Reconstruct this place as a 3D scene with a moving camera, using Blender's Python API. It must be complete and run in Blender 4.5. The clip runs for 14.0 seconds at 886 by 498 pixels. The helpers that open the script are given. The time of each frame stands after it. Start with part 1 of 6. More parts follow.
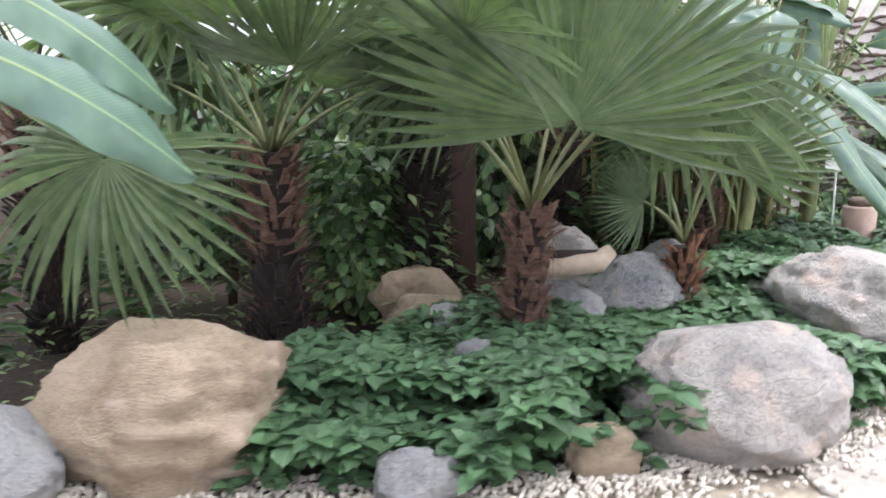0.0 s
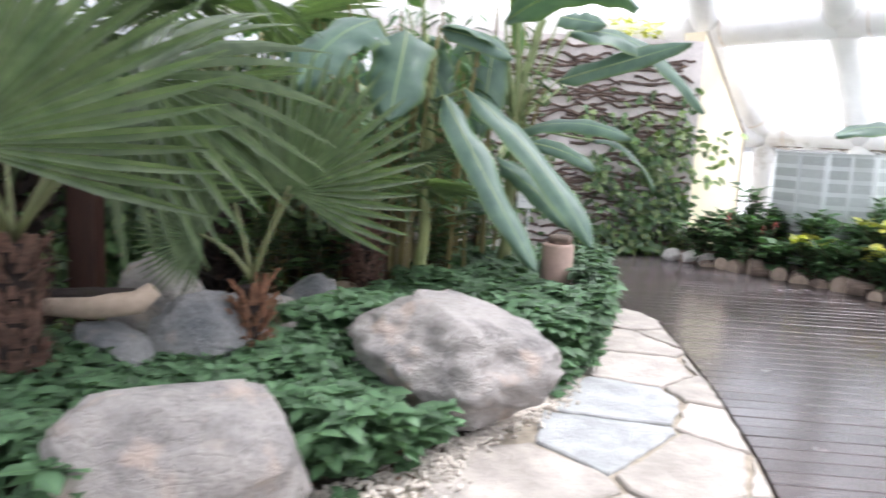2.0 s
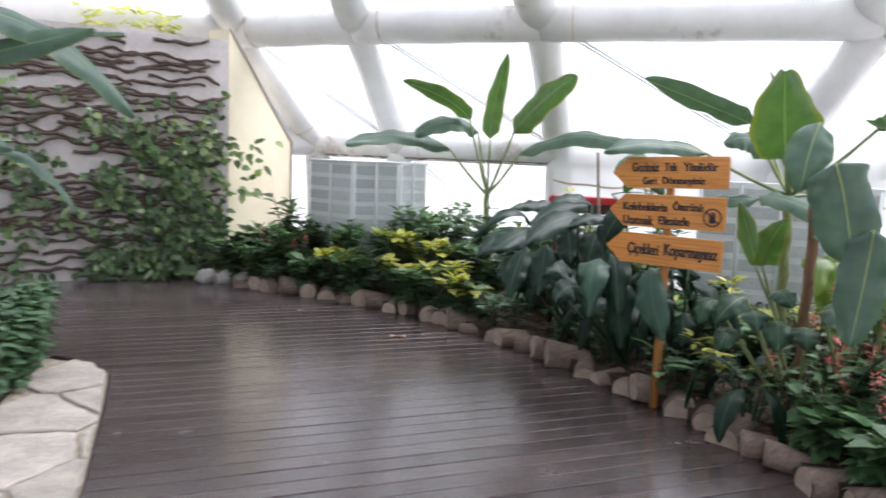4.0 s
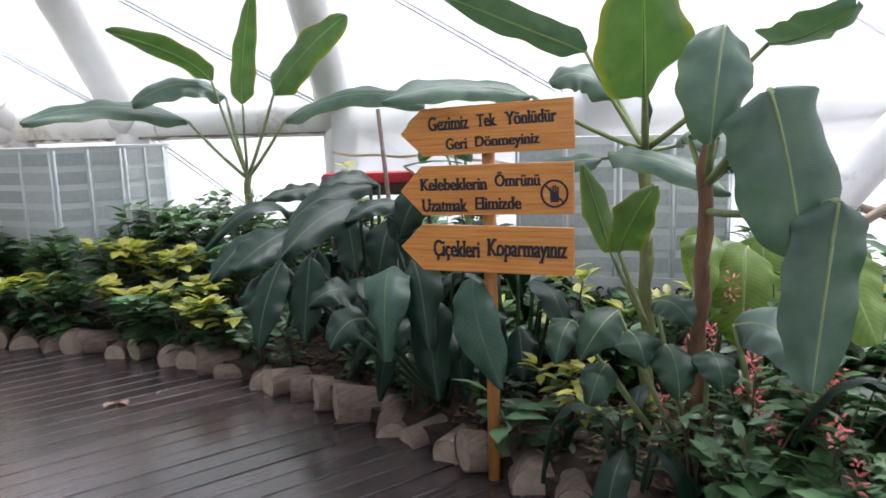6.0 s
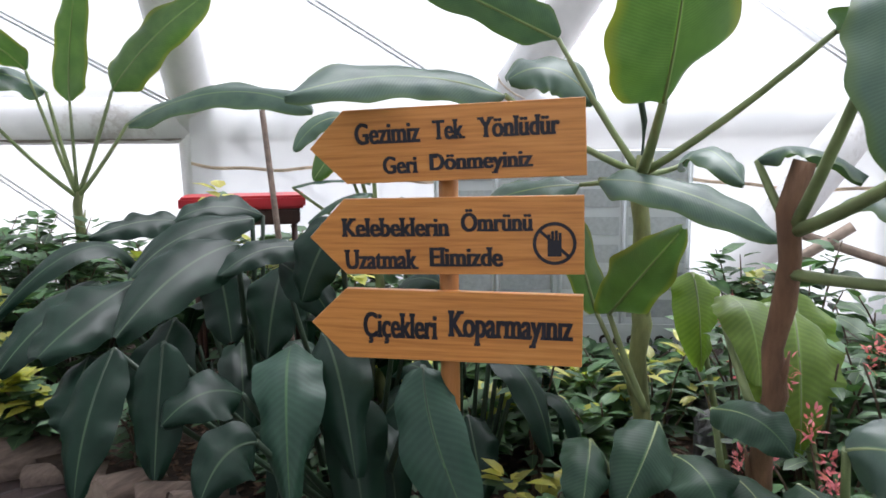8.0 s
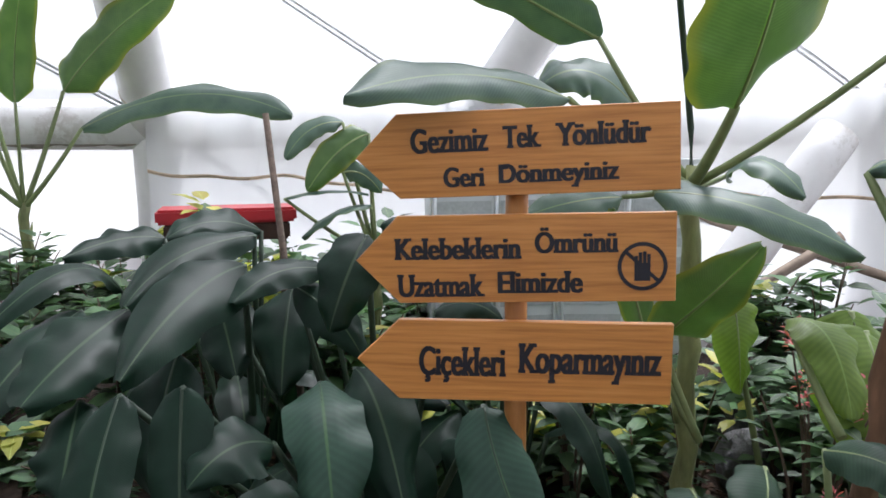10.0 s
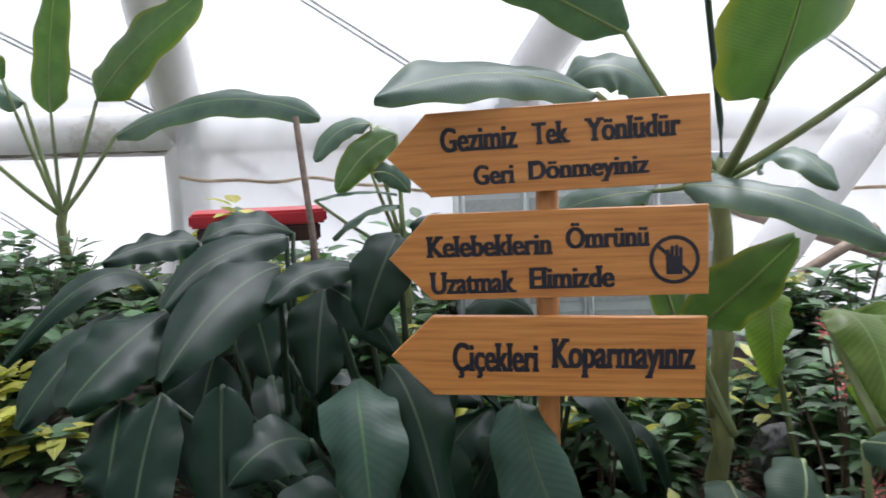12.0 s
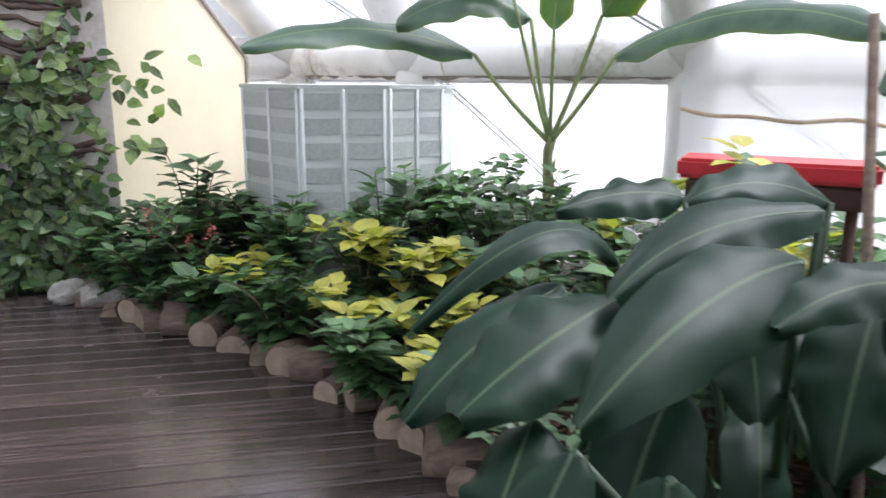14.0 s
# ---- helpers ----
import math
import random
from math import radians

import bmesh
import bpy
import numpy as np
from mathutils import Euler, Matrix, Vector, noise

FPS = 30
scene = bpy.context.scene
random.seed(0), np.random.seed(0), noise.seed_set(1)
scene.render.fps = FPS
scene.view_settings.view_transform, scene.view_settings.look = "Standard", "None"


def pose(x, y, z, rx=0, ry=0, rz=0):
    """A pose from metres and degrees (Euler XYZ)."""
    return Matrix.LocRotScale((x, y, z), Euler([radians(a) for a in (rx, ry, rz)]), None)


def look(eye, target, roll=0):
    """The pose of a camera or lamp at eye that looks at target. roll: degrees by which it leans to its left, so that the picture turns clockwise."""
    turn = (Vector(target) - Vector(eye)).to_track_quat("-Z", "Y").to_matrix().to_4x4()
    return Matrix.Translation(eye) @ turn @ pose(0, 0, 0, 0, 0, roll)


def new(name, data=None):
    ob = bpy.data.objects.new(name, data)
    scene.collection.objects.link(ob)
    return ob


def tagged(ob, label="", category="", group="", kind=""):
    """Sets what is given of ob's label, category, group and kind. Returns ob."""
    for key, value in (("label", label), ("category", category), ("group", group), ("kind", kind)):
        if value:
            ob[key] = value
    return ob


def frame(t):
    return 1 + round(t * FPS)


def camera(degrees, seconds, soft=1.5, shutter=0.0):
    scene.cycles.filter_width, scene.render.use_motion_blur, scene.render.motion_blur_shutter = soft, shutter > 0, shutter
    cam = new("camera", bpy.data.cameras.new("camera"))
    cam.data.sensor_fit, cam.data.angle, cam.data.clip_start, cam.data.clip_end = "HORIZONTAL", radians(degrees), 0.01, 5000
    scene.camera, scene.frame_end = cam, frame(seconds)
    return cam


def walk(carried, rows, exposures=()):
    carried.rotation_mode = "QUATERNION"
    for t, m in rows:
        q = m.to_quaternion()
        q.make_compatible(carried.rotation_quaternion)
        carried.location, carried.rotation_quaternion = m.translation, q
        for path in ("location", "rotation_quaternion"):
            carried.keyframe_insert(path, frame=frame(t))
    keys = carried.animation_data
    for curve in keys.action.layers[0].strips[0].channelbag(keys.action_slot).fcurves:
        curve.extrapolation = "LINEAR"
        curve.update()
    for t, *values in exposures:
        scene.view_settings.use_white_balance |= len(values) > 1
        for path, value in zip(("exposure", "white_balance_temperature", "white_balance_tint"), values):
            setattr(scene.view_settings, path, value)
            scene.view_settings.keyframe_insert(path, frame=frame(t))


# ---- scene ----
cam = camera(62.2, 14.0, soft=1.6, shutter=0.4)
PATH = [
    (0, (0.081, 0.033, 1.399), (0.063, 2.001, 1.041), -0.5),
    (0.5, (0.533, 0.191, 1.405), (0.477, 2.167, 1.103), 2.0),
    (1, (0.979, 0.261, 1.432), (1.061, 2.244, 1.188), 1.2),
    (1.5, (1.438, 0.269, 1.484), (1.456, 2.246, 1.186), 3.2),
    (2, (1.848, 0.372, 1.464), (2.107, 2.332, 1.157), 2.7),
    (2.5, (2.26, 0.507, 1.474), (2.704, 2.446, 1.265), 1.3),
    (3, (2.662, 0.59, 1.473), (3.169, 2.509, 1.226), 2.1),
    (3.5, (3.074, 0.656, 1.526), (3.907, 2.453, 1.25), 2.3),
    (4, (3.65, 0.822, 1.56), (4.748, 2.475, 1.31), 2.4),
    (4.2, (3.888, 0.937, 1.518), (5.034, 2.554, 1.25), 2.3),
    (6.5, (5.195, 2.3, 1.522), (6.737, 3.542, 1.238), -1.3),
    (7, (5.448, 2.52, 1.522), (7.033, 3.717, 1.292), -0.1),
    (7.5, (5.603, 2.727, 1.534), (7.251, 3.827, 1.264), -0.2),
    (10, (5.752, 3.306, 1.544), (7.538, 4.159, 1.253), -0.3),
    (10.5, (5.727, 3.338, 1.543), (7.453, 4.311, 1.27), -1.5),
    (11, (5.73, 3.317, 1.552), (7.459, 4.284, 1.278), -1.6),
    (11.5, (5.715, 3.303, 1.551), (7.492, 4.168, 1.246), -1.0),
    (12, (5.731, 3.308, 1.542), (7.484, 4.226, 1.251), -1.7),
    (12.5, (5.826, 3.368, 1.521), (7.419, 4.529, 1.181), -0.7),
    (13, (5.903, 3.464, 1.535), (7.289, 4.864, 1.191), 0.6),
    (13.5, (6.214, 3.649, 1.517), (7.23, 5.317, 1.084), 1.1),
    (14, (6.312, 3.876, 1.499), (7.132, 5.645, 1.051), 0.5),
]
walk(cam, [(t, look(eye, target, roll)) for t, eye, target, roll in PATH],
     exposures=[(0.0, 2.02, 5950, 14), (0.5, 2.6, 5950, 14), (1.0, 2.42, 5950, 14), (1.5, 2.0, 5950, 14), (2.5, 1.36, 5950, 14), (4.0, 1.0, 5950, 14), (7.0, 0.83, 5950, 14), (11.0, 0.62, 5950, 14), (13.0, 0.75, 5950, 14), (13.5, 0.95, 5950, 14), (14.0, 1.08, 5950, 14)])


# ---- light ----
world = bpy.data.worlds.new("sky")
scene.world = world
world.use_nodes = True
wn, wl = world.node_tree.nodes, world.node_tree.links
sky = wn.new("ShaderNodeTexSky")
sky.sky_type = "NISHITA"
sky.sun_disc = False
sky.sun_elevation, sky.sun_rotation = radians(62), radians(94)
sky.air_density, sky.dust_density = 1.0, 6.0
hsv = wn.new("ShaderNodeHueSaturation")
hsv.inputs["Saturation"].default_value = 0.2
wl.new(sky.outputs[0], hsv.inputs["Color"])
wl.new(hsv.outputs[0], wn["Background"].inputs["Color"])
wn["Background"].inputs["Strength"].default_value = 0.15
sun = new("sun", bpy.data.lights.new("sun", "SUN"))
sun.data.energy, sun.data.angle, sun.data.color = 1.5, radians(25), (1.0, 0.97, 0.92)
sun.matrix_world = look((4.78, -0.33, 9), (0, 0, 0))

# ---- materials ----
def mat(name, rough=0.6, metal=0.0):
    m = bpy.data.materials.new(name)
    m.use_nodes = True
    b = m.node_tree.nodes["Principled BSDF"]
    b.inputs["Roughness"].default_value, b.inputs["Metallic"].default_value = rough, metal
    return m, m.node_tree.nodes, m.node_tree.links, b


def ramp(n, l, src, stops):
    r = n.new("ShaderNodeValToRGB")
    el = r.color_ramp.elements
    while len(el) < len(stops):
        el.new(0.5)
    for e, (p, c) in zip(el, stops):
        e.position, e.color = p, (*c, 1)
    l.new(src, r.inputs[0])
    return r.outputs[0]


def noise_tex(n, l, scale, detail=6.0, rough=0.6, vec=None, stretch=None):
    t = n.new("ShaderNodeTexNoise")
    t.inputs["Scale"].default_value, t.inputs["Detail"].default_value, t.inputs["Roughness"].default_value = scale, detail, rough
    if vec is None:
        vec = n.new("ShaderNodeTexCoord").outputs["Object"]
    if stretch:
        mp = n.new("ShaderNodeMapping")
        mp.inputs["Scale"].default_value = stretch
        l.new(vec, mp.inputs[0])
        vec = mp.outputs[0]
    l.new(vec, t.inputs["Vector"])
    return t.outputs[0]


def mixc(n, l, fac, a, b, mode="MIX"):
    m = n.new("ShaderNodeMix")
    m.data_type, m.blend_type = "RGBA", mode
    for k, v in ((0, fac), (6, a), (7, b)):
        if isinstance(v, (int, float)):
            m.inputs[k].default_value = v
        elif isinstance(v, tuple):
            m.inputs[k].default_value = (*v, 1)
        else:
            l.new(v, m.inputs[k])
    return m.outputs[2]


def bump(n, l, b, src, strength=0.4, dist=0.01):
    k = n.new("ShaderNodeBump")
    k.inputs["Strength"].default_value, k.inputs["Distance"].default_value = strength, dist
    l.new(src, k.inputs["Height"])
    l.new(k.outputs[0], b.inputs["Normal"])


def random_value(n):
    return n.new("ShaderNodeObjectInfo").outputs["Random"]


def rock_mat(name, dark, light, patch, scale=3.0, layered=False):
    m, n, l, b = mat(name, 0.85)
    big = noise_tex(n, l, scale, 8, 0.65)
    fine = noise_tex(n, l, scale * 14, 8, 0.7, stretch=(1, 1, 4) if layered else None)
    c = ramp(n, l, big, [(0.3, dark), (0.5, light), (0.62, light), (0.75, patch)])
    c = mixc(n, l, 0.75, c, ramp(n, l, fine, [(0.3, (0.55, 0.53, 0.5)), (0.52, (0.95, 0.93, 0.9)), (0.75, (1.05, 1.03, 1.0))]), "MULTIPLY")
    pits = n.new("ShaderNodeTexVoronoi")
    pits.inputs["Scale"].default_value = scale * 9
    l.new(n.new("ShaderNodeTexCoord").outputs["Object"], pits.inputs["Vector"])
    c = mixc(n, l, 0.16, c, ramp(n, l, pits.outputs["Distance"], [(0.05, (0.45, 0.43, 0.42)), (0.3, (1, 1, 1))]), "MULTIPLY")
    c = mixc(n, l, ramp(n, l, noise_tex(n, l, scale * 1.7, 4, 0.5), [(0.58, (0, 0, 0)), (0.68, (0.7, 0.7, 0.7))]), c, patch)
    l.new(c, b.inputs["Base Color"])
    crag = n.new("ShaderNodeTexVoronoi")
    crag.feature = "DISTANCE_TO_EDGE"
    crag.inputs["Scale"].default_value = scale * 0.85
    warp = n.new("ShaderNodeVectorMath")
    l.new(n.new("ShaderNodeTexCoord").outputs["Object"], warp.inputs[0])
    wob = n.new("ShaderNodeTexNoise")
    wob.inputs["Scale"].default_value, wob.inputs["Detail"].default_value = scale * 2.5, 5
    l.new(wob.outputs["Color"], warp.inputs[1])
    l.new(warp.outputs[0], crag.inputs["Vector"])
    high = n.new("ShaderNodeMath")
    high.operation = "MULTIPLY_ADD"
    high.inputs[1].default_value = 0.22
    l.new(ramp(n, l, crag.outputs["Distance"], [(0.0, (0, 0, 0)), (0.10, (1, 1, 1))]), high.inputs[0])
    l.new(fine, high.inputs[2])
    bump(n, l, b, high.outputs[0], 0.9, 0.028)
    return m


def leaf_mat(name, dark, light, rib, rough=0.4, veins=0.0, translucent=0.25, var=0.4, edge=None, spec=0.5):
    """Foliage: a pale midrib along the middle, side veins, and a change of tone from leaf to leaf."""
    m, n, l, b = mat(name, rough)
    b.inputs["Specular IOR Level"].default_value = spec
    uv = n.new("ShaderNodeTexCoord").outputs["UV"]
    sep = n.new("ShaderNodeSeparateXYZ")
    l.new(uv, sep.inputs[0])
    isl = n.new("ShaderNodeNewGeometry").outputs["Random Per Island"]
    blotch = noise_tex(n, l, 9.0, 4)
    c = ramp(n, l, blotch, [(0.3, (dark[0] * 1.1, dark[1] * 0.95, dark[2] * 1.45)), (0.7, (light[0] * 1.1, light[1] * 0.95, light[2] * 1.45))])
    shade = n.new("ShaderNodeMapRange")
    shade.inputs["To Min"].default_value, shade.inputs["To Max"].default_value = 1 - var, 1 + var
    l.new(isl, shade.inputs[0])
    mul = n.new("ShaderNodeVectorMath")
    mul.operation = "SCALE"
    l.new(c, mul.inputs[0])
    l.new(shade.outputs[0], mul.inputs["Scale"])
    c = mul.outputs[0]
    off = n.new("ShaderNodeMath")
    off.operation = "SUBTRACT"
    off.inputs[1].default_value = 0.5
    l.new(sep.outputs[0], off.inputs[0])
    dist = n.new("ShaderNodeMath")
    dist.operation = "ABSOLUTE"
    l.new(off.outputs[0], dist.inputs[0])
    if veins:
        w = n.new("ShaderNodeTexWave")
        w.wave_type, w.bands_direction = "BANDS", "Y"
        w.inputs["Scale"].default_value = veins
        w.inputs["Distortion"].default_value = 0.6
        w.inputs["Detail"].default_value = 2
        sk = n.new("ShaderNodeMath")
        sk.operation = "MULTIPLY_ADD"
        sk.inputs[1].default_value = -0.25
        l.new(dist.outputs[0], sk.inputs[0])
        l.new(sep.outputs[1], sk.inputs[2])
        cb = n.new("ShaderNodeCombineXYZ")
        l.new(sk.outputs[0], cb.inputs[1])
        l.new(cb.outputs[0], w.inputs["Vector"])
        c = mixc(n, l, 0.13, c, mixc(n, l, 1.0, c, ramp(n, l, w.outputs[0], [(0.2, (0.5, 0.5, 0.5)), (0.9, (1.7, 1.7, 1.6))]), "MULTIPLY"))
        bump(n, l, b, w.outputs[0], 0.1, 0.0015)
    if edge:
        c = mixc(n, l, ramp(n, l, dist.outputs[0], [(0.40, (0, 0, 0)), (0.49, (1, 1, 1))]), c, edge)
    c = mixc(n, l, ramp(n, l, dist.outputs[0], [(0.010, (1, 1, 1)), (0.028, (0, 0, 0))]), c, rib)
    l.new(c, b.inputs["Base Color"])
    if translucent:
        tr = n.new("ShaderNodeBsdfTranslucent")
        l.new(mixc(n, l, 1.0, c, (1.15, 1.35, 0.6), "MULTIPLY"), tr.inputs["Color"])
        mx = n.new("ShaderNodeMixShader")
        mx.inputs[0].default_value = translucent
        l.new(b.outputs[0], mx.inputs[1])
        l.new(tr.outputs[0], mx.inputs[2])
        l.new(mx.outputs[0], n["Material Output"].inputs["Surface"])
    return m


def plain(name, colour, rough=0.6, metal=0.0, var=0.25, scale=6.0, bmp=0.15, bdist=0.004, stretch=None):
    m, n, l, b = mat(name, rough, metal)
    t = noise_tex(n, l, scale, 7, 0.65, stretch=stretch)
    lo, hi = tuple(v * (1 - var) for v in colour), tuple(min(1, v * (1 + var)) for v in colour)
    c = ramp(n, l, t, [(0.3, lo), (0.7, hi)])
    r = random_value(n)
    c = mixc(n, l, 0.35, c, mixc(n, l, 1.0, c, ramp(n, l, r, [(0.0, (0.6, 0.6, 0.6)), (1.0, (1.35, 1.35, 1.35))]), "MULTIPLY"))
    l.new(c, b.inputs["Base Color"])
    if bmp:
        bump(n, l, b, noise_tex(n, l, scale * 8, 5, 0.6, stretch=stretch), bmp, bdist)
    return m


def deck_mat():
    m, n, l, b = mat("dark_deck_wood", 0.3)
    grain = noise_tex(n, l, 5.0, 8, 0.65, stretch=(0.6, 14, 14))
    c = ramp(n, l, grain, [(0.3, (0.027, 0.02, 0.0195)), (0.65, (0.072, 0.055, 0.053))])
    c = mixc(n, l, 0.6, c, mixc(n, l, 1.0, c, ramp(n, l, random_value(n), [(0, (0.55, 0.55, 0.55)), (1, (1.45, 1.45, 1.45))]), "MULTIPLY"))
    l.new(c, b.inputs["Base Color"])
    wear = noise_tex(n, l, 2.2, 6, 0.7)
    l.new(ramp(n, l, wear, [(0.35, (0.10, 0.10, 0.10)), (0.7, (0.29, 0.29, 0.29))]), b.inputs["Roughness"])
    b.inputs["Specular IOR Level"].default_value = 0.75
    bump(n, l, b, grain, 0.25, 0.003)
    return m


def board_mat():
    m, n, l, b = mat("varnished_orange_pine", 0.38)
    grain = noise_tex(n, l, 3.0, 8, 0.6, stretch=(1.2, 30, 30))
    c = ramp(n, l, grain, [(0.3, (0.42, 0.155, 0.03)), (0.55, (0.60, 0.25, 0.055)), (0.75, (0.66, 0.31, 0.085))])
    l.new(c, b.inputs["Base Color"])
    bump(n, l, b, grain, 0.08, 0.002)
    return m


def membrane_mat():
    m, n, l, b = mat("translucent_white_film", 0.35)
    b.inputs["Base Color"].default_value = (0.85, 0.86, 0.86, 1)
    tp = n.new("ShaderNodeBsdfTransparent")
    tp.inputs[0].default_value = (0.97, 0.98, 0.98, 1)
    tr = n.new("ShaderNodeBsdfTranslucent")
    tr.inputs[0].default_value = (0.9, 0.91, 0.91, 1)
    mx, mx2 = n.new("ShaderNodeMixShader"), n.new("ShaderNodeMixShader")
    mx.inputs[0].default_value = 0.35
    l.new(tp.outputs[0], mx.inputs[1])
    l.new(tr.outputs[0], mx.inputs[2])
    mx2.inputs[0].default_value = 0.08
    l.new(mx.outputs[0], mx2.inputs[1])
    l.new(b.outputs[0], mx2.inputs[2])
    l.new(mx2.outputs[0], n["Material Output"].inputs["Surface"])
    return m


def stone_wall_mat():
    m, n, l, b = mat("pinkish_white_sculpted_plaster", 0.85)
    t = noise_tex(n, l, 1.6, 8, 0.65)
    c = ramp(n, l, t, [(0.3, (0.52, 0.47, 0.455)), (0.5, (0.70, 0.65, 0.635)), (0.7, (0.77, 0.72, 0.69))])
    fine = noise_tex(n, l, 28, 6, 0.7)
    c = mixc(n, l, 0.35, c, ramp(n, l, fine, [(0.35, (0.55, 0.53, 0.52)), (0.6, (1, 1, 1))]), "MULTIPLY")
    l.new(c, b.inputs["Base Color"])
    bump(n, l, b, fine, 0.4, 0.01)
    return m


M_DECK, M_BOARD, M_FILM, M_WALL = deck_mat(), board_mat(), membrane_mat(), stone_wall_mat()
M_GAP = plain("dark_ground_under_boards", (0.012, 0.01, 0.01), 0.9)
M_OUTSIDE = plain("pale_dry_ground", (0.55, 0.53, 0.50), 0.95, var=0.2, scale=0.6)
M_SOIL = plain("brown_mulch_soil", (0.045, 0.028, 0.018), 0.95, var=0.6, scale=25, bmp=0.8, bdist=0.02)
M_CHIP = plain("bark_chips", (0.11, 0.065, 0.04), 0.9, var=0.5, scale=20)
M_FLAG = plain("pale_limestone_flag", (0.385, 0.345, 0.305), 0.8, var=0.32, scale=4, bmp=0.8, bdist=0.02)
M_FLAGB = plain("blue_grey_flag", (0.33, 0.335, 0.33), 0.8, var=0.3, scale=5, bmp=0.8, bdist=0.02)
M_MORTAR = plain("sandy_mortar", (0.27, 0.23, 0.18), 0.95, var=0.4, scale=15, bmp=0.6, bdist=0.01)
M_PEBBLE = plain("cream_pebbles", (0.58, 0.52, 0.45), 0.6, var=0.35, scale=10)
M_CREAM = plain("cream_painted_wall", (0.86, 0.77, 0.57), 0.75, var=0.07, scale=2)


def tube_mat():
    m, n, l, b = mat("white_painted_steel_tube", 0.45)
    c = ramp(n, l, noise_tex(n, l, 2.5, 7, 0.65), [(0.3, (0.74, 0.73, 0.72)), (0.7, (0.86, 0.85, 0.84))])
    dirt = noise_tex(n, l, 1.1, 9, 0.72)
    c = mixc(n, l, ramp(n, l, dirt, [(0.56, (0, 0, 0)), (0.63, (0.55, 0.55, 0.55)), (0.66, (0.1, 0.1, 0.1))]), c, (0.36, 0.31, 0.26))
    l.new(c, b.inputs["Base Color"])
    return m


M_TUBE = tube_mat()
M_RUST = plain("rusty_seam", (0.60, 0.51, 0.42), 0.8, var=0.4, scale=15)
M_CABLE = plain("grey_steel_cable", (0.58, 0.59, 0.60), 0.5, 0.2, var=0.1)
M_LOUVRE = plain("pale_grey_metal_casing", (0.60, 0.63, 0.63), 0.45, 0.1, var=0.06, bmp=0)
M_MESH = plain("grey_perforated_grille", (0.44, 0.47, 0.47), 0.55, 0.0, var=0.15, scale=40, bmp=0.5)
M_LOG = plain("weathered_log_wood", (0.19, 0.14, 0.11), 0.85, var=0.4, scale=7, bmp=0.6, bdist=0.01, stretch=(1, 6, 6))
M_LOGEND = plain("pale_sawn_log_end", (0.32, 0.25, 0.195), 0.85, var=0.25, scale=14, bmp=0.3)
M_POST = plain("brown_pine_post", (0.36, 0.155, 0.04), 0.5, var=0.25, scale=5, stretch=(8, 8, 1))
M_INK = plain("dark_navy_paint", (0.009, 0.009, 0.016), 0.5, var=0.2, bmp=0)
M_RED = plain("red_painted_metal", (0.42, 0.02, 0.03), 0.4, var=0.12, bmp=0)
M_TERRA = plain("pinkish_clay", (0.42, 0.30, 0.25), 0.8, var=0.2, scale=8, bmp=0.3)
M_WHITE = plain("white_sign_plastic", (0.8, 0.8, 0.8), 0.4, var=0.04, bmp=0)
M_BROWNPAINT = plain("dark_brown_timber", (0.055, 0.022, 0.015), 0.6, var=0.3, scale=6, stretch=(6, 6, 1))
M_ROCK = rock_mat("grey_pink_boulder", (0.19, 0.18, 0.185), (0.375, 0.35, 0.335), (0.46, 0.36, 0.30))
M_ROCKT = rock_mat("tan_layered_boulder", (0.24, 0.17, 0.115), (0.46, 0.365, 0.27), (0.52, 0.40, 0.32), layered=True)
M_ROCKB = rock_mat("blue_grey_rock", (0.12, 0.13, 0.15), (0.28, 0.28, 0.29), (0.38, 0.32, 0.28))
M_WHITEROCK = rock_mat("white_quartz_stone", (0.45, 0.43, 0.41), (0.75, 0.73, 0.70), (0.7, 0.6, 0.5))
M_BARK = plain("reddish_fibrous_palm_bark", (0.15, 0.082, 0.058), 0.95, var=0.6, scale=12, bmp=1.0, bdist=0.02, stretch=(1, 1, 3))
M_BARKO = plain("orange_brown_palm_bark", (0.21, 0.098, 0.052), 0.95, var=0.6, scale=12, bmp=1.0, bdist=0.02, stretch=(1, 1, 3))
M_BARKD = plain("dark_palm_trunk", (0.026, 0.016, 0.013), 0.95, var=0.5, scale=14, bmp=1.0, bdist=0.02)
M_PSEUDO = plain("green_brown_banana_stem", (0.20, 0.22, 0.09), 0.6, var=0.4, scale=7, bmp=0.3, stretch=(3, 3, 0.7))
M_DRYSTEM = plain("dry_brown_banana_stem", (0.19, 0.10, 0.055), 0.8, var=0.45, scale=7, bmp=0.5, stretch=(3, 3, 0.7))
M_STALKD = plain("dark_green_stalk", (0.022, 0.045, 0.022), 0.5, var=0.3, bmp=0)
M_STALK = plain("green_stalk", (0.21, 0.26, 0.11), 0.5, var=0.3, bmp=0)
M_STALKF = plain("olive_fan_stalk", (0.095, 0.105, 0.04), 0.55, var=0.35, bmp=0)
M_BAMBOO = plain("olive_brown_cane", (0.17, 0.14, 0.05), 0.55, var=0.4, scale=4, stretch=(3, 3, 0.8))
M_TWIG = plain("brown_twig", (0.10, 0.07, 0.045), 0.8, var=0.3)
M_VINE = plain("bare_brown_creeper", (0.11, 0.075, 0.06), 0.9, var=0.3, scale=12)
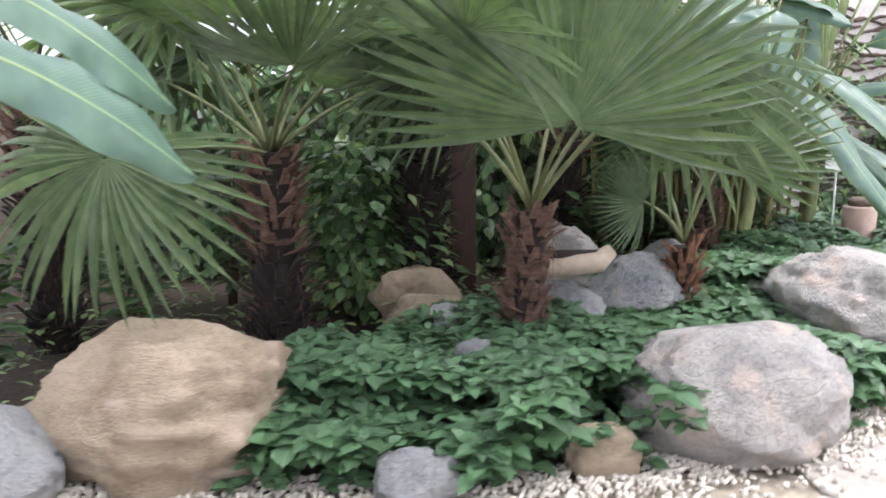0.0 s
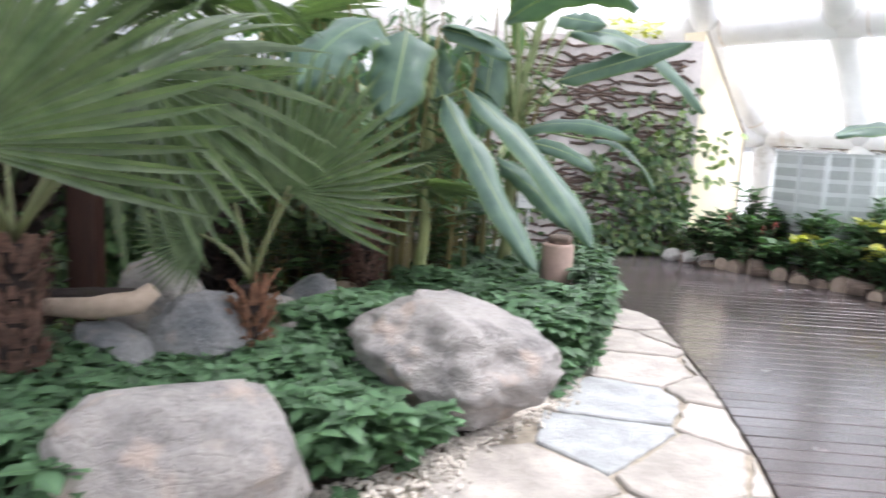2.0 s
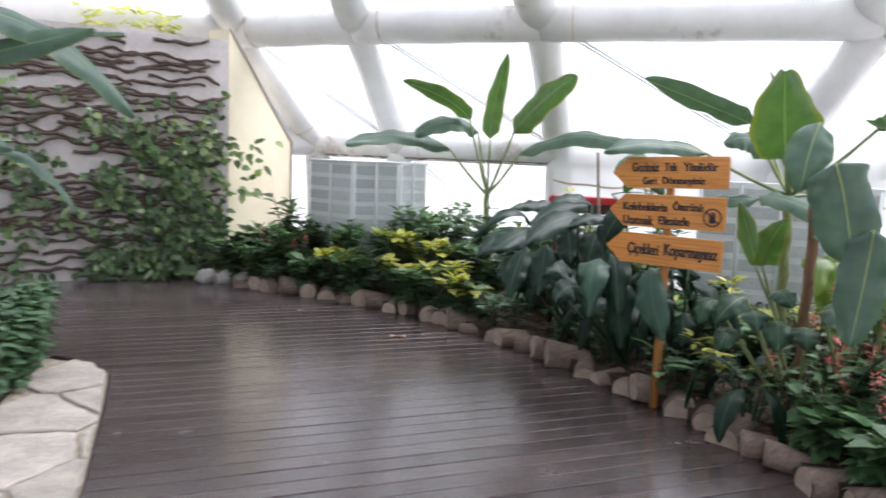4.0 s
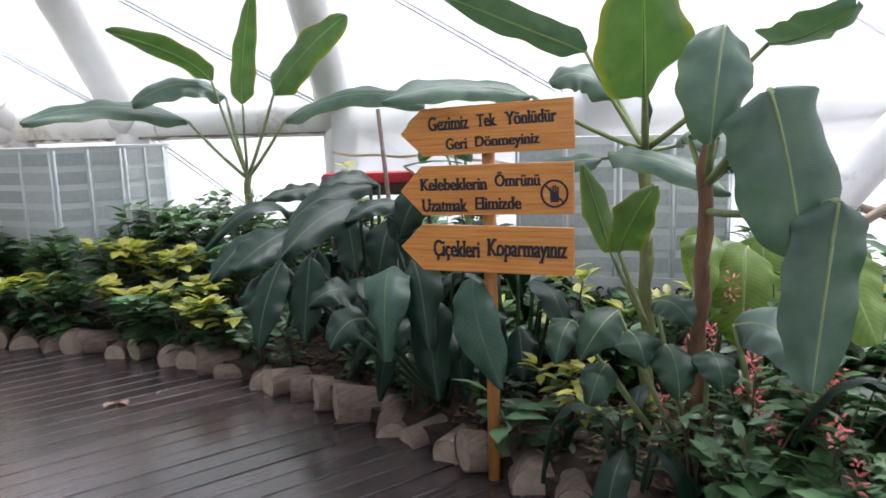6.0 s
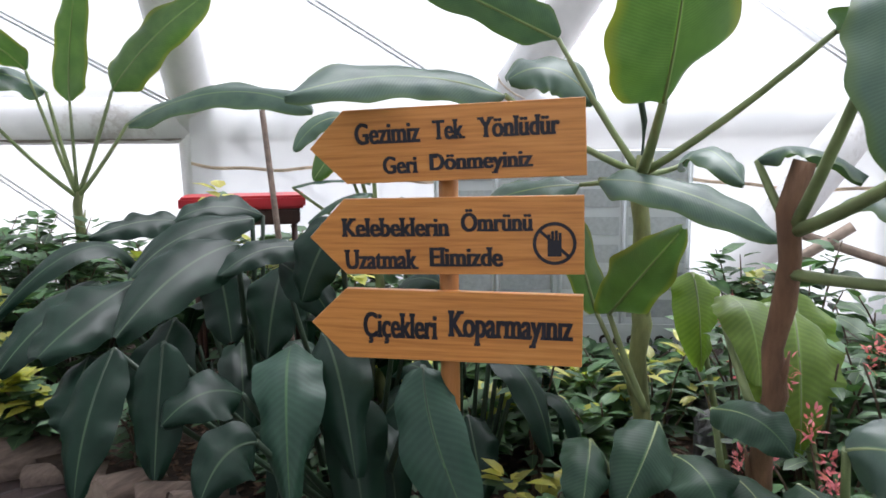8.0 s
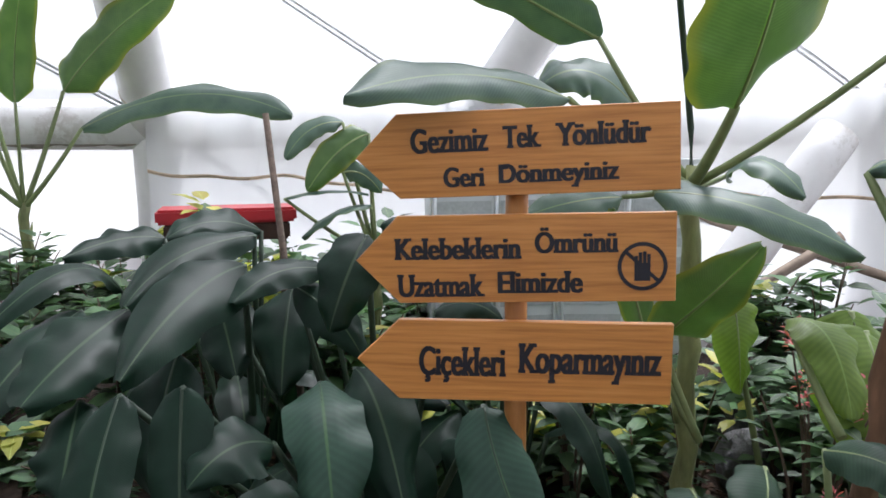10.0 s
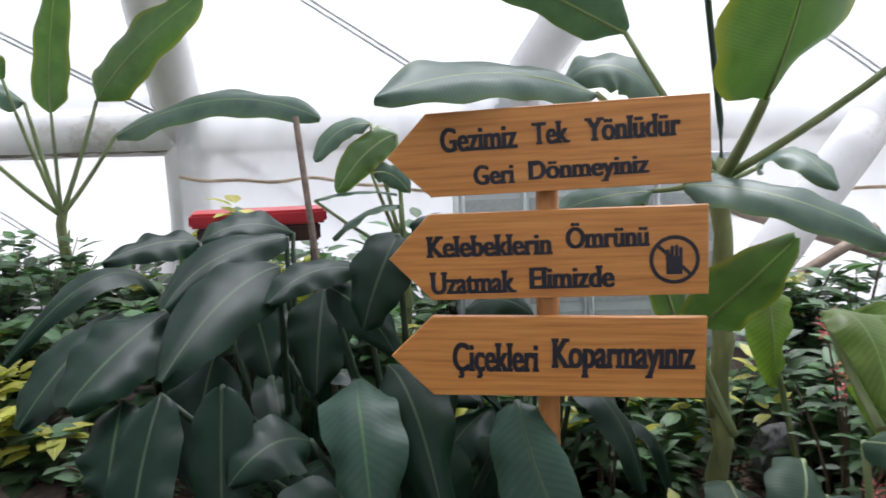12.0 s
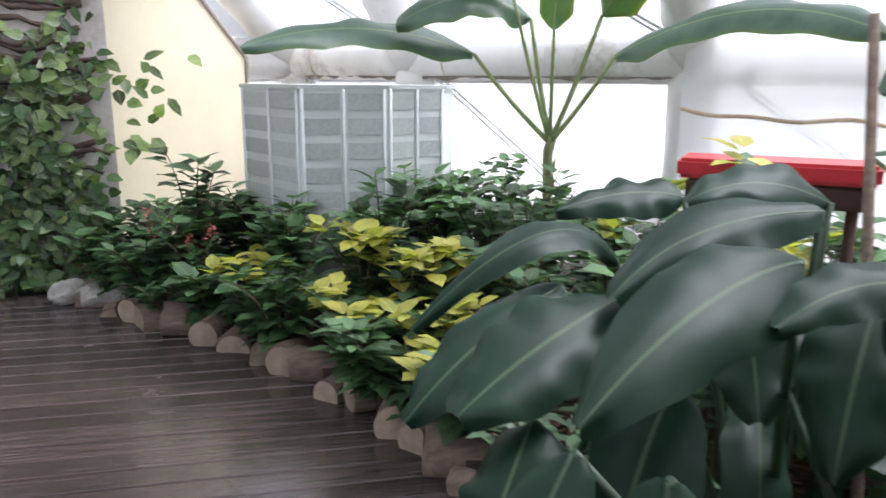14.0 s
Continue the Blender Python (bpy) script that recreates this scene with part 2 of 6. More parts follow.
M_FAN = leaf_mat("fan_palm_leaf", (0.055, 0.096, 0.034), (0.112, 0.166, 0.062), (0.12, 0.19, 0.07), 0.4, translucent=0.4, var=0.2)
M_BANANA = leaf_mat("banana_leaf", (0.05, 0.105, 0.055), (0.085, 0.16, 0.075), (0.15, 0.23, 0.11), 0.4, veins=20, translucent=0.2, var=0.05, spec=0.4, edge=(0.09, 0.145, 0.055))
M_BANANAY = leaf_mat("young_banana_leaf", (0.055, 0.125, 0.026), (0.09, 0.185, 0.04), (0.17, 0.29, 0.08), 0.36, veins=20, translucent=0.24, var=0.05, edge=(0.2, 0.22, 0.04))
M_BROAD = leaf_mat("lime_green_broad_leaf", (0.10, 0.19, 0.02), (0.17, 0.29, 0.035), (0.22, 0.34, 0.08), 0.42, veins=7, translucent=0.38, var=0.2)
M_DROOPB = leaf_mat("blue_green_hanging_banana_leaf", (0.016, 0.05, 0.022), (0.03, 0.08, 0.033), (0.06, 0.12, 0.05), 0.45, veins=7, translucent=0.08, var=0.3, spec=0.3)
M_HANG = leaf_mat("pale_blue_green_hanging_leaf", (0.045, 0.095, 0.05), (0.078, 0.145, 0.07), (0.13, 0.21, 0.11), 0.32, veins=20, translucent=0.15, var=0.1)
M_DULL = leaf_mat("dull_dark_broad_leaf", (0.014, 0.04, 0.016), (0.028, 0.07, 0.026), (0.06, 0.11, 0.05), 0.45, veins=9, translucent=0.1, var=0.35, spec=0.25)
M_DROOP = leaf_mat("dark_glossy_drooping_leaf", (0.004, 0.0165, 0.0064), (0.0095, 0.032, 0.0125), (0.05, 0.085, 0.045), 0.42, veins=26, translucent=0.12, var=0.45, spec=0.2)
M_COVER = leaf_mat("nettle_green_ground_leaf", (0.042, 0.10, 0.031), (0.082, 0.168, 0.056), (0.11, 0.2, 0.08), 0.5, translucent=0.25, var=0.45)
M_IVY = leaf_mat("dark_ivy_leaf", (0.026, 0.072, 0.016), (0.075, 0.155, 0.036), (0.14, 0.2, 0.08), 0.42, translucent=0.2, var=0.6)
M_POTHOS = leaf_mat("variegated_creeper_leaf", (0.05, 0.12, 0.025), (0.21, 0.30, 0.085), (0.3, 0.36, 0.14), 0.33, translucent=0.3, var=0.65)
M_SHRUB = leaf_mat("deep_green_shrub_leaf", (0.045, 0.115, 0.032), (0.095, 0.205, 0.055), (0.13, 0.22, 0.08), 0.5, translucent=0.22, var=0.65)
M_LIME = leaf_mat("yellow_green_shrub_leaf", (0.30, 0.38, 0.04), (0.50, 0.52, 0.08), (0.5, 0.55, 0.15), 0.42, translucent=0.35, var=0.3)
M_PETAL = leaf_mat("coral_red_petal", (0.52, 0.12, 0.09), (0.66, 0.24, 0.19), (0.7, 0.3, 0.22), 0.5, translucent=0.3, var=0.3)
M_DEAD = leaf_mat("dry_tan_leaf", (0.26, 0.18, 0.09), (0.42, 0.31, 0.18), (0.4, 0.3, 0.2), 0.8, translucent=0.2, var=0.4)

# ---- building helpers ----
RNG = random.Random(7)


def mesh_of(name, bm, material, smooth=False):
    me = bpy.data.meshes.new(name)
    bm.normal_update()
    if smooth:
        for f in bm.faces:
            f.smooth = True
    bm.to_mesh(me)
    bm.free()
    for m in material if isinstance(material, (list, tuple)) else (material,):
        me.materials.append(m)
    return me


def part(name, bm, material, parent=None, label="", smooth=False):
    """Links a bmesh as one mesh object under a thing or a part."""
    ob = new(name, mesh_of(name, bm, material, smooth))
    if parent is not None:
        ob.parent = parent
    return tagged(ob, label)


def thing(name, label, category, group="", at=(0, 0, 0), kind=""):
    ob = new(name)
    ob.location = at
    ob.empty_display_size = 0.1
    return tagged(ob, label, category, group, kind)


def box(bm, lo, hi, bevel=0.0, m=None):
    r = bmesh.ops.create_cube(bm, size=1.0)
    s = Vector(hi) - Vector(lo)
    c = (Vector(hi) + Vector(lo)) / 2
    t = Matrix.Translation(c) @ Matrix.Diagonal((*s, 1))
    bmesh.ops.transform(bm, matrix=(m @ t) if m else t, verts=r["verts"])
    if bevel:
        es = list({e for v in r["verts"] for e in v.link_edges})
        bmesh.ops.bevel(bm, geom=es, offset=bevel, segments=2, affect="EDGES")


def tube(bm, pts, radii, sides=8, cap=True, mat_index=0):
    """A round bar along a line of points."""
    pts = [Vector(p) for p in pts]
    if not isinstance(radii, (list, tuple)):
        radii = [radii] * len(pts)
    rings = []
    ref = Vector((0.13, 0.21, 0.97))
    for i, p in enumerate(pts):
        d = (pts[min(i + 1, len(pts) - 1)] - pts[max(i - 1, 0)]).normalized()
        if abs(d.dot(ref)) > 0.95:
            ref = Vector((0.97, 0.13, 0.21))
        u = d.cross(ref).normalized()
        w = d.cross(u)
        rings.append([bm.verts.new(p + radii[i] * (math.cos(a) * u + math.sin(a) * w)) for a in [2 * math.pi * k / sides for k in range(sides)]])
    for a, b in zip(rings, rings[1:]):
        for k in range(sides):
            f = bm.faces.new((a[k], a[(k + 1) % sides], b[(k + 1) % sides], b[k]))
            f.smooth, f.material_index = True, mat_index
    if cap:
        bm.faces.new(rings[0][::-1]).material_index = mat_index
        bm.faces.new(rings[-1]).material_index = mat_index
    return rings


def prism(bm, poly, z0, z1, inset=0.0):
    """An upright block on a flat outline; inset draws the top in for a worn edge."""
    c = sum((Vector((x, y, 0)) for x, y in poly), Vector()) / len(poly)
    lo = [bm.verts.new((x, y, z0)) for x, y in poly]
    mid = [bm.verts.new((x, y, z1 - inset)) for x, y in poly]
    rings = [lo, mid]
    if inset:
        rings.append([bm.verts.new((*(Vector((x, y, 0)) + (c - Vector((x, y, 0))).normalized() * inset * 1.2).xy, z1)) for x, y in poly])
    for a, b in zip(rings, rings[1:]):
        for k in range(len(poly)):
            bm.faces.new((a[k], a[(k + 1) % len(poly)], b[(k + 1) % len(poly)], b[k]))
    bm.faces.new(rings[-1])
    bm.faces.new(lo[::-1])


def lerp_line(line, y):
    """The x of a line of (x, y) points at y."""
    for (xa, ya), (xb, yb) in zip(line, line[1:]):
        if ya <= y <= yb:
            return xa + (xb - xa) * (y - ya) / (yb - ya)
    return line[0][0] if y < line[0][1] else line[-1][0]


def along(line, step, start=0.0):
    """Even steps along a line of points: point and direction."""
    out, left = [], start
    for a, b in zip(line, line[1:]):
        a, b = Vector(a), Vector(b)
        n = (b - a).length
        while left < n:
            out.append((a.lerp(b, left / n), (b - a).normalized()))
            left += step
        left -= n
    return out


def inside(poly, x, y):
    hit = False
    for (xa, ya), (xb, yb) in zip(poly, poly[1:] + poly[:1]):
        if (ya > y) != (yb > y) and x < (xb - xa) * (y - ya) / (yb - ya) + xa:
            hit = not hit
    return hit


# ---- plan ----
DECK_EDGE = [(2.4, -3.0), (2.75, 0.0), (3.2, 1.8), (3.6, 2.8), (3.83, 3.47), (4.1, 4.43), (4.33, 5.43), (4.47, 6.1), (4.42, 6.4), (4.22, 6.7), (3.8, 7.2), (3.4, 8.0), (3.1, 10.1)]
BED_EDGE = [(-4.0, 2.55), (-1.6, 2.6), (0.2, 2.62), (1.0, 2.8), (1.9, 3.2), (2.5, 3.72), (3.1, 4.35), (3.5, 5.0), (3.65, 5.3), (4.0, 6.3), (4.1, 6.75), (3.7, 7.2), (3.3, 8.0), (3.0, 10.1)]
LOG_LINE = [(6.2, -1.0), (6.6, 0.8), (6.9, 1.9), (7.15, 2.77), (7.33, 3.6), (7.41, 4.3), (7.45, 5.3), (7.42, 6.1), (7.3, 6.9), (7.1, 7.45), (6.85, 8.0), (6.5, 8.5), (6.2, 9.0), (6.05, 9.4)]
WALL_A, WALL_B = Vector((2.2, 10.1, 0)), Vector((6.4, 9.74, 0))

# ---- ground ----
bm = bmesh.new()
bmesh.ops.create_grid(bm, x_segments=2, y_segments=2, size=400)
bmesh.ops.translate(bm, vec=(0, 0, -0.06), verts=bm.verts)
tagged(part("ground", bm, M_OUTSIDE), "pale dry ground round the dome", "ground", kind="structure")
bm = bmesh.new()
prism(bm, [(2.0, -3.2), (9.0, -3.2), (9.0, 10.6), (2.0, 10.6)], -0.058, -0.052)
tagged(part("floor_underlay", bm, M_GAP), "dark earth under the deck boards", "ground", kind="structure")

# beds of soil
def soil_bed(name, outline, z):
    b = bmesh.new()
    prism(b, outline, -0.048, z, 0.012)
    return tagged(part(name, b, M_SOIL), "dark brown mulch soil of the planting bed", "ground", kind="structure")


LEFT_BED = BED_EDGE + [(-4.0, 9.6)]
RIGHT_BED = [(x + 0.06, y) for x, y in LOG_LINE] + [(6.3, 9.7), (7.1, 11.2), (13.0, 11.2), (13.0, -1.0)]
soil_bed("ground_bed_left", LEFT_BED, 0.02)
soil_bed("ground_bed_right", RIGHT_BED[::-1], 0.08)

# paving bed of mortar
bm = bmesh.new()
prism(bm, [(-4.0, -3.0)] + [(x - 0.01, y) for x, y in DECK_EDGE[:9]] + [(x, y) for x, y in BED_EDGE[:11][::-1]], -0.05, -0.012)
paving = tagged(part("pavement", bm, M_MORTAR), "irregular pale limestone paving with sandy joints", "paving", kind="structure")


def cut_cell(poly, px, py, nx, ny):
    """The part of a convex outline on the side of a line away from its normal."""
    out = []
    for (ax, ay), (bx, by) in zip(poly, poly[1:] + poly[:1]):
        da, db = (ax - px) * nx + (ay - py) * ny, (bx - px) * nx + (by - py) * ny
        if da <= 0:
            out.append((ax, ay))
        if da * db < 0:
            t = da / (da - db)
            out.append((ax + (bx - ax) * t, ay + (by - ay) * t))
    return out


def flagstones():
    rng = random.Random(21)
    seeds = []
    for i in range(-7, 9):
        for j in range(-4, 13):
            seeds.append((i * 0.68 + (j % 2) * 0.3 + rng.uniform(-0.27, 0.27), j * 0.55 + rng.uniform(-0.22, 0.22)))
    outer = [(-4.0, -3.0)] + DECK_EDGE[:9] + BED_EDGE[:11][::-1]
    made = 0
    for sx, sy in seeds:
        if not (inside(outer, sx, sy) or inside(outer, sx - 0.4, sy)) or sy < -0.9:
            continue
        if sx < 2.2 and sy > lerp_line([(y, x) for x, y in BED_EDGE[:6]], sx) - 0.45:
            continue
        cell = [(sx - 0.7, sy - 0.7), (sx + 0.7, sy - 0.7), (sx + 0.7, sy + 0.7), (sx - 0.7, sy + 0.7)]
        for qx, qy in seeds:
            d = math.hypot(qx - sx, qy - sy)
            if 0 < d < 1.9:
                nx, ny = (qx - sx) / d, (qy - sy) / d
                cell = cut_cell(cell, sx + nx * (d / 2 - 0.016), sy + ny * (d / 2 - 0.016), nx, ny)
        for (ax, ay), (bx, by) in zip(DECK_EDGE[1:9], DECK_EDGE[2:10]):
            n = Vector((by - ay, ax - bx)).normalized()
            if abs((ay + by) / 2 - sy) < 1.2 and cell:
                cell = cut_cell(cell, ax - n.x * 0.02, ay - n.y * 0.02, n.x, n.y)
        if len(cell) < 3:
            continue
        ragged = []
        for (ax, ay), (bx, by) in zip(cell, cell[1:] + cell[:1]):
            ragged.append((ax + rng.uniform(-0.01, 0.01), ay + rng.uniform(-0.01, 0.01)))
            steps = int(math.hypot(bx - ax, by - ay) / 0.07)
            for q in range(1, steps):
                t = q / steps
                ragged.append((ax + (bx - ax) * t + rng.uniform(-0.012, 0.012), ay + (by - ay) * t + rng.uniform(-0.012, 0.012)))
        b = bmesh.new()
        prism(b, ragged, -0.04, 0.008 + rng.uniform(-0.004, 0.006), 0.008)
        part("flagstone", b, M_FLAGB if rng.random() < 0.18 else M_FLAG, paving)
        made += 1


# deck of dark boards
deck = thing("floor_deck", "dark stained wooden deck, wet and worn smooth", "floor", kind="structure")


def deck_boards(turn=-12.5, wide=0.138, gap=0.008):
    rot = Matrix.Rotation(radians(turn), 2)
    inv = rot.inverted()
    e2 = [(inv @ Vector(p)) for p in DECK_EDGE]
    l2 = [(inv @ Vector(p)) for p in LOG_LINE + [(6.3, 9.72)]]
    e2 = [(p.x + 0.008, p.y) for p in e2]
    l2 = [(p.x + 0.1, p.y) for p in l2]
    y = -1.0
    while y < 11.6:
        x0a, x0b = lerp_line(e2, y), lerp_line(e2, y + wide - gap)
        x1a, x1b = lerp_line(l2, y), lerp_line(l2, y + wide - gap)
        joints = [0.0, 1.0]
        if RNG.random() < 0.7:
            joints.insert(1, RNG.uniform(0.2, 0.8))
        for u, v in zip(joints, joints[1:]):
            pa = [(x0a + (x1a - x0a) * u + (0.002 if u else 0), y), (x0a + (x1a - x0a) * v, y), (x0b + (x1b - x0b) * v, y + wide - gap), (x0b + (x1b - x0b) * u + (0.002 if u else 0), y + wide - gap)]
            b = bmesh.new()
            z = RNG.uniform(-0.0015, 0.0015)
            lo = [b.verts.new((px, py, -0.03)) for px, py in pa]
            e = 0.004
            mi = [b.verts.new((px, py, z - e)) for px, py in pa]
            to = [b.verts.new((px, py + (e if k < 2 else -e), z)) for k, (px, py) in enumerate(pa)]
            for r, s in ((lo, mi), (mi, to)):
                for k in range(4):
                    b.faces.new((r[k], r[(k + 1) % 4], s[(k + 1) % 4], s[k]))
            b.faces.new(to)
            ob = part("plank", b, M_DECK, deck)
            ob.rotation_euler = (0, 0, radians(turn))
        y += wide


# ---- sculpted wall and cream wall ----
def wall_block(name, a, b, z0, z1, thick, material, label, back):
    d = (b - a).normalized()
    n = Vector((-d.y, d.x, 0)) * back
    bmm = bmesh.new()
    prism(bmm, [tuple(p.xy) for p in (a, b, b + n * thick, a + n * thick)][:: 1 if back > 0 else -1], z0, z1)
    return tagged(part(name, bmm, material), label, "wall", kind="structure")


wall_n = wall_block("wall_north", WALL_A, WALL_B, -0.05, 2.82, 0.3, M_WALL, "pale pinkish plaster wall sculpted like layered rock", 1)
CREAM_B = Vector((7.5, 10.5, 0))
cd = (CREAM_B - WALL_B).normalized()
cn = Vector((-cd.y, cd.x, 0)) * 0.3
bm = bmesh.new()
foot = [WALL_B + cd * 0.004, CREAM_B, CREAM_B + cn, WALL_B + cd * 0.004 + cn]
lo = [bm.verts.new(q + Vector((0, 0, -0.05))) for q in foot]
hi = [bm.verts.new(q + Vector((0, 0, h))) for q, h in zip(foot, (2.95, 1.66, 1.66, 2.95))]
for k in range(4):
    bm.faces.new((lo[k], lo[(k + 1) % 4], hi[(k + 1) % 4], hi[k]))
bm.faces.new(hi)
tagged(part("wall_cream", bm, M_CREAM), "smooth cream painted wall beside the sculpted wall", "wall", kind="structure")

bm = bmesh.new()
tube(bm, [WALL_B + cd * 0.02 + Vector((0, 0, 2.955)), CREAM_B + Vector((0, 0, 1.67)), CREAM_B + Vector((0, 0, 0.0))], 0.022, 6)
tagged(part("trim", bm, plain("grey_brown_edge_profile", (0.38, 0.33, 0.28), 0.6, var=0.3, scale=8)), "thin grey-brown profile along the cream wall's edge", "trim", kind="structure")

# low rock wall that holds the creeper at the back of the palm bed
wall_w = wall_block("wall_west", Vector((-4.0, 6.3, 0)), Vector((2.0, 6.75, 0)), -0.05, 1.75, 0.25, plain("shaded_brown_rock_wall", (0.16, 0.13, 0.10), 0.9, var=0.5, scale=3, bmp=0.8, bdist=0.03), "brown rock wall overgrown with creeper", 1)

# ---- dome: tubes, film, cables ----
Z1, Z2, Z3 = 1.68, 3.05, 4.6
GR = [(8.2, 11.05), (8.85, 9.75), (10.15, 7.95), (11.5, 5.8), (12.4, 2.7), (12.6, 0.2), (11.5, -3.0), (8.0, -5.6), (2.0, -6.4), (-3.0, -5.6), (-6.2, -2.6), (-6.8, 2.0), (-6.4, 6.2), (-4.4, 9.8), (-1.0, 11.6), (3.0, 12.0)]
R1 = [(8.02, 10.8), (8.7, 9.6), (10.0, 7.8), (11.3, 5.7), (12.2, 2.7), (12.4, 0.2), (11.2, -2.8), (7.8, -5.3), (2.0, -6.0), (-2.8, -5.2), (-5.8, -2.4), (-6.3, 2.0), (-6.0, 6.0), (-4.1, 9.4), (-0.9, 11.1), (3.0, 11.5)]
R2 = [(6.65, 10.3), (7.6, 8.75), (8.9, 7.0), (11.0, 4.5), (11.4, 2.0), (11.3, -0.2), (10.0, -2.2), (7.0, -4.3), (2.0, -5.0), (-2.4, -4.4), (-5.0, -2.0), (-5.4, 2.0), (-5.1, 5.6), (-3.5, 8.6), (-0.7, 10.3), (3.0, 10.7)]
R3 = [(2.0 + (x - 2.0) * 0.62, 2.6 + (y - 2.6) * 0.62) for x, y in R2]
RINGS = [[(x, y, -0.05) for x, y in GR], [(x, y, Z1) for x, y in R1], [(x, y, Z2) for x, y in R2], [(x, y, Z3) for x, y in R3]]

film = thing("ceiling_film", "translucent white film panels of the dome", "roof", kind="structure")
bm = bmesh.new()
nR = len(GR)
grid = [[bm.verts.new(p) for p in ring] for ring in RINGS]
top = bm.verts.new((2.0, 2.6, 5.2))
for a, b in zip(grid, grid[1:]):
    for k in range(nR):
        bm.faces.new((a[k], a[(k + 1) % nR], b[(k + 1) % nR], b[k]))
for k in range(nR):
    bm.faces.new((grid[-1][k], grid[-1][(k + 1) % nR], top))
cover = part("film_panel", bm, M_FILM, film)
cover.visible_shadow = False

frame_th = thing("dome_frame", "thick white steel tubes with welded joints", "frame", kind="structure")


def frame_tube(name, a, b, r, seam=True):
    """A straight fat tube with a slightly uneven skin and a weld collar at its end."""
    a, b = Vector(a), Vector(b)
    bmm = bmesh.new()
    n = 8
    tube(bmm, [a.lerp(b, i / n) for i in range(n + 1)], [r * (1 + 0.02 * math.sin(i * 2.1)) for i in range(n + 1)], 16)
    ob = part(name, bmm, M_TUBE, frame_th)
    if seam:
        c = bmesh.new()
        d = (b - a).normalized()
        tube(c, [a + d * 0.34, a + d * 0.354], r * 1.03, 16)
        part("weld_band", c, M_RUST, ob, "rust-stained weld")
    return ob


for k in range(nR):
    q = (k + 1) % nR
    fat = 0.19 if k < 5 or k == nR - 1 else 0.16
    frame_tube("ring_tube", RINGS[1][k], RINGS[1][q], fat, k < 5)
    frame_tube("ring_tube", RINGS[2][k], RINGS[2][q], fat * 1.25, k < 5)
    frame_tube("ring_tube", RINGS[3][k], RINGS[3][q], fat, False)
    frame_tube("rib_tube", RINGS[1][k], RINGS[2][k], fat, k < 5)
    frame_tube("rib_tube", RINGS[2][k], RINGS[3][k], fat * 1.1, False)
    frame_tube("rib_tube", RINGS[0][k], RINGS[1][k], fat * 0.9, k < 5)
    frame_tube("rib_tube", RINGS[3][k], (2.0, 2.6, 5.2), fat * 0.8, False)


def grime_line(a, b, r, seed):
    """A ragged line of dried dirt along the lower inner side of a ring tube."""
    a, b = Vector(a), Vector(b)
    inn = Vector((2.0 - (a.x + b.x) / 2, 2.6 - (a.y + b.y) / 2, 0)).normalized()
    g = bmesh.new()
    pts, rad = [], []
    for i in range(41):
        t = 0.06 + 0.88 * i / 40
        k = noise.noise(Vector((t * 14, seed, 0.3)))
        ang = 0.95 + 0.1 * k
        pts.append(a.lerp(b, t) + inn * (r * math.cos(ang) * 0.99) - Vector((0, 0, r * math.sin(ang) * 0.99)))
        rad.append(max(0.004, 0.014 + 0.022 * k))
    tube(g, pts, rad, 6)
    part("grime_line", g, M_GRIME, frame_th, "ragged brown-grey dirt line")


M_GRIME = plain("brown_grey_grime", (0.26, 0.225, 0.19), 0.9, var=0.4, scale=12)
for k in range(5):
    grime_line(RINGS[1][k], RINGS[1][k + 1], 0.19, k)


def cable(a, b, r=0.009):
    bmm = bmesh.new()
    tube(bmm, [a, b], r, 6)
    part("bracing_cable", bmm, M_CABLE, frame_th, "thin grey bracing cable")


for k in list(range(0, 5)):
    for lo, hi in ((1, 2), (0, 1), (2, 3)):
        a, b = Vector(RINGS[hi][k]), Vector(RINGS[lo][k + 1])
        inn = (Vector((2.0, 2.6, 2.0)) - a).normalized() * 0.1
        side = (Vector(RINGS[lo][k + 1]) - Vector(RINGS[lo][k])).normalized() * 0.06
        cable(a + inn, b + inn)
        cable(a + inn + side, b + inn + side)
    a, b = Vector(RINGS[1][k]), Vector(RINGS[1][k + 1])
    cable(a + Vector((-0.05, 0, 0.28)), b + Vector((-0.05, 0, 0.28)), 0.012)


# a loose sheet of film hung inside the lower panels, with a brown taped seam
M_TAPE = plain("pale_brown_tape", (0.62, 0.48, 0.34), 0.7, var=0.3, scale=9)
M_SHEET = membrane_mat()
M_SHEET.node_tree.nodes["Mix Shader"].inputs[0].default_value = 0.75


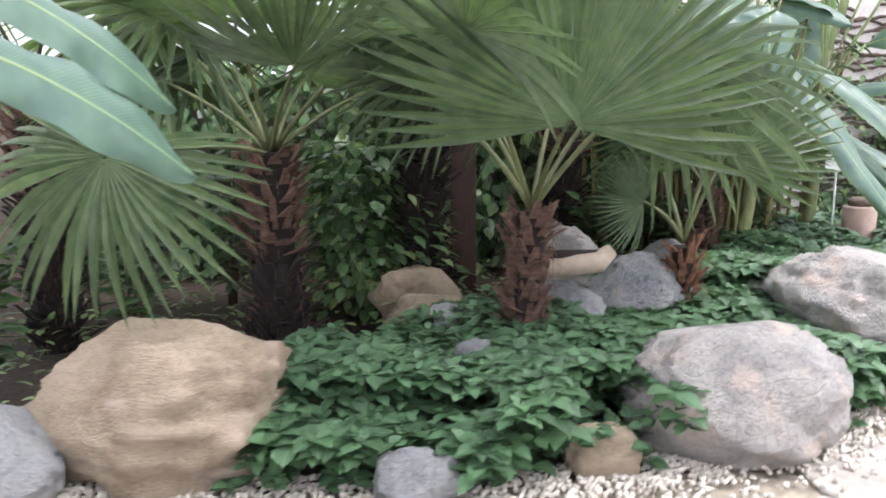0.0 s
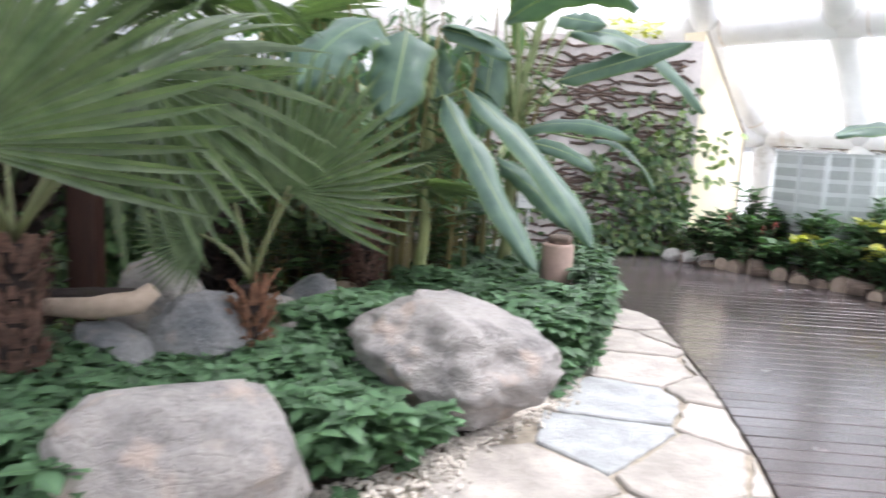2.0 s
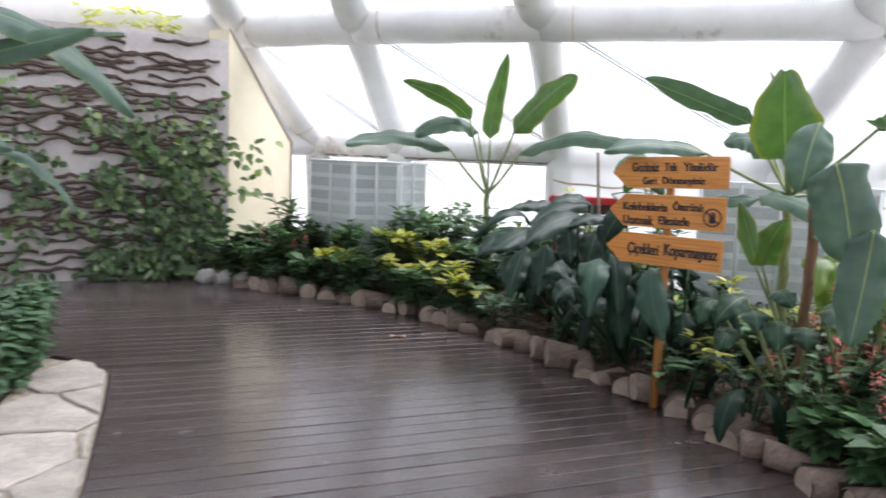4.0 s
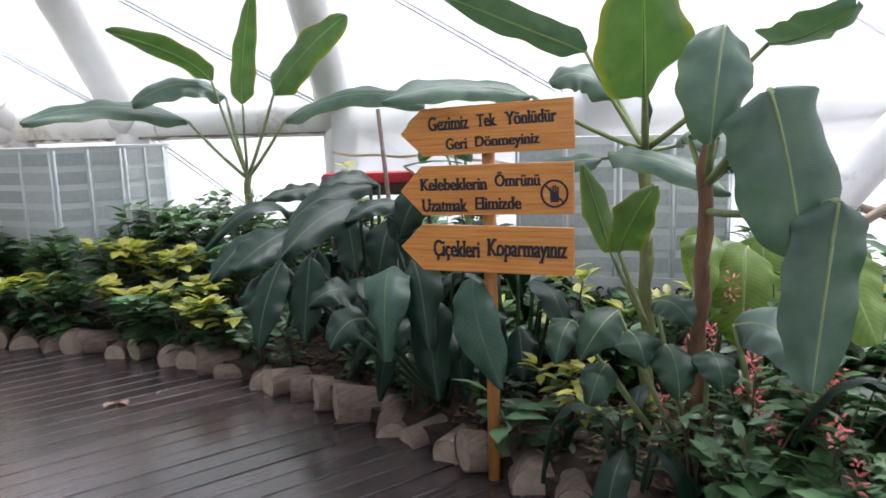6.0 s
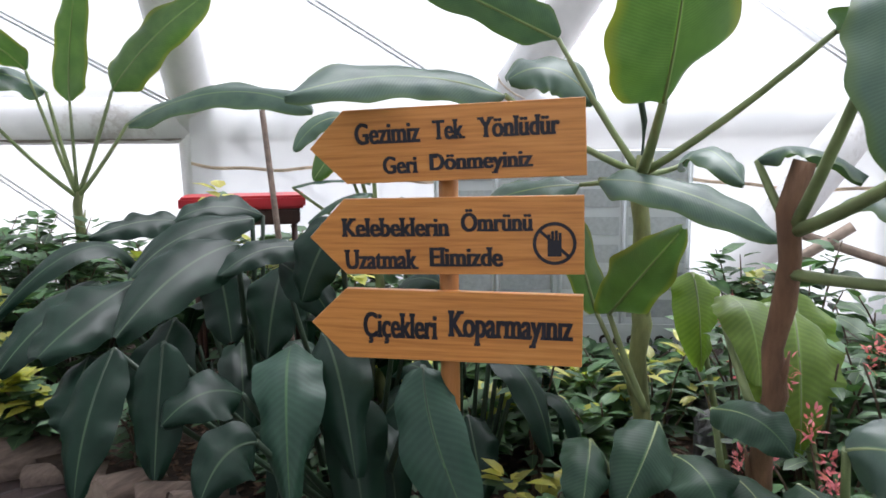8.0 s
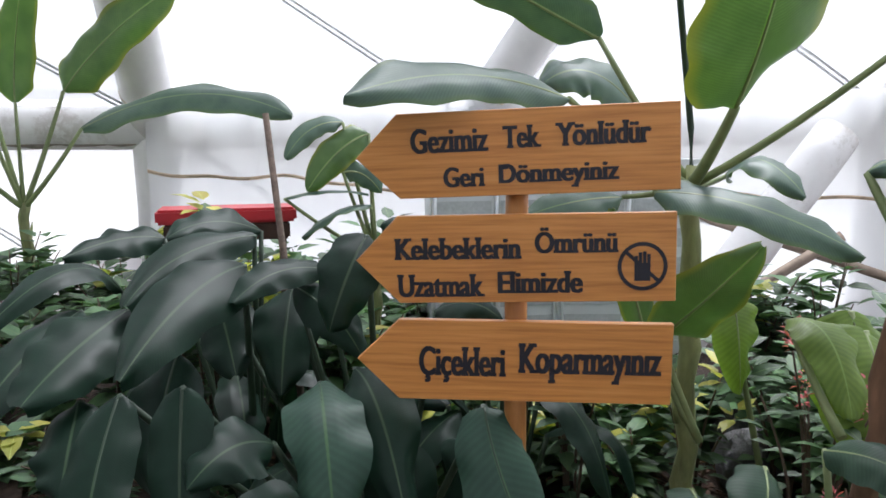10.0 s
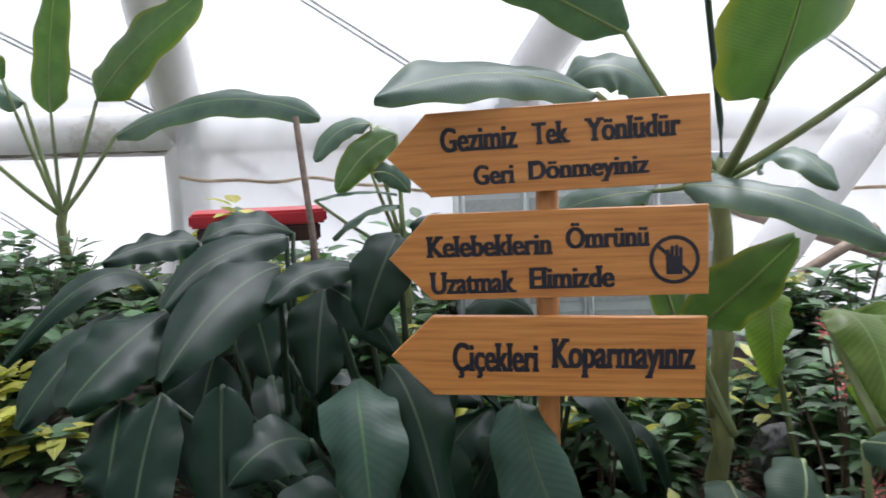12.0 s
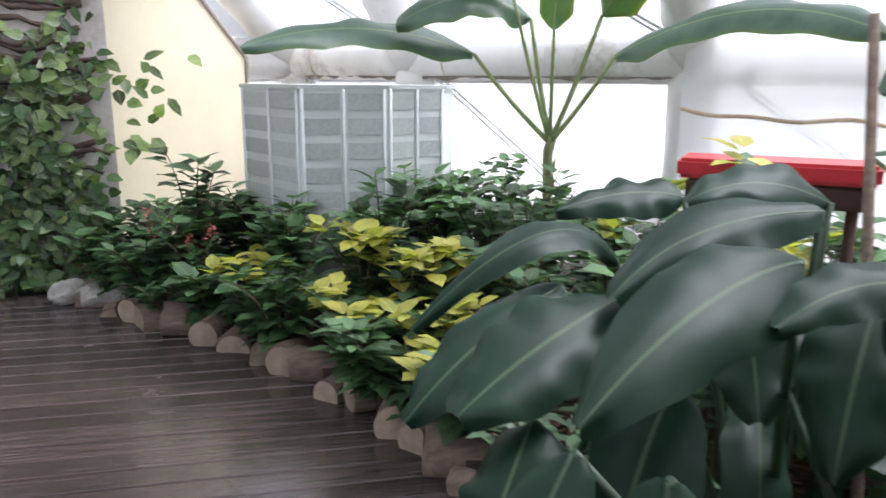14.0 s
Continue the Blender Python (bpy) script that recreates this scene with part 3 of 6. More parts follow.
def hung_film(a, b, z0, z1, seed):
    bmm = bmesh.new()
    a, b = Vector(a), Vector(b)
    d = (b - a).normalized()
    n = Vector((-d.y, d.x, 0))
    if n.dot(Vector((2.0, 2.6, 0)) - a) < 0:
        n = -n

    def at_(u, v):
        w = 0.05 * noise.noise(Vector((u * 9, v * 2.2 + u * 5, seed))) + 0.025 * noise.noise(Vector((u * 30 + v * 6, v * 4, seed)))
        return a.lerp(b, u) + n * (0.26 + w) + Vector((0, 0, z1 + (z0 - z1) * v))

    g = [[bmm.verts.new(at_(i / 48, j / 18)) for i in range(49)] for j in range(19)]
    for j in range(18):
        for i in range(48):
            bmm.faces.new((g[j][i], g[j][i + 1], g[j + 1][i + 1], g[j + 1][i])).smooth = True
    ob = part("hung_film", bmm, M_SHEET, film, "wrinkled translucent sheet")
    ob.visible_shadow = False
    bt = bmesh.new()
    rows = []
    for i in range(31):
        u = i / 30
        v = 0.35 + 0.1 * u + 0.012 * math.sin(u * 11) + 0.006 * math.sin(u * 27)
        c = at_(u, v) + n * 0.012
        rows.append((bt.verts.new(c + Vector((0, 0, 0.013))), bt.verts.new(c + n * 0.004), bt.verts.new(c - Vector((0, 0, 0.013)))))
    for r, q in zip(rows, rows[1:]):
        bt.faces.new((r[0], q[0], q[1], r[1]))
        bt.faces.new((r[1], q[1], q[2], r[2]))
    part("tape", bt, M_TAPE, ob, "pale brown tape along the seam")


hung_film((*R1[2], 0), (*R1[3], 0), 0.1, 2.0, 3)
hung_film((*R1[3], 0), (*R1[4], 0), 0.1, 1.9, 5)

# a stray strut and two timber battens outside the beds
frame_tube("strut_tube", (10.78, 4.1, -0.05), (11.68, 3.05, 1.58), 0.16, False)
for a, b in (((10.72, 4.2, 0.06), (10.99, 3.01, 0.94)), ((11.5, 4.5, 1.15), (11.9, 1.5, 0.2))):
    bm = bmesh.new()
    tube(bm, [a, b], 0.035, 4)
    part("timber_batten", bm, M_LOGEND, frame_th, "pale brown timber batten")

# ---- plant makers ----
def sheet_leaf(bm, pts, width, sag=0.12, wave=0.0, split=0.0, rng=RNG, cols=3, shape="oval", roll=0.0, face=None):
    """A broad leaf blade along a line of points, pleated about its midrib, with its texture from edge to edge."""
    uv = bm.loops.layers.uv.verify()
    n = len(pts) - 1
    rows = []
    for i, p in enumerate(pts):
        t = i / n
        d = (pts[min(i + 1, n)] - pts[max(i - 1, 0)]).normalized()
        side = d.cross(Vector((0, 0, 1)))
        side = side.normalized() if side.length > 0.05 else Vector((1, 0, 0))
        if face is not None:
            side = d.cross(face).normalized()
        if roll:
            side = Matrix.Rotation(roll, 3, d) @ side
        up = side.cross(d).normalized()
        if shape == "oval":
            w = width * (max(0.0, math.sin(math.pi * min(1, t ** 0.75 * 0.96 + 0.03))) ** 0.6)
        else:
            w = width * min(1.0, t * 7 + 0.12) * max(0.0, 1 - max(0, t - 0.72) / 0.28) ** 0.55
        w = max(w, width * 0.02) / 2
        row = []
        for k in range(-cols, cols + 1):
            u = k / cols
            off = side * (w * u) + up * (-sag * width * abs(u) ** 1.7 + 0.1 * width * abs(u) * (1 - abs(u)))
            if wave:
                off += (side * u * 0.12 + up * 0.09) * width * abs(u) * noise.noise(Vector((t * 5 + pts[0].x * 3, k * 0.35 + pts[0].y * 5, pts[0].z * 7)))
            if wave and abs(u) > 0.4:
                off += up * (wave * width * math.sin(i * 0.85 + (2.0 if k > 0 else 0.4)) * (abs(u) - 0.4))
            row.append((bm.verts.new(p + off), 0.5 + u / 2, t))
        rows.append(row)
    for i in range(n):
        torn = split > 0.3 and rng.random() < split
        for k in range(2 * cols):
            if torn and (k == 0 or k == 2 * cols - 1) and rng.random() < 0.6:
                continue
            q = [rows[i][k], rows[i][k + 1], rows[i + 1][k + 1], rows[i + 1][k]]
            f = bm.faces.new([v[0] for v in q])
            f.smooth = True
            for lp, v in zip(f.loops, q):
                lp[uv].uv = (v[1], v[2])


def bow(a, b, c, n):
    """A curve through a, over b, to c."""
    a, b, c = Vector(a), Vector(b), Vector(c)
    k = 2 * b - (a + c) / 2
    return [a * (1 - t) ** 2 + k * 2 * t * (1 - t) + c * t * t for t in [i / n for i in range(n + 1)]]


def banana_leaf(plant, crown, a, b, c, width, material=None, split=0.12, shape="strap", label="", roll=0.0, face=None):
    """A stalk from the crown to a, and a blade from a over b to c, with a raised midrib."""
    rng = random.Random(int(abs(a[0] * 917 + a[1] * 331 + c[2] * 77)))
    material = material or M_BANANA
    bm = bmesh.new()
    pts = bow(a, b, c, 28)
    sheet_leaf(bm, pts, width, 0.12, 0.05, split, rng, 4, shape, roll, face)
    blade = part("leaf", bm, material, plant, label)
    st = bmesh.new()
    a3, cr = Vector(a), Vector(crown)
    mid = cr.lerp(a3, 0.5) + Vector((0, 0, -0.1 * (a3 - cr).length)) * 0.3 + (a3 - cr).normalized() * 0.0
    line = bow(cr, mid, a3, 6)
    tube(st, line, [(0.008 + 0.034 * width) * (1 - 0.06 * i) for i in range(7)], 7)
    dark = material in (M_DROOP, M_DROOPB)
    thick = 0.004 if dark else 0.005
    tube(st, [p - Vector((0, 0, 0.004)) for p in pts[:-1]], [thick * (1 - i / 28) + 0.0012 for i in range(28)], 5)
    part("leaf_stalk", st, M_STALKD if dark else M_STALK, blade, "dark green stalk and midrib" if dark else "pale green stalk and midrib")
    return blade


def banana_stem(plant, base, crown, r0, r1, material, name="stem"):
    bm = bmesh.new()
    b, c = Vector(base), Vector(crown)
    n = 12
    tube(bm, [b.lerp(c, i / n) + Vector((0.012 * math.sin(i * 1.7), 0.012 * math.cos(i * 2.3), 0)) for i in range(n + 1)],
         [(r0 + (r1 - r0) * i / n) * (1 + 0.09 * math.sin(i * 2.9)) for i in range(n + 1)], 12)
    for k in range(4):
        t = 0.2 + 0.2 * k
        p = b.lerp(c, t)
        r = r0 + (r1 - r0) * t
        a = k * 2.1
        o = Vector((math.cos(a), math.sin(a), 0))
        tube(bm, [p + o * r * 0.7, p + o * r * 1.15 + Vector((0, 0, 0.05)), p + o * (r * 1.5) + Vector((0, 0, 0.10))], [r * 0.5, r * 0.3, r * 0.06], 6)
    return part(name, bm, material, plant)


UNIT_V = [(0, 0, 0), (-0.40, 0.24, 0.05), (0, 0.27, 0), (0.40, 0.24, 0.05), (-0.37, 0.6, 0.03), (0, 0.62, -0.02), (0.37, 0.6, 0.03), (0, 1.0, -0.12)]
UNIT_F = [(0, 2, 1), (0, 3, 2), (1, 2, 5, 4), (2, 3, 6, 5), (4, 5, 7), (5, 6, 7)]


def leaf_cloud(name, leaves, material, parent=None, label=""):
    """Many small creased leaves in one mesh: place, direction, normal, length, width."""
    V, F, U = [], [], []
    for p, d, nrm, ln, wd in leaves:
        d = d.normalized()
        s = d.cross(nrm)
        s = s.normalized() if s.length > 1e-4 else Vector((1, 0, 0))
        w = s.cross(d)
        k = len(V)
        for x, y, z in UNIT_V:
            V.append(p + s * (x * wd) + d * (y * ln) + w * (z * ln))
        for f in UNIT_F:
            F.append([k + i for i in f])
            U += [(0.5 + UNIT_V[i][0] * 1.2, UNIT_V[i][1]) for i in f]
    me = bpy.data.meshes.new(name)
    me.from_pydata(V, [], F)
    uvl = me.uv_layers.new(name="UVMap")
    uvl.data.foreach_set("uv", [c for u in U for c in u])
    me.polygons.foreach_set("use_smooth", [True] * len(me.polygons))
    me.materials.append(material)
    ob = new(name, me)
    if parent is not None:
        ob.parent = parent
    return tagged(ob, label)


def rand_dir(rng, lift=0.3):
    a = rng.uniform(0, 2 * math.pi)
    return Vector((math.cos(a), math.sin(a), rng.uniform(-0.2, 0.6) * lift * 2))


def shrub(name, at, height, spread, n, ln, wd, material, label, group, rng, tips=None, category="shrub", tip_n=0, stems=7, flower=None, flower_n=0):
    """A leafy bush: thin stems from one foot, whorls of leaves along them, paler shoots or blossom at the tips."""
    th = thing(name, label, category, group, at)
    st = bmesh.new()
    leaves, young, petals = [], [], []
    per = max(3, n // stems)
    for s in range(stems):
        a = rng.uniform(0, 2 * math.pi)
        r = spread * math.sqrt(rng.random())
        top = Vector((math.cos(a) * r, math.sin(a) * r, height * rng.uniform(0.72, 1.05)))
        mid = Vector((top.x * 0.35, top.y * 0.35, top.z * 0.55))
        line = bow((0.03 * math.cos(a), 0.03 * math.sin(a), -0.02), mid, top, 8)
        tube(st, line, [0.008 - 0.0006 * i for i in range(9)], 5)
        for i in range(per):
            t = 0.18 + 0.82 * (i / per) ** 0.8
            q = line[min(7, int(t * 8))].lerp(line[min(8, int(t * 8) + 1)], t * 8 - int(t * 8) if t < 1 else 0)
            d = rand_dir(rng, 0.35)
            d.z += -0.25 + 0.5 * t
            k = rng.uniform(0.65, 1.15)
            leaves.append((q + d * 0.02, d, Vector((rng.uniform(-0.3, 0.3), rng.uniform(-0.3, 0.3), 1)), ln * k, wd * k))
        if s < tip_n:
            for _ in range(7):
                d = rand_dir(rng, 0.6)
                young.append((top + d * 0.015 + Vector((0, 0, rng.uniform(-0.03, 0.03))), d, Vector((0, 0, 1)), ln * rng.uniform(0.7, 1.1), wd * rng.uniform(0.8, 1.1)))
        if s < flower_n:
            for _ in range(30):
                d = rand_dir(rng, 1.0)
                petals.append((top + Vector((0, 0, rng.uniform(0.0, 0.09))) + d * rng.uniform(0, 0.02), d, Vector((rng.uniform(-1, 1), rng.uniform(-1, 1), 1)), rng.uniform(0.015, 0.035), 0.011))
    part("branchwork", st, M_TWIG, th)
    leaf_cloud("foliage", leaves, material, th)
    if young:
        leaf_cloud("young_foliage", young, tips, th, "bright yellow-green young leaves")
    if petals:
        leaf_cloud("blossom", petals, flower or M_PETAL, th, "clusters of coral red flowers")
    return th


def fan_blade(R, nseg=34, spread=230.0, droop=0.25, fuse=0.5, rng=RNG):
    """A pleated fan leaf: fused folds round a hub that part into pointed tips."""
    bm = bmesh.new()
    uv = bm.loops.layers.uv.verify()
    da = radians(spread) / nseg
    st = [0.02, 0.25, fuse, fuse + 0.2, fuse + 0.36, 1.0]
    for s in range(nseg):
        a = -radians(spread) / 2 + da * (s + 0.5)
        edge = abs(s - nseg / 2) / (nseg / 2)
        L = R * (1.0 - 0.16 * edge ** 2) * rng.uniform(0.94, 1.04)
        bend = rng.uniform(0.8, 1.5)
        rows = []
        for r in st:
            wfac = 1.0 if r <= fuse else max(0.0, 1 - (r - fuse) / (1 - fuse)) ** 0.75
            hw = max(0.0012, min(r, fuse * 1.12) * L * math.tan(da / 2) * wfac)
            z = -droop * R * r * r * bend - (0.45 * droop * R * max(0, r - fuse) ** 1.3 * bend * (1 + edge))
            u, w = Vector((math.sin(a), math.cos(a), 0)), Vector((math.cos(a), -math.sin(a), 0))
            pl = 0.5 * hw
            c = u * (r * L)
            rows.append([c - w * hw + Vector((0, 0, z + pl)), c + Vector((0, 0, z - pl)), c + w * hw + Vector((0, 0, z + pl))])
        vs = [[bm.verts.new(p) for p in row] for row in rows]
        for i in range(len(st) - 1):
            for k in range(2):
                f = bm.faces.new((vs[i][k], vs[i][k + 1], vs[i + 1][k + 1], vs[i + 1][k]))
                for lp, (x, y) in zip(f.loops, ((k * 0.5, st[i]), (k * 0.5 + 0.5, st[i]), (k * 0.5 + 0.5, st[i + 1]), (k * 0.5, st[i + 1]))):
                    lp[uv].uv = (0.5 + (x - 0.5) * 0.9, y)
    return mesh_of("fan_leaf", bm, M_FAN)


FANS = [fan_blade(1.0, 34, 235, 0.16, 0.52, random.Random(1)), fan_blade(1.0, 30, 250, 0.30, 0.48, random.Random(2)), fan_blade(1.0, 38, 210, 0.10, 0.55, random.Random(3))]


def fan_leaf(palm, crown, hub, tip, normal, R, kind=0, material=None):
    """A fan leaf with its stalk, hub at hub, spreading towards tip."""
    y = Vector(tip).normalized()
    z = Vector(normal)
    x = y.cross(z).normalized()
    z = x.cross(y)
    ob = new("leaf", FANS[kind])
    ob.matrix_basis = Matrix.Translation(Vector(hub) - palm.location) @ Matrix((x, y, z)).transposed().to_4x4() @ Matrix.Diagonal((R, R, R, 1))
    ob.parent = palm
    st = bmesh.new()
    c, h = Vector(crown), Vector(hub)
    tube(st, [p - palm.location for p in bow(c, c.lerp(h, 0.5) + Vector((0, 0, 0.04)), h + y * 0.03, 8)], [0.016 - 0.0011 * i for i in range(9)], 6)
    part("leaf_stalk", st, M_STALKF, palm)
    return ob


def palm_trunk(palm, height, r, base_dark, rng, lean=(0, 0), bark=None):
    """A trunk clad in overlapping fibrous leaf bases, darker below base_dark of its height."""
    bm = bmesh.new()
    n = 10
    tube(bm, [(lean[0] * i / n, lean[1] * i / n, height * i / n - 0.03) for i in range(n + 1)], [r * (0.86 + 0.1 * math.sin(i * 1.9)) for i in range(n + 1)], 12)
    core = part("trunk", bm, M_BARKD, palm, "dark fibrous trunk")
    b2 = bmesh.new()
    b3 = bmesh.new()
    rows = int(height / 0.045)
    for i in range(rows):
        z = i * 0.045 + rng.uniform(-0.015, 0.015)
        t = z / height
        for k in range(10):
            a = k * 2 * math.pi / 10 + (i % 2) * 0.45 + rng.uniform(-0.15, 0.15)
            o = Vector((math.cos(a), math.sin(a), 0))
            s = Vector((-o.y, o.x, 0))
            p = Vector((lean[0] * t, lean[1] * t, z)) + o * r * 0.85
            if rng.random() < 0.16:
                continue
            p.z += rng.uniform(-0.02, 0.02)
            w = r * rng.uniform(0.1, 0.36)
            flare = r * rng.choice((0.25, 0.45, 0.7, 1.1)) * rng.uniform(0.7, 1.2)
            top = p + o * flare + Vector((0, 0, rng.uniform(0.03, 0.13)))
            q = [p - s * w, p + s * w, top + s * w * 0.45, top - s * w * 0.45]
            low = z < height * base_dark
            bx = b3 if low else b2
            v = [bx.verts.new(c + o * 0.012) for c in q] + [bx.verts.new(c - o * 0.008) for c in q]
            for f in ((0, 1, 2, 3), (7, 6, 5, 4), (0, 4, 5, 1), (1, 5, 6, 2), (2, 6, 7, 3), (3, 7, 4, 0)):
                bx.faces.new([v[j] for j in f])
        for _ in range(9):
            a = rng.uniform(0, 6.28)
            o = Vector((math.cos(a), math.sin(a), 0))
            p = Vector((lean[0] * t, lean[1] * t, z)) + o * r
            tube(b2, [p, p + o * 0.04 + Vector((0, 0, 0.04)), p + o * rng.uniform(0.04, 0.09) + Vector((0, 0, rng.uniform(-0.08, 0.02)))], [0.0025, 0.002, 0.0012], 4, False)
    tagged(part("lower_sheath", b3, M_BARKD, core, "dark lower leaf bases"), kind="stuff")
    tagged(part("bark_sheath", b2, bark or M_BARK, core, "reddish brown overlapping leaf bases"), kind="stuff")


def fan_palm(at, height, r, label, base_dark, seed, lean=(0, 0), bark=None):
    p = thing("fan_palm", label, "palm", "fan palms", at)
    palm_trunk(p, height, r, base_dark, random.Random(seed), lean, bark)
    return p


def crown_leaves(palm, crown, n, R, reach, seed, sector=(0, 360), lift=(0.1, 0.9)):
    rng = random.Random(seed)
    for i in range(n):
        a = radians(sector[0] + (sector[1] - sector[0]) * (i + rng.uniform(0.2, 0.8)) / n)
        e = rng.uniform(*lift)
        d = Vector((math.cos(a), math.sin(a), e)).normalized()
        hub = Vector(crown) + d * reach * rng.uniform(0.75, 1.15)
        tip = Vector((d.x, d.y, d.z - 0.45))
        fan_leaf(palm, crown, hub, tip, Vector((-d.x * d.z, -d.y * d.z, 1 - 0.3 * d.z)) + Vector((rng.uniform(-0.3, 0.3), rng.uniform(-0.3, 0.3), 0)), R * rng.uniform(0.85, 1.1), rng.randrange(3))


def boulder(name, at, size, material, label, seed, rough=0.22, turn=0.0, layers=0.0, sink=0.12, cat="rock"):
    """A weathered stone: a lump shaped by coarse and fine noise, flattened where it was cut by frost."""
    bm = bmesh.new()
    bmesh.ops.create_icosphere(bm, subdivisions=5, radius=1.0)
    rng = random.Random(seed)
    planes = [(Vector((rng.gauss(0, 1), rng.gauss(0, 1), rng.gauss(0.2, 0.8))).normalized(), rng.uniform(0.72, 0.92)) for _ in range(7)]
    off = Vector((seed * 3.1, seed * 1.7, seed * 0.9))
    for v in bm.verts:
        p = v.co.normalized()
        s = 1 + rough * noise.noise(p * 1.3 + off) + rough * 0.55 * noise.noise(p * 3.1 + off) - 0.11 * abs(noise.noise(p * 4.3 + off)) + layers * noise.noise(Vector((p.x * 2.2, p.y * 2.2, p.z * 11)) + off) + 0.06 * noise.noise(p * 8 + off) + 0.03 * noise.noise(p * 19 + off)
        q = p * s
        for nrm, lim in planes:
            d = q.dot(nrm)
            if d > lim:
                q -= nrm * (d - lim) * 0.8
        v.co = q
    bmesh.ops.transform(bm, matrix=Matrix.Rotation(turn, 4, "Z") @ Matrix.Diagonal((size[0] / 2, size[1] / 2, size[2] / 2, 1)), verts=bm.verts)
    low = min(v.co.z for v in bm.verts)
    bmesh.ops.translate(bm, vec=(0, 0, -low - sink * size[2]), verts=bm.verts)
    ob = part(name, bm, material, None, "", True)
    ob.location = at
    return tagged(ob, label, cat)

# ---- arrow sign ----
SIGN_R, SIGN_L = Vector((7.47, 3.54, 0)), Vector((7.21, 4.23, 0))
sdir = (SIGN_R - SIGN_L).normalized()
sign_th = thing("sign_post", "orange varnished wooden signpost with three arrow boards in the bed", "sign", at=(7.4, 3.9, 0.07))
m_sign = Matrix.Translation(SIGN_R - Vector((7.4, 3.9, 0.07))) @ Matrix((sdir, Vector((0, 0, 1)).cross(sdir), Vector((0, 0, 1)))).transposed().to_4x4()


def lettering(parent, text, x, z, cap, wide, y=-0.0135):
    """One painted word in heavy slab letters: the built-in font, thickened, with a bar laid across every flat stroke end."""
    cu = bpy.data.curves.new("lettering", "FONT")
    cu.body, cu.size, cu.extrude, cu.offset = text, 1.0, 0.0, 0.012
    tmp = new("lettering", cu)
    me = bpy.data.meshes.new_from_object(tmp.evaluated_get(bpy.context.evaluated_depsgraph_get()))
    bpy.data.objects.remove(tmp)
    xs = [v.co.x for v in me.vertices]
    x0, kx, kz = min(xs), wide / (max(xs) - min(xs) + 0.12), cap * 1.05 / 0.73
    V, F = [], []

    def lay(px, pz, depth):
        V.append(Vector((x + (px - x0 + 0.06) * kx, y - depth, z + pz * kz)))

    for i, dx in enumerate((-0.04, -0.015, 0.015, 0.04)):
        o = len(V)
        for v in me.vertices:
            lay(v.co.x + dx, v.co.y, 0.0002 * i)
        F += [[o + q for q in f.vertices] for f in me.polygons]
    count = {}
    for f in me.polygons:
        for e in f.edge_keys:
            count[e] = count.get(e, 0) + 1
    for (a, b), c in count.items():
        p, q = me.vertices[a].co, me.vertices[b].co
        w = abs(p.x - q.x)
        if c > 1 or abs(p.y - q.y) > 0.004 or not 0.05 < w < 0.2:
            continue
        for level, lo, hi in ((0.0, 0.0, 0.085), (0.54, -0.075, 0.01), (0.73, -0.085, 0.01), (-0.2, 0.0, 0.08)):
            if abs(p.y - level) < 0.05:
                o, m = len(V), (p.x + q.x) / 2
                for sx, sz in ((-1, lo), (1, lo), (1, hi), (-1, hi)):
                    lay(m + sx * (w / 2 + 0.085), p.y + sz, 0.001)
                F.append([o, o + 1, o + 2, o + 3])
                break
    word = bpy.data.meshes.new("lettering")
    word.from_pydata(V, [], F)
    word.materials.append(M_INK)
    bpy.data.meshes.remove(me)
    ob = new("lettering", word)
    ob.parent = parent
    tagged(ob, "dark painted slab lettering")


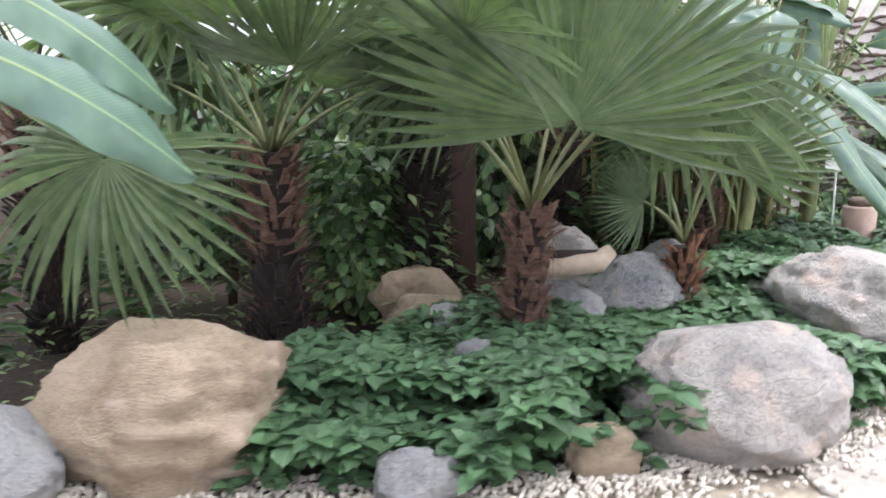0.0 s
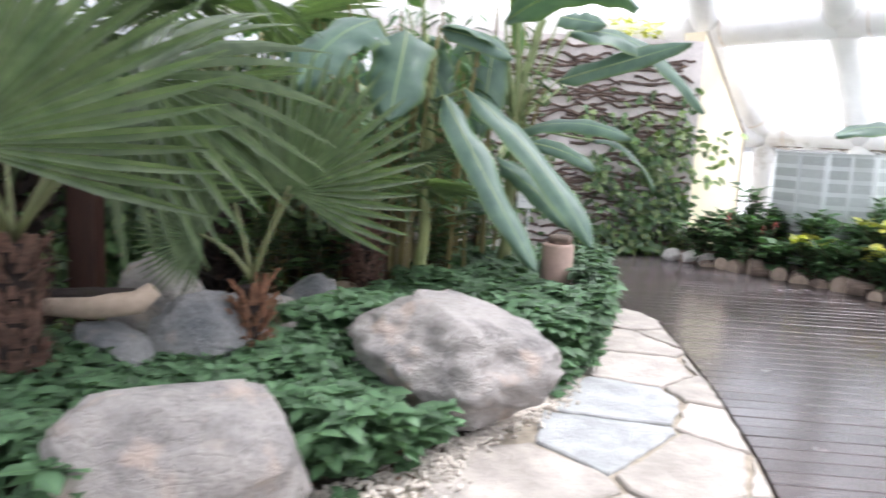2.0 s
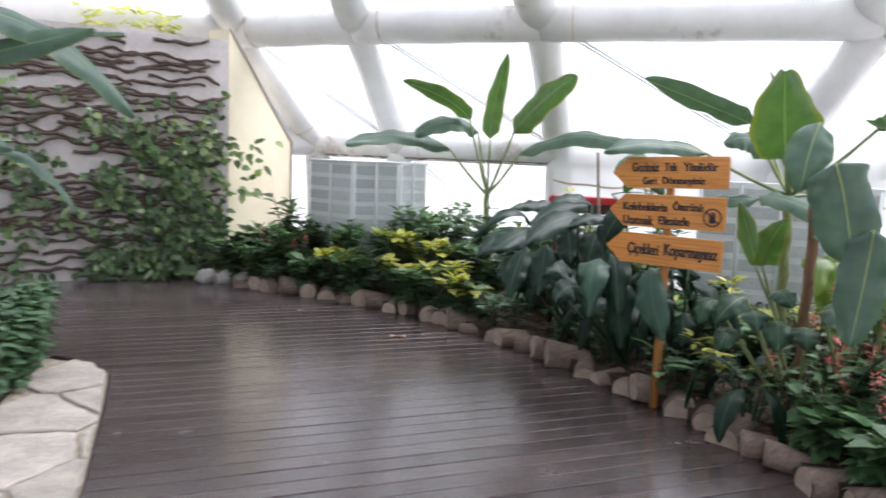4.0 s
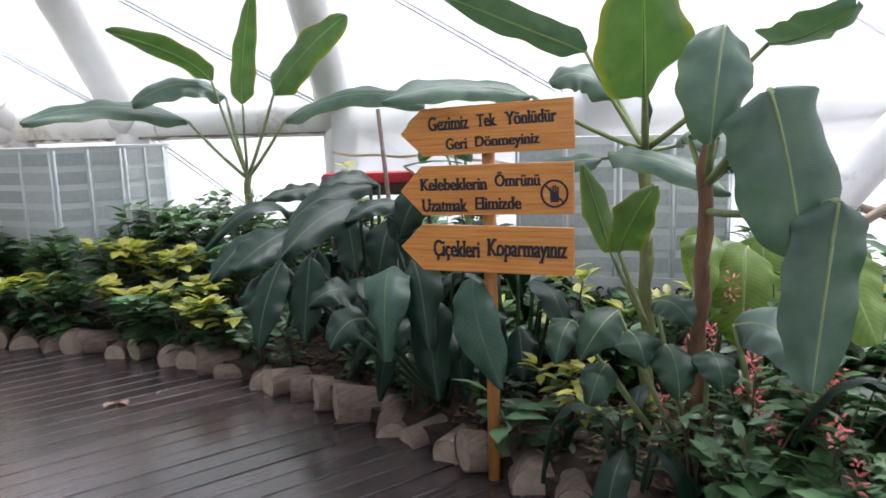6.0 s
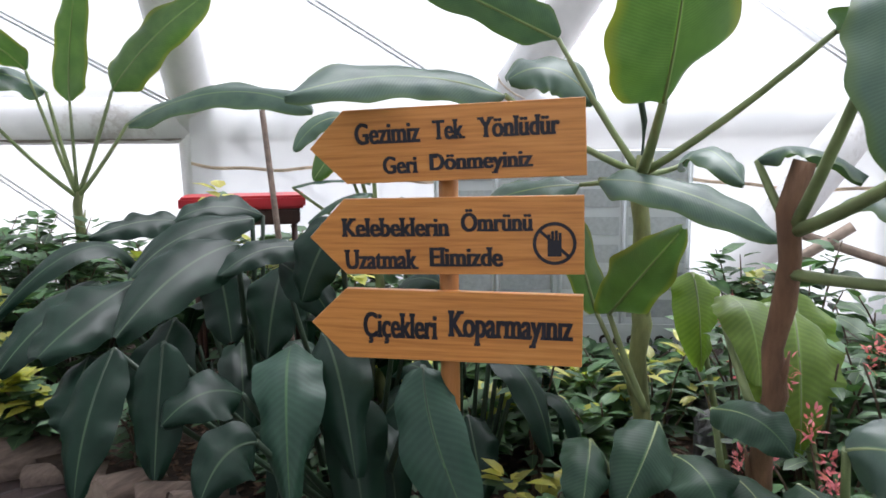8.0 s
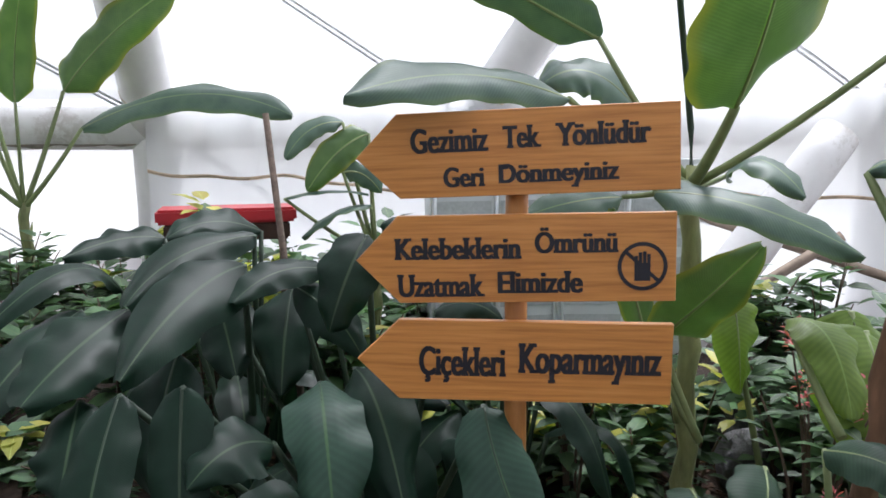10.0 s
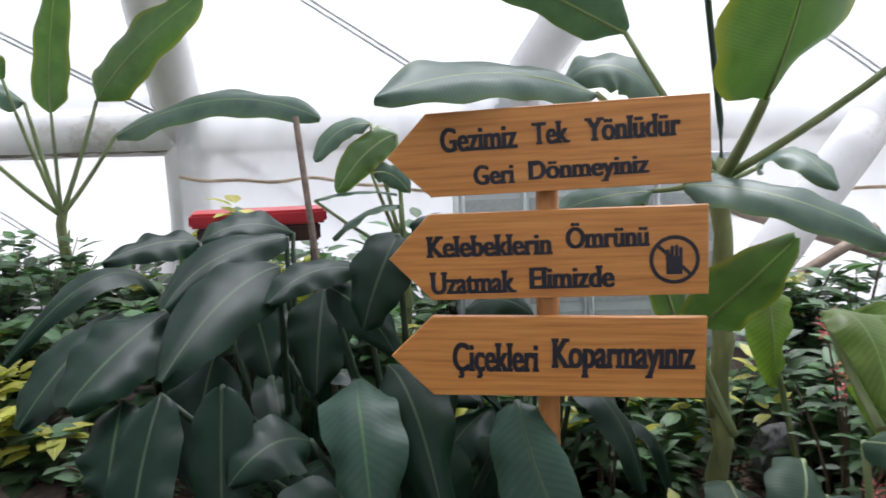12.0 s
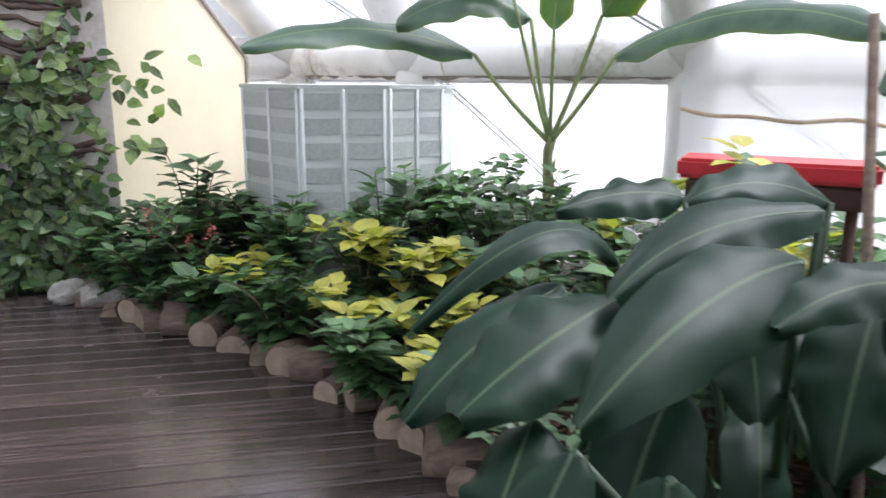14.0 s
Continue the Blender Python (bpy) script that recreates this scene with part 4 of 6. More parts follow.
def arrow_board(zt, zb, length, tip, words, picto=False, yaw=0.0, tilt=0.0):
    """x runs from the square right end (0) to the point at -length."""
    bm = bmesh.new()
    zm = (zt + zb) / 2
    out = [(-length, zm), (-length + tip, zb), (0, zb), (0, zt), (-length + tip, zt)]
    rings = []
    for y, k in ((-0.012, 0.985), (-0.009, 1.0), (0.009, 1.0), (0.012, 0.985)):
        cx = -length / 2
        rings.append([bm.verts.new((cx + (x - cx) * (1 - (1 - k) * 0.3), y, zm + (z - zm) * k)) for x, z in out])
    for a, b in zip(rings, rings[1:]):
        for i in range(5):
            bm.faces.new((a[i], a[(i + 1) % 5], b[(i + 1) % 5], b[i]))
    bm.faces.new(rings[0][::-1])
    bm.faces.new(rings[-1])
    bmesh.ops.recalc_face_normals(bm, faces=bm.faces)
    ob = part("board", bm, M_BOARD, sign_th, "orange varnished arrow-shaped board")
    ob.matrix_basis = m_sign @ Matrix.Translation((0, 0, zm)) @ Matrix.Rotation(radians(tilt), 4, "Y") @ Matrix.Rotation(radians(yaw), 4, "Z") @ Matrix.Translation((0, 0, -zm))
    for text, x, z, size, wide in words:
        lettering(ob, text, x, z, size, wide)
    if picto:
        b = bmesh.new()
        cx, cz, R = -0.076, 1.262, 0.056
        for i in range(36):
            a0, a1 = 2 * math.pi * i / 36, 2 * math.pi * (i + 1) / 36
            q = [(cx + r * math.cos(a), -0.0145, cz + r * math.sin(a)) for r, a in ((R, a0), (R, a1), (R - 0.009, a1), (R - 0.009, a0))]
            b.faces.new([b.verts.new(p) for p in q])
        s = 0.7071
        q = [(cx - R * s + 0.005, cz + R * s - 0.003), (cx + R * s + 0.001, cz - R * s + 0.007), (cx + R * s - 0.005, cz - R * s + 0.001), (cx - R * s - 0.001, cz + R * s - 0.009)]
        b.faces.new([b.verts.new((x, -0.0146, z)) for x, z in q])
        part("pictogram", b, M_INK, ob, "dark prohibition ring with a slash")
        b = bmesh.new()
        box(b, (cx - 0.018, -0.0142, cz - 0.034), (cx + 0.018, -0.0125, cz + 0.008), 0.0005)
        for i, h in enumerate((0.024, 0.032, 0.034, 0.028)):
            box(b, (cx - 0.018 + i * 0.0095, -0.0142, cz + 0.004), (cx - 0.0105 + i * 0.0095, -0.0125, cz + h), 0.0004)
        part("pictogram_shape", b, M_INK, ob, "dark plain pictogram block")
    return ob


arrow_board(1.63, 1.435, 0.735, 0.1, [("Gezimiz", -0.606, 1.539, 0.054, 0.182), ("Tek", -0.394, 1.543, 0.049, 0.086), ("Yönlüdür", -0.273, 1.543, 0.05, 0.21), ("Geri", -0.533, 1.459, 0.044, 0.096), ("Dönmeyiniz", -0.406, 1.464, 0.042, 0.273)], tilt=-2.2, yaw=-1.5)
arrow_board(1.385, 1.18, 0.735, 0.1, [("Kelebeklerin", -0.642, 1.284, 0.049, 0.292), ("Ömrünü", -0.32, 1.296, 0.047, 0.189), ("Uzatmak", -0.638, 1.196, 0.052, 0.202), ("Elimizde", -0.406, 1.203, 0.05, 0.198)], True, tilt=-1.2)
arrow_board(1.125, 0.932, 0.735, 0.1, [("Çiçekleri", -0.589, 0.994, 0.068, 0.205), ("Koparmayınız", -0.353, 1.004, 0.07, 0.33)], tilt=0.4, yaw=1.0)
bm = bmesh.new()
tube(bm, [(0, 0, -0.08), (0.004, 0, 0.5), (0, 0, 1.0), (0, 0, 1.53)], 0.027, 14)
sp = part("post", bm, M_POST, sign_th, "round orange-brown post")
sp.matrix_basis = m_sign @ Matrix.Translation((-0.36, 0.042, 0))

# ---- louvred machine casings ----
def casing(name, corners, z0, z1, cols, label):
    """An angled metal housing whose faces are ladders of perforated grilles between pale bars."""
    th = thing(name, label, "casing", "machine casings", (corners[0][0], corners[0][1], 0))
    o = Vector((corners[0][0], corners[0][1], 0))
    bm = bmesh.new()
    cen = sum((Vector((x, y, 0)) for x, y in corners), Vector()) / len(corners)
    back = Vector(corners[-1]) - Vector(corners[0])
    nb = Vector((back.y, -back.x)).normalized()
    if (Vector((cen.x, cen.y)) - Vector((2.0, 2.0))).dot(nb) < 0:
        nb = -nb
    poly = [Vector(c) for c in corners] + [Vector(corners[-1]) + nb * 0.5, Vector(corners[0]) + nb * 0.5]
    prism(bm, [(p.x - o.x, p.y - o.y) for p in poly], z0, z1)
    bmesh.ops.recalc_face_normals(bm, faces=bm.faces)
    part("body", bm, M_LOUVRE, th)
    for (a, b), nc in zip(zip(corners, corners[1:]), cols):
        a3, b3 = Vector((*a, 0)) - o, Vector((*b, 0)) - o
        d = (b3 - a3).normalized()
        n = Vector((d.y, -d.x, 0))
        if n.dot(Vector((2.0, 2.0, 0)) - o - a3) < 0:
            n = -n
        W = (b3 - a3).length
        rowsn = 9
        for i in range(nc):
            for k in range(rowsn):
                x0, x1 = W * i / nc + 0.025, W * (i + 1) / nc - 0.025
                za, zb = z0 + (z1 - z0) * k / rowsn + 0.026, z0 + (z1 - z0) * (k + 1) / rowsn - 0.026
                g = bmesh.new()
                q = [a3 + d * x0 + n * 0.006, a3 + d * x1 + n * 0.006]
                v = [g.verts.new(p + Vector((0, 0, z))) for p, z in ((q[0], za), (q[1], za), (q[1], zb), (q[0], zb))]
                g.faces.new(v)
                part("grille", g, M_MESH, th)
        for i in range(nc + 1):
            g = bmesh.new()
            c = a3 + d * min(max(W * i / nc, 0.02), W - 0.02)
            tube(g, [c + n * 0.006 + Vector((0, 0, z0)), c + n * 0.006 + Vector((0, 0, z1))], 0.012, 4)
            part("frame_bar", g, M_LOUVRE, th)
    g = bmesh.new()
    prism(g, [(p.x - o.x + (p.x - cen.x) * 0.03, p.y - o.y + (p.y - cen.y) * 0.03) for p in poly], z1, z1 + 0.025)
    bmesh.ops.recalc_face_normals(g, faces=g.faces)
    part("lid", g, M_LOUVRE, th)
    return th


casing("machine_casing", [(7.23, 9.2), (7.44, 8.45), (7.98, 8.33), (8.43, 8.45)], 0.05, 1.44, (2, 2, 2), "pale grey angled louvred metal casing behind shrubs")
casing_b = casing("machine_casing", [(9.05, 4.95), (9.45, 4.4), (9.75, 3.75)], 0.05, 1.42, (2, 2), "pale grey perforated metal casing behind banana plants")

def scroll_panel(th, a, b, z0, z1):
    """A pale pressed panel with rows of dark crescent cut-outs across the foot of a casing."""
    o = th.location
    a3, b3 = Vector((*a, 0)) - Vector((o.x, o.y, 0)), Vector((*b, 0)) - Vector((o.x, o.y, 0))
    d = (b3 - a3).normalized()
    n = Vector((d.y, -d.x, 0))
    if n.dot(Vector((2.0, 2.0, 0)) - Vector((o.x, o.y, 0)) - a3) < 0:
        n = -n
    g = bmesh.new()
    w = (b3 - a3).length
    v = [g.verts.new(a3 + d * x + n * y + Vector((0, 0, z))) for y in (0.03, 0.045) for x, z in ((0, z0), (w, z0), (w, z1), (0, z1))]
    for q in ((0, 1, 2, 3), (4, 5, 6, 7), (0, 1, 5, 4), (1, 2, 6, 5), (2, 3, 7, 6), (3, 0, 4, 7)):
        g.faces.new([v[k] for k in q])
    bmesh.ops.recalc_face_normals(g, faces=g.faces)
    panel = part("foot_panel", g, M_LOUVRE, th, "pale pressed panel with crescent cut-outs")
    g = bmesh.new()
    for r in range(int((z1 - z0) / 0.07)):
        for c in range(int(w / 0.075)):
            p0 = a3 + d * (0.04 + c * 0.075 + (r % 2) * 0.035) + n * 0.049 + Vector((0, 0, z0 + 0.04 + r * 0.07))
            s0 = 1 if (r + c) % 2 else -1
            ring = []
            for i in range(9):
                t = math.pi * (0.1 + 1.3 * i / 8)
                wd = 0.009 * math.sin(math.pi * (i + 0.5) / 9)
                ring.append([g.verts.new(p0 + (d * math.cos(t) + Vector((0, 0, s0 * math.sin(t)))) * (0.024 + k * wd)) for k in (-1, 1)])
            for e, h in zip(ring, ring[1:]):
                g.faces.new((e[0], e[1], h[1], h[0]))
    tagged(part("crescent_pattern", g, M_BARKD, panel, "dark crescent cut-outs"), kind="stuff")


scroll_panel(casing_b, (9.05, 4.95), (9.45, 4.4), 0.09, 0.5)
scroll_panel(casing_b, (9.45, 4.4), (9.75, 3.75), 0.09, 0.5)

# ---- red box, cane, marker, stump planter ----
red = thing("red_box", "red painted metal box with dark end standing among plants", "box", at=(8.33, 5.62, 0.09))
ra = math.atan2(5.39 - 5.84, 8.53 - 8.14)
bm = bmesh.new()
box(bm, (-0.3, -0.12, 1.1), (0.3, 0.12, 1.165), 0.012, Matrix.Rotation(ra, 4, "Z"))
part("lid", bm, M_RED, red)
# shade below the lid is put into the case's dark brown colour
bm = bmesh.new()
box(bm, (-0.27, -0.1, 1.02), (0.27, 0.1, 1.098), 0.01, Matrix.Rotation(ra, 4, "Z"))
part("body", bm, M_BROWNPAINT, red, "case coloured dark for the shade under the lid")
for lx, ly in ((-0.24, -0.07), (0.24, -0.07), (-0.24, 0.07), (0.24, 0.07)):
    bm = bmesh.new()
    q = Matrix.Rotation(ra, 3, "Z") @ Vector((lx, ly, 0))
    tube(bm, [(q.x, q.y, 0.0), (q.x, q.y, 1.02)], 0.014, 8)
    part("leg", bm, M_BROWNPAINT, red, "thin dark leg")
bm = bmesh.new()
tube(bm, [(7.79, 4.78, 0.02), (7.785, 4.86, 0.9), (7.78, 4.94, 1.64)], [0.014, 0.013, 0.011], 8)
tagged(part("garden_cane", bm, M_LOG), "thin brown wooden cane standing in the bed", "cane")

marker = thing("plant_marker", "small white plant label on a thin steel stake", "sign", at=(3.3, 6.18, 0.05))
bm = bmesh.new()
tube(bm, [(0, 0, -0.05), (0, 0, 0.9)], 0.009, 8)
part("stake", bm, M_CABLE, marker)
bm = bmesh.new()
box(bm, (-0.1, -0.014, 0.86), (0.06, -0.004, 1.09), 0.003)
plate = part("plate", bm, M_WHITE, marker)
bm = bmesh.new()
for i in range(5):
    box(bm, (-0.085, -0.016, 1.05 - i * 0.035), (0.035 - 0.02 * (i % 2), -0.0145, 1.058 - i * 0.035))
part("printed_lines", bm, M_CABLE, plate, "grey unreadable print")

stump = thing("stump_planter", "pinkish round wooden stump standing at the bed's edge", "planter", at=(3.62, 6.35, 0.0))
bm = bmesh.new()
tube(bm, [(0, 0, 0), (0.004, 0, 0.15), (0, 0.004, 0.35), (0, 0, 0.585), (0, 0, 0.6)], [0.14, 0.136, 0.134, 0.136, 0.128], 24)
part("body", bm, M_TERRA, stump)
bm = bmesh.new()
tube(bm, [(0.02, 0.02, 0.602), (0.02, 0.02, 0.65), (0.02, 0.02, 0.67)], [0.1, 0.11, 0.08], 18)
part("bowl", bm, M_LOG, stump, "dark shallow bowl on top")

# ---- boulders of the palm bed ----
boulder("boulder", (1.26, 2.96, 0), (0.92, 0.72, 0.62), M_ROCK, "large grey boulder with pink patches on pebbles", 3, 0.2, 0.1, 0.03)
boulder("boulder", (2.42, 4.03, 0), (1.06, 0.95, 0.75), M_ROCK, "large grey-pink boulder beside flagstones", 8, 0.2, -0.35, 0.035)
boulder("boulder", (1.93, 4.3, 0.1), (0.36, 0.34, 0.36), M_ROCK, "small grey stone against a boulder", 5)
boulder("boulder", (-1.04, 2.77, 0), (1.1, 0.66, 0.74), M_ROCKT, "tan layered boulder under a fan palm leaf", 11, 0.22, 0.05, 0.13)
boulder("boulder", (-1.62, 2.5, 0), (0.6, 0.5, 0.42), M_ROCKB, "dark blue-grey stone beside a tan boulder", 12)
boulder("boulder", (0.85, 4.62, 0.05), (0.62, 0.5, 0.75), M_ROCK, "upright grey stone behind palms", 15, 0.25, 0.5)
boulder("boulder", (1.1, 4.6, 0.05), (0.45, 0.4, 0.55), M_ROCKB, "blue-grey stone behind palms", 16)
boulder("boulder", (0.62, 4.15, 0.05), (0.55, 0.35, 0.4), M_ROCK, "grey-pink stone among ground leaves", 17)
boulder("boulder", (0.0, 4.15, 0.05), (0.55, 0.4, 0.4), M_ROCKT, "tan stone beside palm trunk", 18)
boulder("boulder", (0.12, 3.85, 0.05), (0.5, 0.32, 0.38), M_ROCKB, "blue-grey flat stone beside a palm trunk", 19)
boulder("boulder", (-0.1, 4.6, 0.05), (0.6, 0.4, 0.5), M_ROCKT, "brown stone in the shade of palms", 20)
boulder("boulder", (1.15, 4.13, 0.05), (0.6, 0.45, 0.62), M_ROCKB, "grey stone beside the small palm", 28)
boulder("boulder", (1.62, 5.25, 0.05), (0.42, 0.4, 0.5), M_ROCKB, "dark stone under bamboo canes", 21)
boulder("boulder", (1.85, 5.5, 0.05), (0.4, 0.34, 0.42), M_ROCKT, "tan stone under bamboo canes", 22)
boulder("boulder", (1.35, 5.0, 0.05), (0.5, 0.4, 0.42), M_ROCK, "grey stone among palms", 27)
boulder("boulder", (0.68, 2.74, 0.0), (0.34, 0.2, 0.24), M_ROCKT, "small tan stone at the bed's front", 23)
boulder("boulder", (-0.05, 2.5, 0.0), (0.36, 0.22, 0.24), M_ROCKB, "small bluish stone at the bed's front", 24)
boulder("boulder", (0.2, 3.25, 0.3), (0.2, 0.14, 0.1), M_ROCKB, "pale flat stone lying on leaves", 25)
for i, (x, y) in enumerate(((6.02, 9.3), (6.2, 9.16), (6.34, 9.0))):
    boulder("edge_stone", (x, y, 0), (0.24, 0.2, 0.19), M_WHITEROCK if i < 2 else M_ROCK, "white edging stone at the foot of the wall", 40 + i, cat="stone")

# hollow log bowl
bowl = thing("log_trough", "hollowed pale log lying among stones", "trough", at=(0.68, 3.9, 0.62))
bm = bmesh.new()
tube(bm, [(-0.27, -0.03, 0.05), (-0.22, 0, -0.01), (0, 0, -0.02), (0.2, 0.0, 0.0), (0.27, 0.02, 0.06)], [0.04, 0.06, 0.068, 0.06, 0.04], 14)
part("body", bm, M_LOGEND, bowl)
bm = bmesh.new()
tube(bm, [(-0.2, -0.02, 0.03), (0, 0, 0.022), (0.2, 0.01, 0.034)], [0.03, 0.045, 0.03], 12)
part("hollow", bm, M_BARKD, bowl, "dark hollow")
boulder("boulder", (0.72, 3.94, 0.02), (0.42, 0.3, 0.58), M_ROCKB, "dark stone under the log trough", 26)

# ---- log edging of the bed ----
def log_edge():
    rng = random.Random(5)
    for i, (p, d) in enumerate(along([(x, y, 0) for x, y in LOG_LINE[2:]], 0.23, 0.05)):
        r = rng.uniform(0.07, 0.11)
        ln = rng.uniform(0.2, 0.34)
        a = math.atan2(d.y, d.x) + rng.choice((-1, 1)) * rng.uniform(0.15, 0.95) + math.pi / 2
        dip = rng.uniform(-0.06, 0.07)
        th = thing("edging_log", "short weathered sawn log edging the planting bed", "log", "log edging", (p.x + 0.1, p.y, 0.0))
        bm = bmesh.new()
        e = Vector((math.cos(a), math.sin(a), 0))
        up = Vector((0, 0, r * rng.uniform(0.15, 0.5)))
        tube(bm, [-e * (ln / 2) + up, -e * (ln / 2 - 0.012) + up, e * (ln / 2 - 0.012) + up + Vector((0, 0, dip)), e * (ln / 2) + up + Vector((0, 0, dip))], [r * 0.94, r, r * 1.03, r * 0.95], 14, False)
        for v in bm.verts:
            v.co *= 1 + 0.16 * noise.noise(v.co * 11 + Vector((i, 0, 0)))
        part("bark", bm, M_LOG, th, "brown bark")
        for sgn in (-1, 1):
            c = bmesh.new()
            bmesh.ops.create_circle(c, cap_ends=True, segments=14, radius=r * 0.95)
            bmesh.ops.transform(c, matrix=Matrix.Translation(e * sgn * (ln / 2 - 0.001) + up + Vector((0, 0, dip if sgn > 0 else 0))) @ (e * sgn).to_track_quat("Z", "Y").to_matrix().to_4x4(), verts=c.verts)
            part("sawn_end", c, M_LOGEND, th, "pale cracked sawn end")


log_edge()

# ---- fan palms ----
p1 = fan_palm((-0.85, 3.9, 0.05), 1.2, 0.125, "fan palm with thick reddish trunk and wide leaves", 0.5, 1)
c1 = (-0.85, 3.9, 1.2)
fan_leaf(p1, c1, (-1.12, 2.6, 1.27), (-0.15, -0.35, -0.9), (0.1, -0.9, 0.4), 0.6, 1)
fan_leaf(p1, c1, (-0.6, 3.35, 1.62), (0.5, -0.5, 0.35), (0.2, -0.5, -0.8), 0.7, 0)
crown_leaves(p1, c1, 7, 0.72, 0.75, 31, (0, 360), (0.5, 1.5))
p2 = fan_palm((0.45, 3.65, 0.05), 0.9, 0.085, "young fan palm with ragged reddish trunk beside stones", 0.25, 2, (0.03, -0.08))
c2 = (0.48, 3.57, 0.95)
fan_leaf(p2, c2, (0.56, 2.96, 1.36), (0.08, -0.1, 1.0), (0.05, -0.95, 0.3), 0.98, 2)
fan_leaf(p2, c2, (0.15, 3.0, 1.72), (-0.2, -0.45, 0.5), (-0.1, -0.5, 0.9), 0.75, 0)
fan_leaf(p2, c2, (1.05, 3.35, 1.62), (0.9, -0.1, 0.35), (-0.2, -0.75, 0.7), 0.72, 1)
fan_leaf(p2, c2, (0.1, 3.75, 1.65), (-0.8, 0.1, 0.5), (0.1, -0.7, 0.7), 0.7, 0)
crown_leaves(p2, c2, 4, 0.7, 0.72, 33, (10, 190), (0.6, 1.4))
p3 = fan_palm((1.38, 4.07, 0.1), 0.6, 0.07, "small fan palm with short orange-brown trunk", 0.2, 3, bark=M_BARKO)
c3 = (1.38, 4.07, 0.7)
fan_leaf(p3, c3, (1.56, 4.0, 1.16), (0.2, -0.12, 1.0), (-0.05, -0.97, 0.2), 0.72, 0)
fan_leaf(p3, c3, (1.15, 4.05, 0.92), (-0.7, -0.35, 0.35), (0.2, -0.9, 0.3), 0.36, 2)
fan_leaf(p3, c3, (1.2, 4.25, 1.3), (-0.5, 0.1, 0.6), (0.0, -0.8, 0.5), 0.4, 1)
fan_leaf(p3, c3, (1.62, 4.3, 1.25), (0.6, 0.4, 0.2), (0, -0.3, 1), 0.42, 1)
p4 = fan_palm((1.98, 5.5, 0.05), 0.8, 0.075, "small shaded fan palm with dark trunk", 0.3, 4)
crown_leaves(p4, (1.98, 5.5, 0.85), 6, 0.42, 0.45, 36, (0, 360), (0.4, 1.4))
p5 = fan_palm((-0.1, 4.95, 0.05), 1.85, 0.14, "tall fan palm with dark bark behind the stones", 0.75, 5)
crown_leaves(p5, (-0.1, 4.95, 1.9), 9, 0.8, 0.8, 38, (0, 360), (0.0, 1.3))
p6 = fan_palm((-2.3, 4.3, 0.05), 1.5, 0.13, "fan palm in the back of the bed", 0.6, 6)
crown_leaves(p6, (-2.3, 4.3, 1.55), 10, 0.8, 0.85, 39, (0, 360), (0.1, 1.3))
p7 = fan_palm((0.95, 5.7, 0.05), 1.7, 0.12, "tall fan palm before the creeper wall", 0.6, 7)
crown_leaves(p7, (0.95, 5.7, 1.75), 7, 0.78, 0.8, 40, (0, 360), (0.0, 1.2))

# dark timber posts and props behind
for x, y, h in ((0.18, 5.3, 1.55), (1.8, 6.1, 1.25)):
    bm = bmesh.new()
    box(bm, (-0.09, -0.09, 0.02), (0.09, 0.09, h), 0.012)
    box(bm, (-0.11, -0.11, h + 0.002), (0.11, 0.11, h + 0.05), 0.01)
    o = part("timber_post", bm, M_BROWNPAINT)
    o.location = (x, y, 0.03)
    tagged(o, "dark brown square timber post in the planting bed", "post", "timber posts")

# ---- banana clump and canes ----
lb = thing("banana_plant", "tall banana plant with long arching blue-green leaves", "banana plant", "banana plants")
banana_stem(lb, (3.15, 6.3, 0.04), (3.18, 6.3, 1.9), 0.06, 0.035, M_PSEUDO)
banana_stem(lb, (2.4, 5.75, 0.04), (2.4, 5.7, 2.0), 0.055, 0.035, M_PSEUDO)
CA, CB = (2.42, 5.7, 1.7), (3.17, 6.3, 1.6)
banana_leaf(lb, CA, (2.47, 5.4, 1.73), (2.73, 5.07, 1.2), (3.02, 4.76, 0.65), 0.21, roll=0.5)
banana_leaf(lb, CA, (2.63, 5.48, 1.79), (3.08, 5.13, 1.32), (3.39, 4.81, 0.79), 0.21, roll=0.5)
banana_leaf(lb, CB, (3.18, 6.23, 1.52), (3.56, 5.95, 1.6), (3.91, 5.65, 1.5), 0.22, roll=0.5)
banana_leaf(lb, CB, (3.52, 6.11, 2.3), (4.12, 6.06, 2.21), (4.64, 6.01, 1.73), 0.30, roll=0.6)
banana_leaf(lb, CB, (2.98, 5.99, 2.33), (3.43, 5.67, 2.54), (3.79, 5.39, 2.38), 0.34, roll=-0.3)
banana_leaf(lb, CA, (2.18, 5.06, 2.09), (2.13, 4.89, 1.83), (2.07, 4.8, 1.53), 0.36, split=0.0, face=Vector((0, -1, 0.3)))
banana_leaf(lb, CA, (1.99, 4.95, 2.13), (1.74, 4.75, 1.97), (1.54, 4.54, 1.69), 0.42, split=0.4, roll=-0.4)
banana_leaf(lb, CB, (3.84, 6.3, 1.48), (4.07, 6.12, 1.41), (4.3, 6.03, 1.1), 0.20)
banana_leaf(lb, CA, (2.46, 5.75, 2.22), (2.68, 5.64, 2.2), (2.96, 5.53, 2.01), 0.26)
banana_leaf(lb, CB, (3.64, 6.53, 1.94), (4.07, 6.5, 2.21), (4.65, 6.39, 2.31), 0.22)
banana_leaf(lb, CA, (2.38, 5.76, 2.16), (2.44, 5.79, 1.9), (2.54, 5.69, 1.7), 0.30, face=Vector((0, -1, 0.3)))
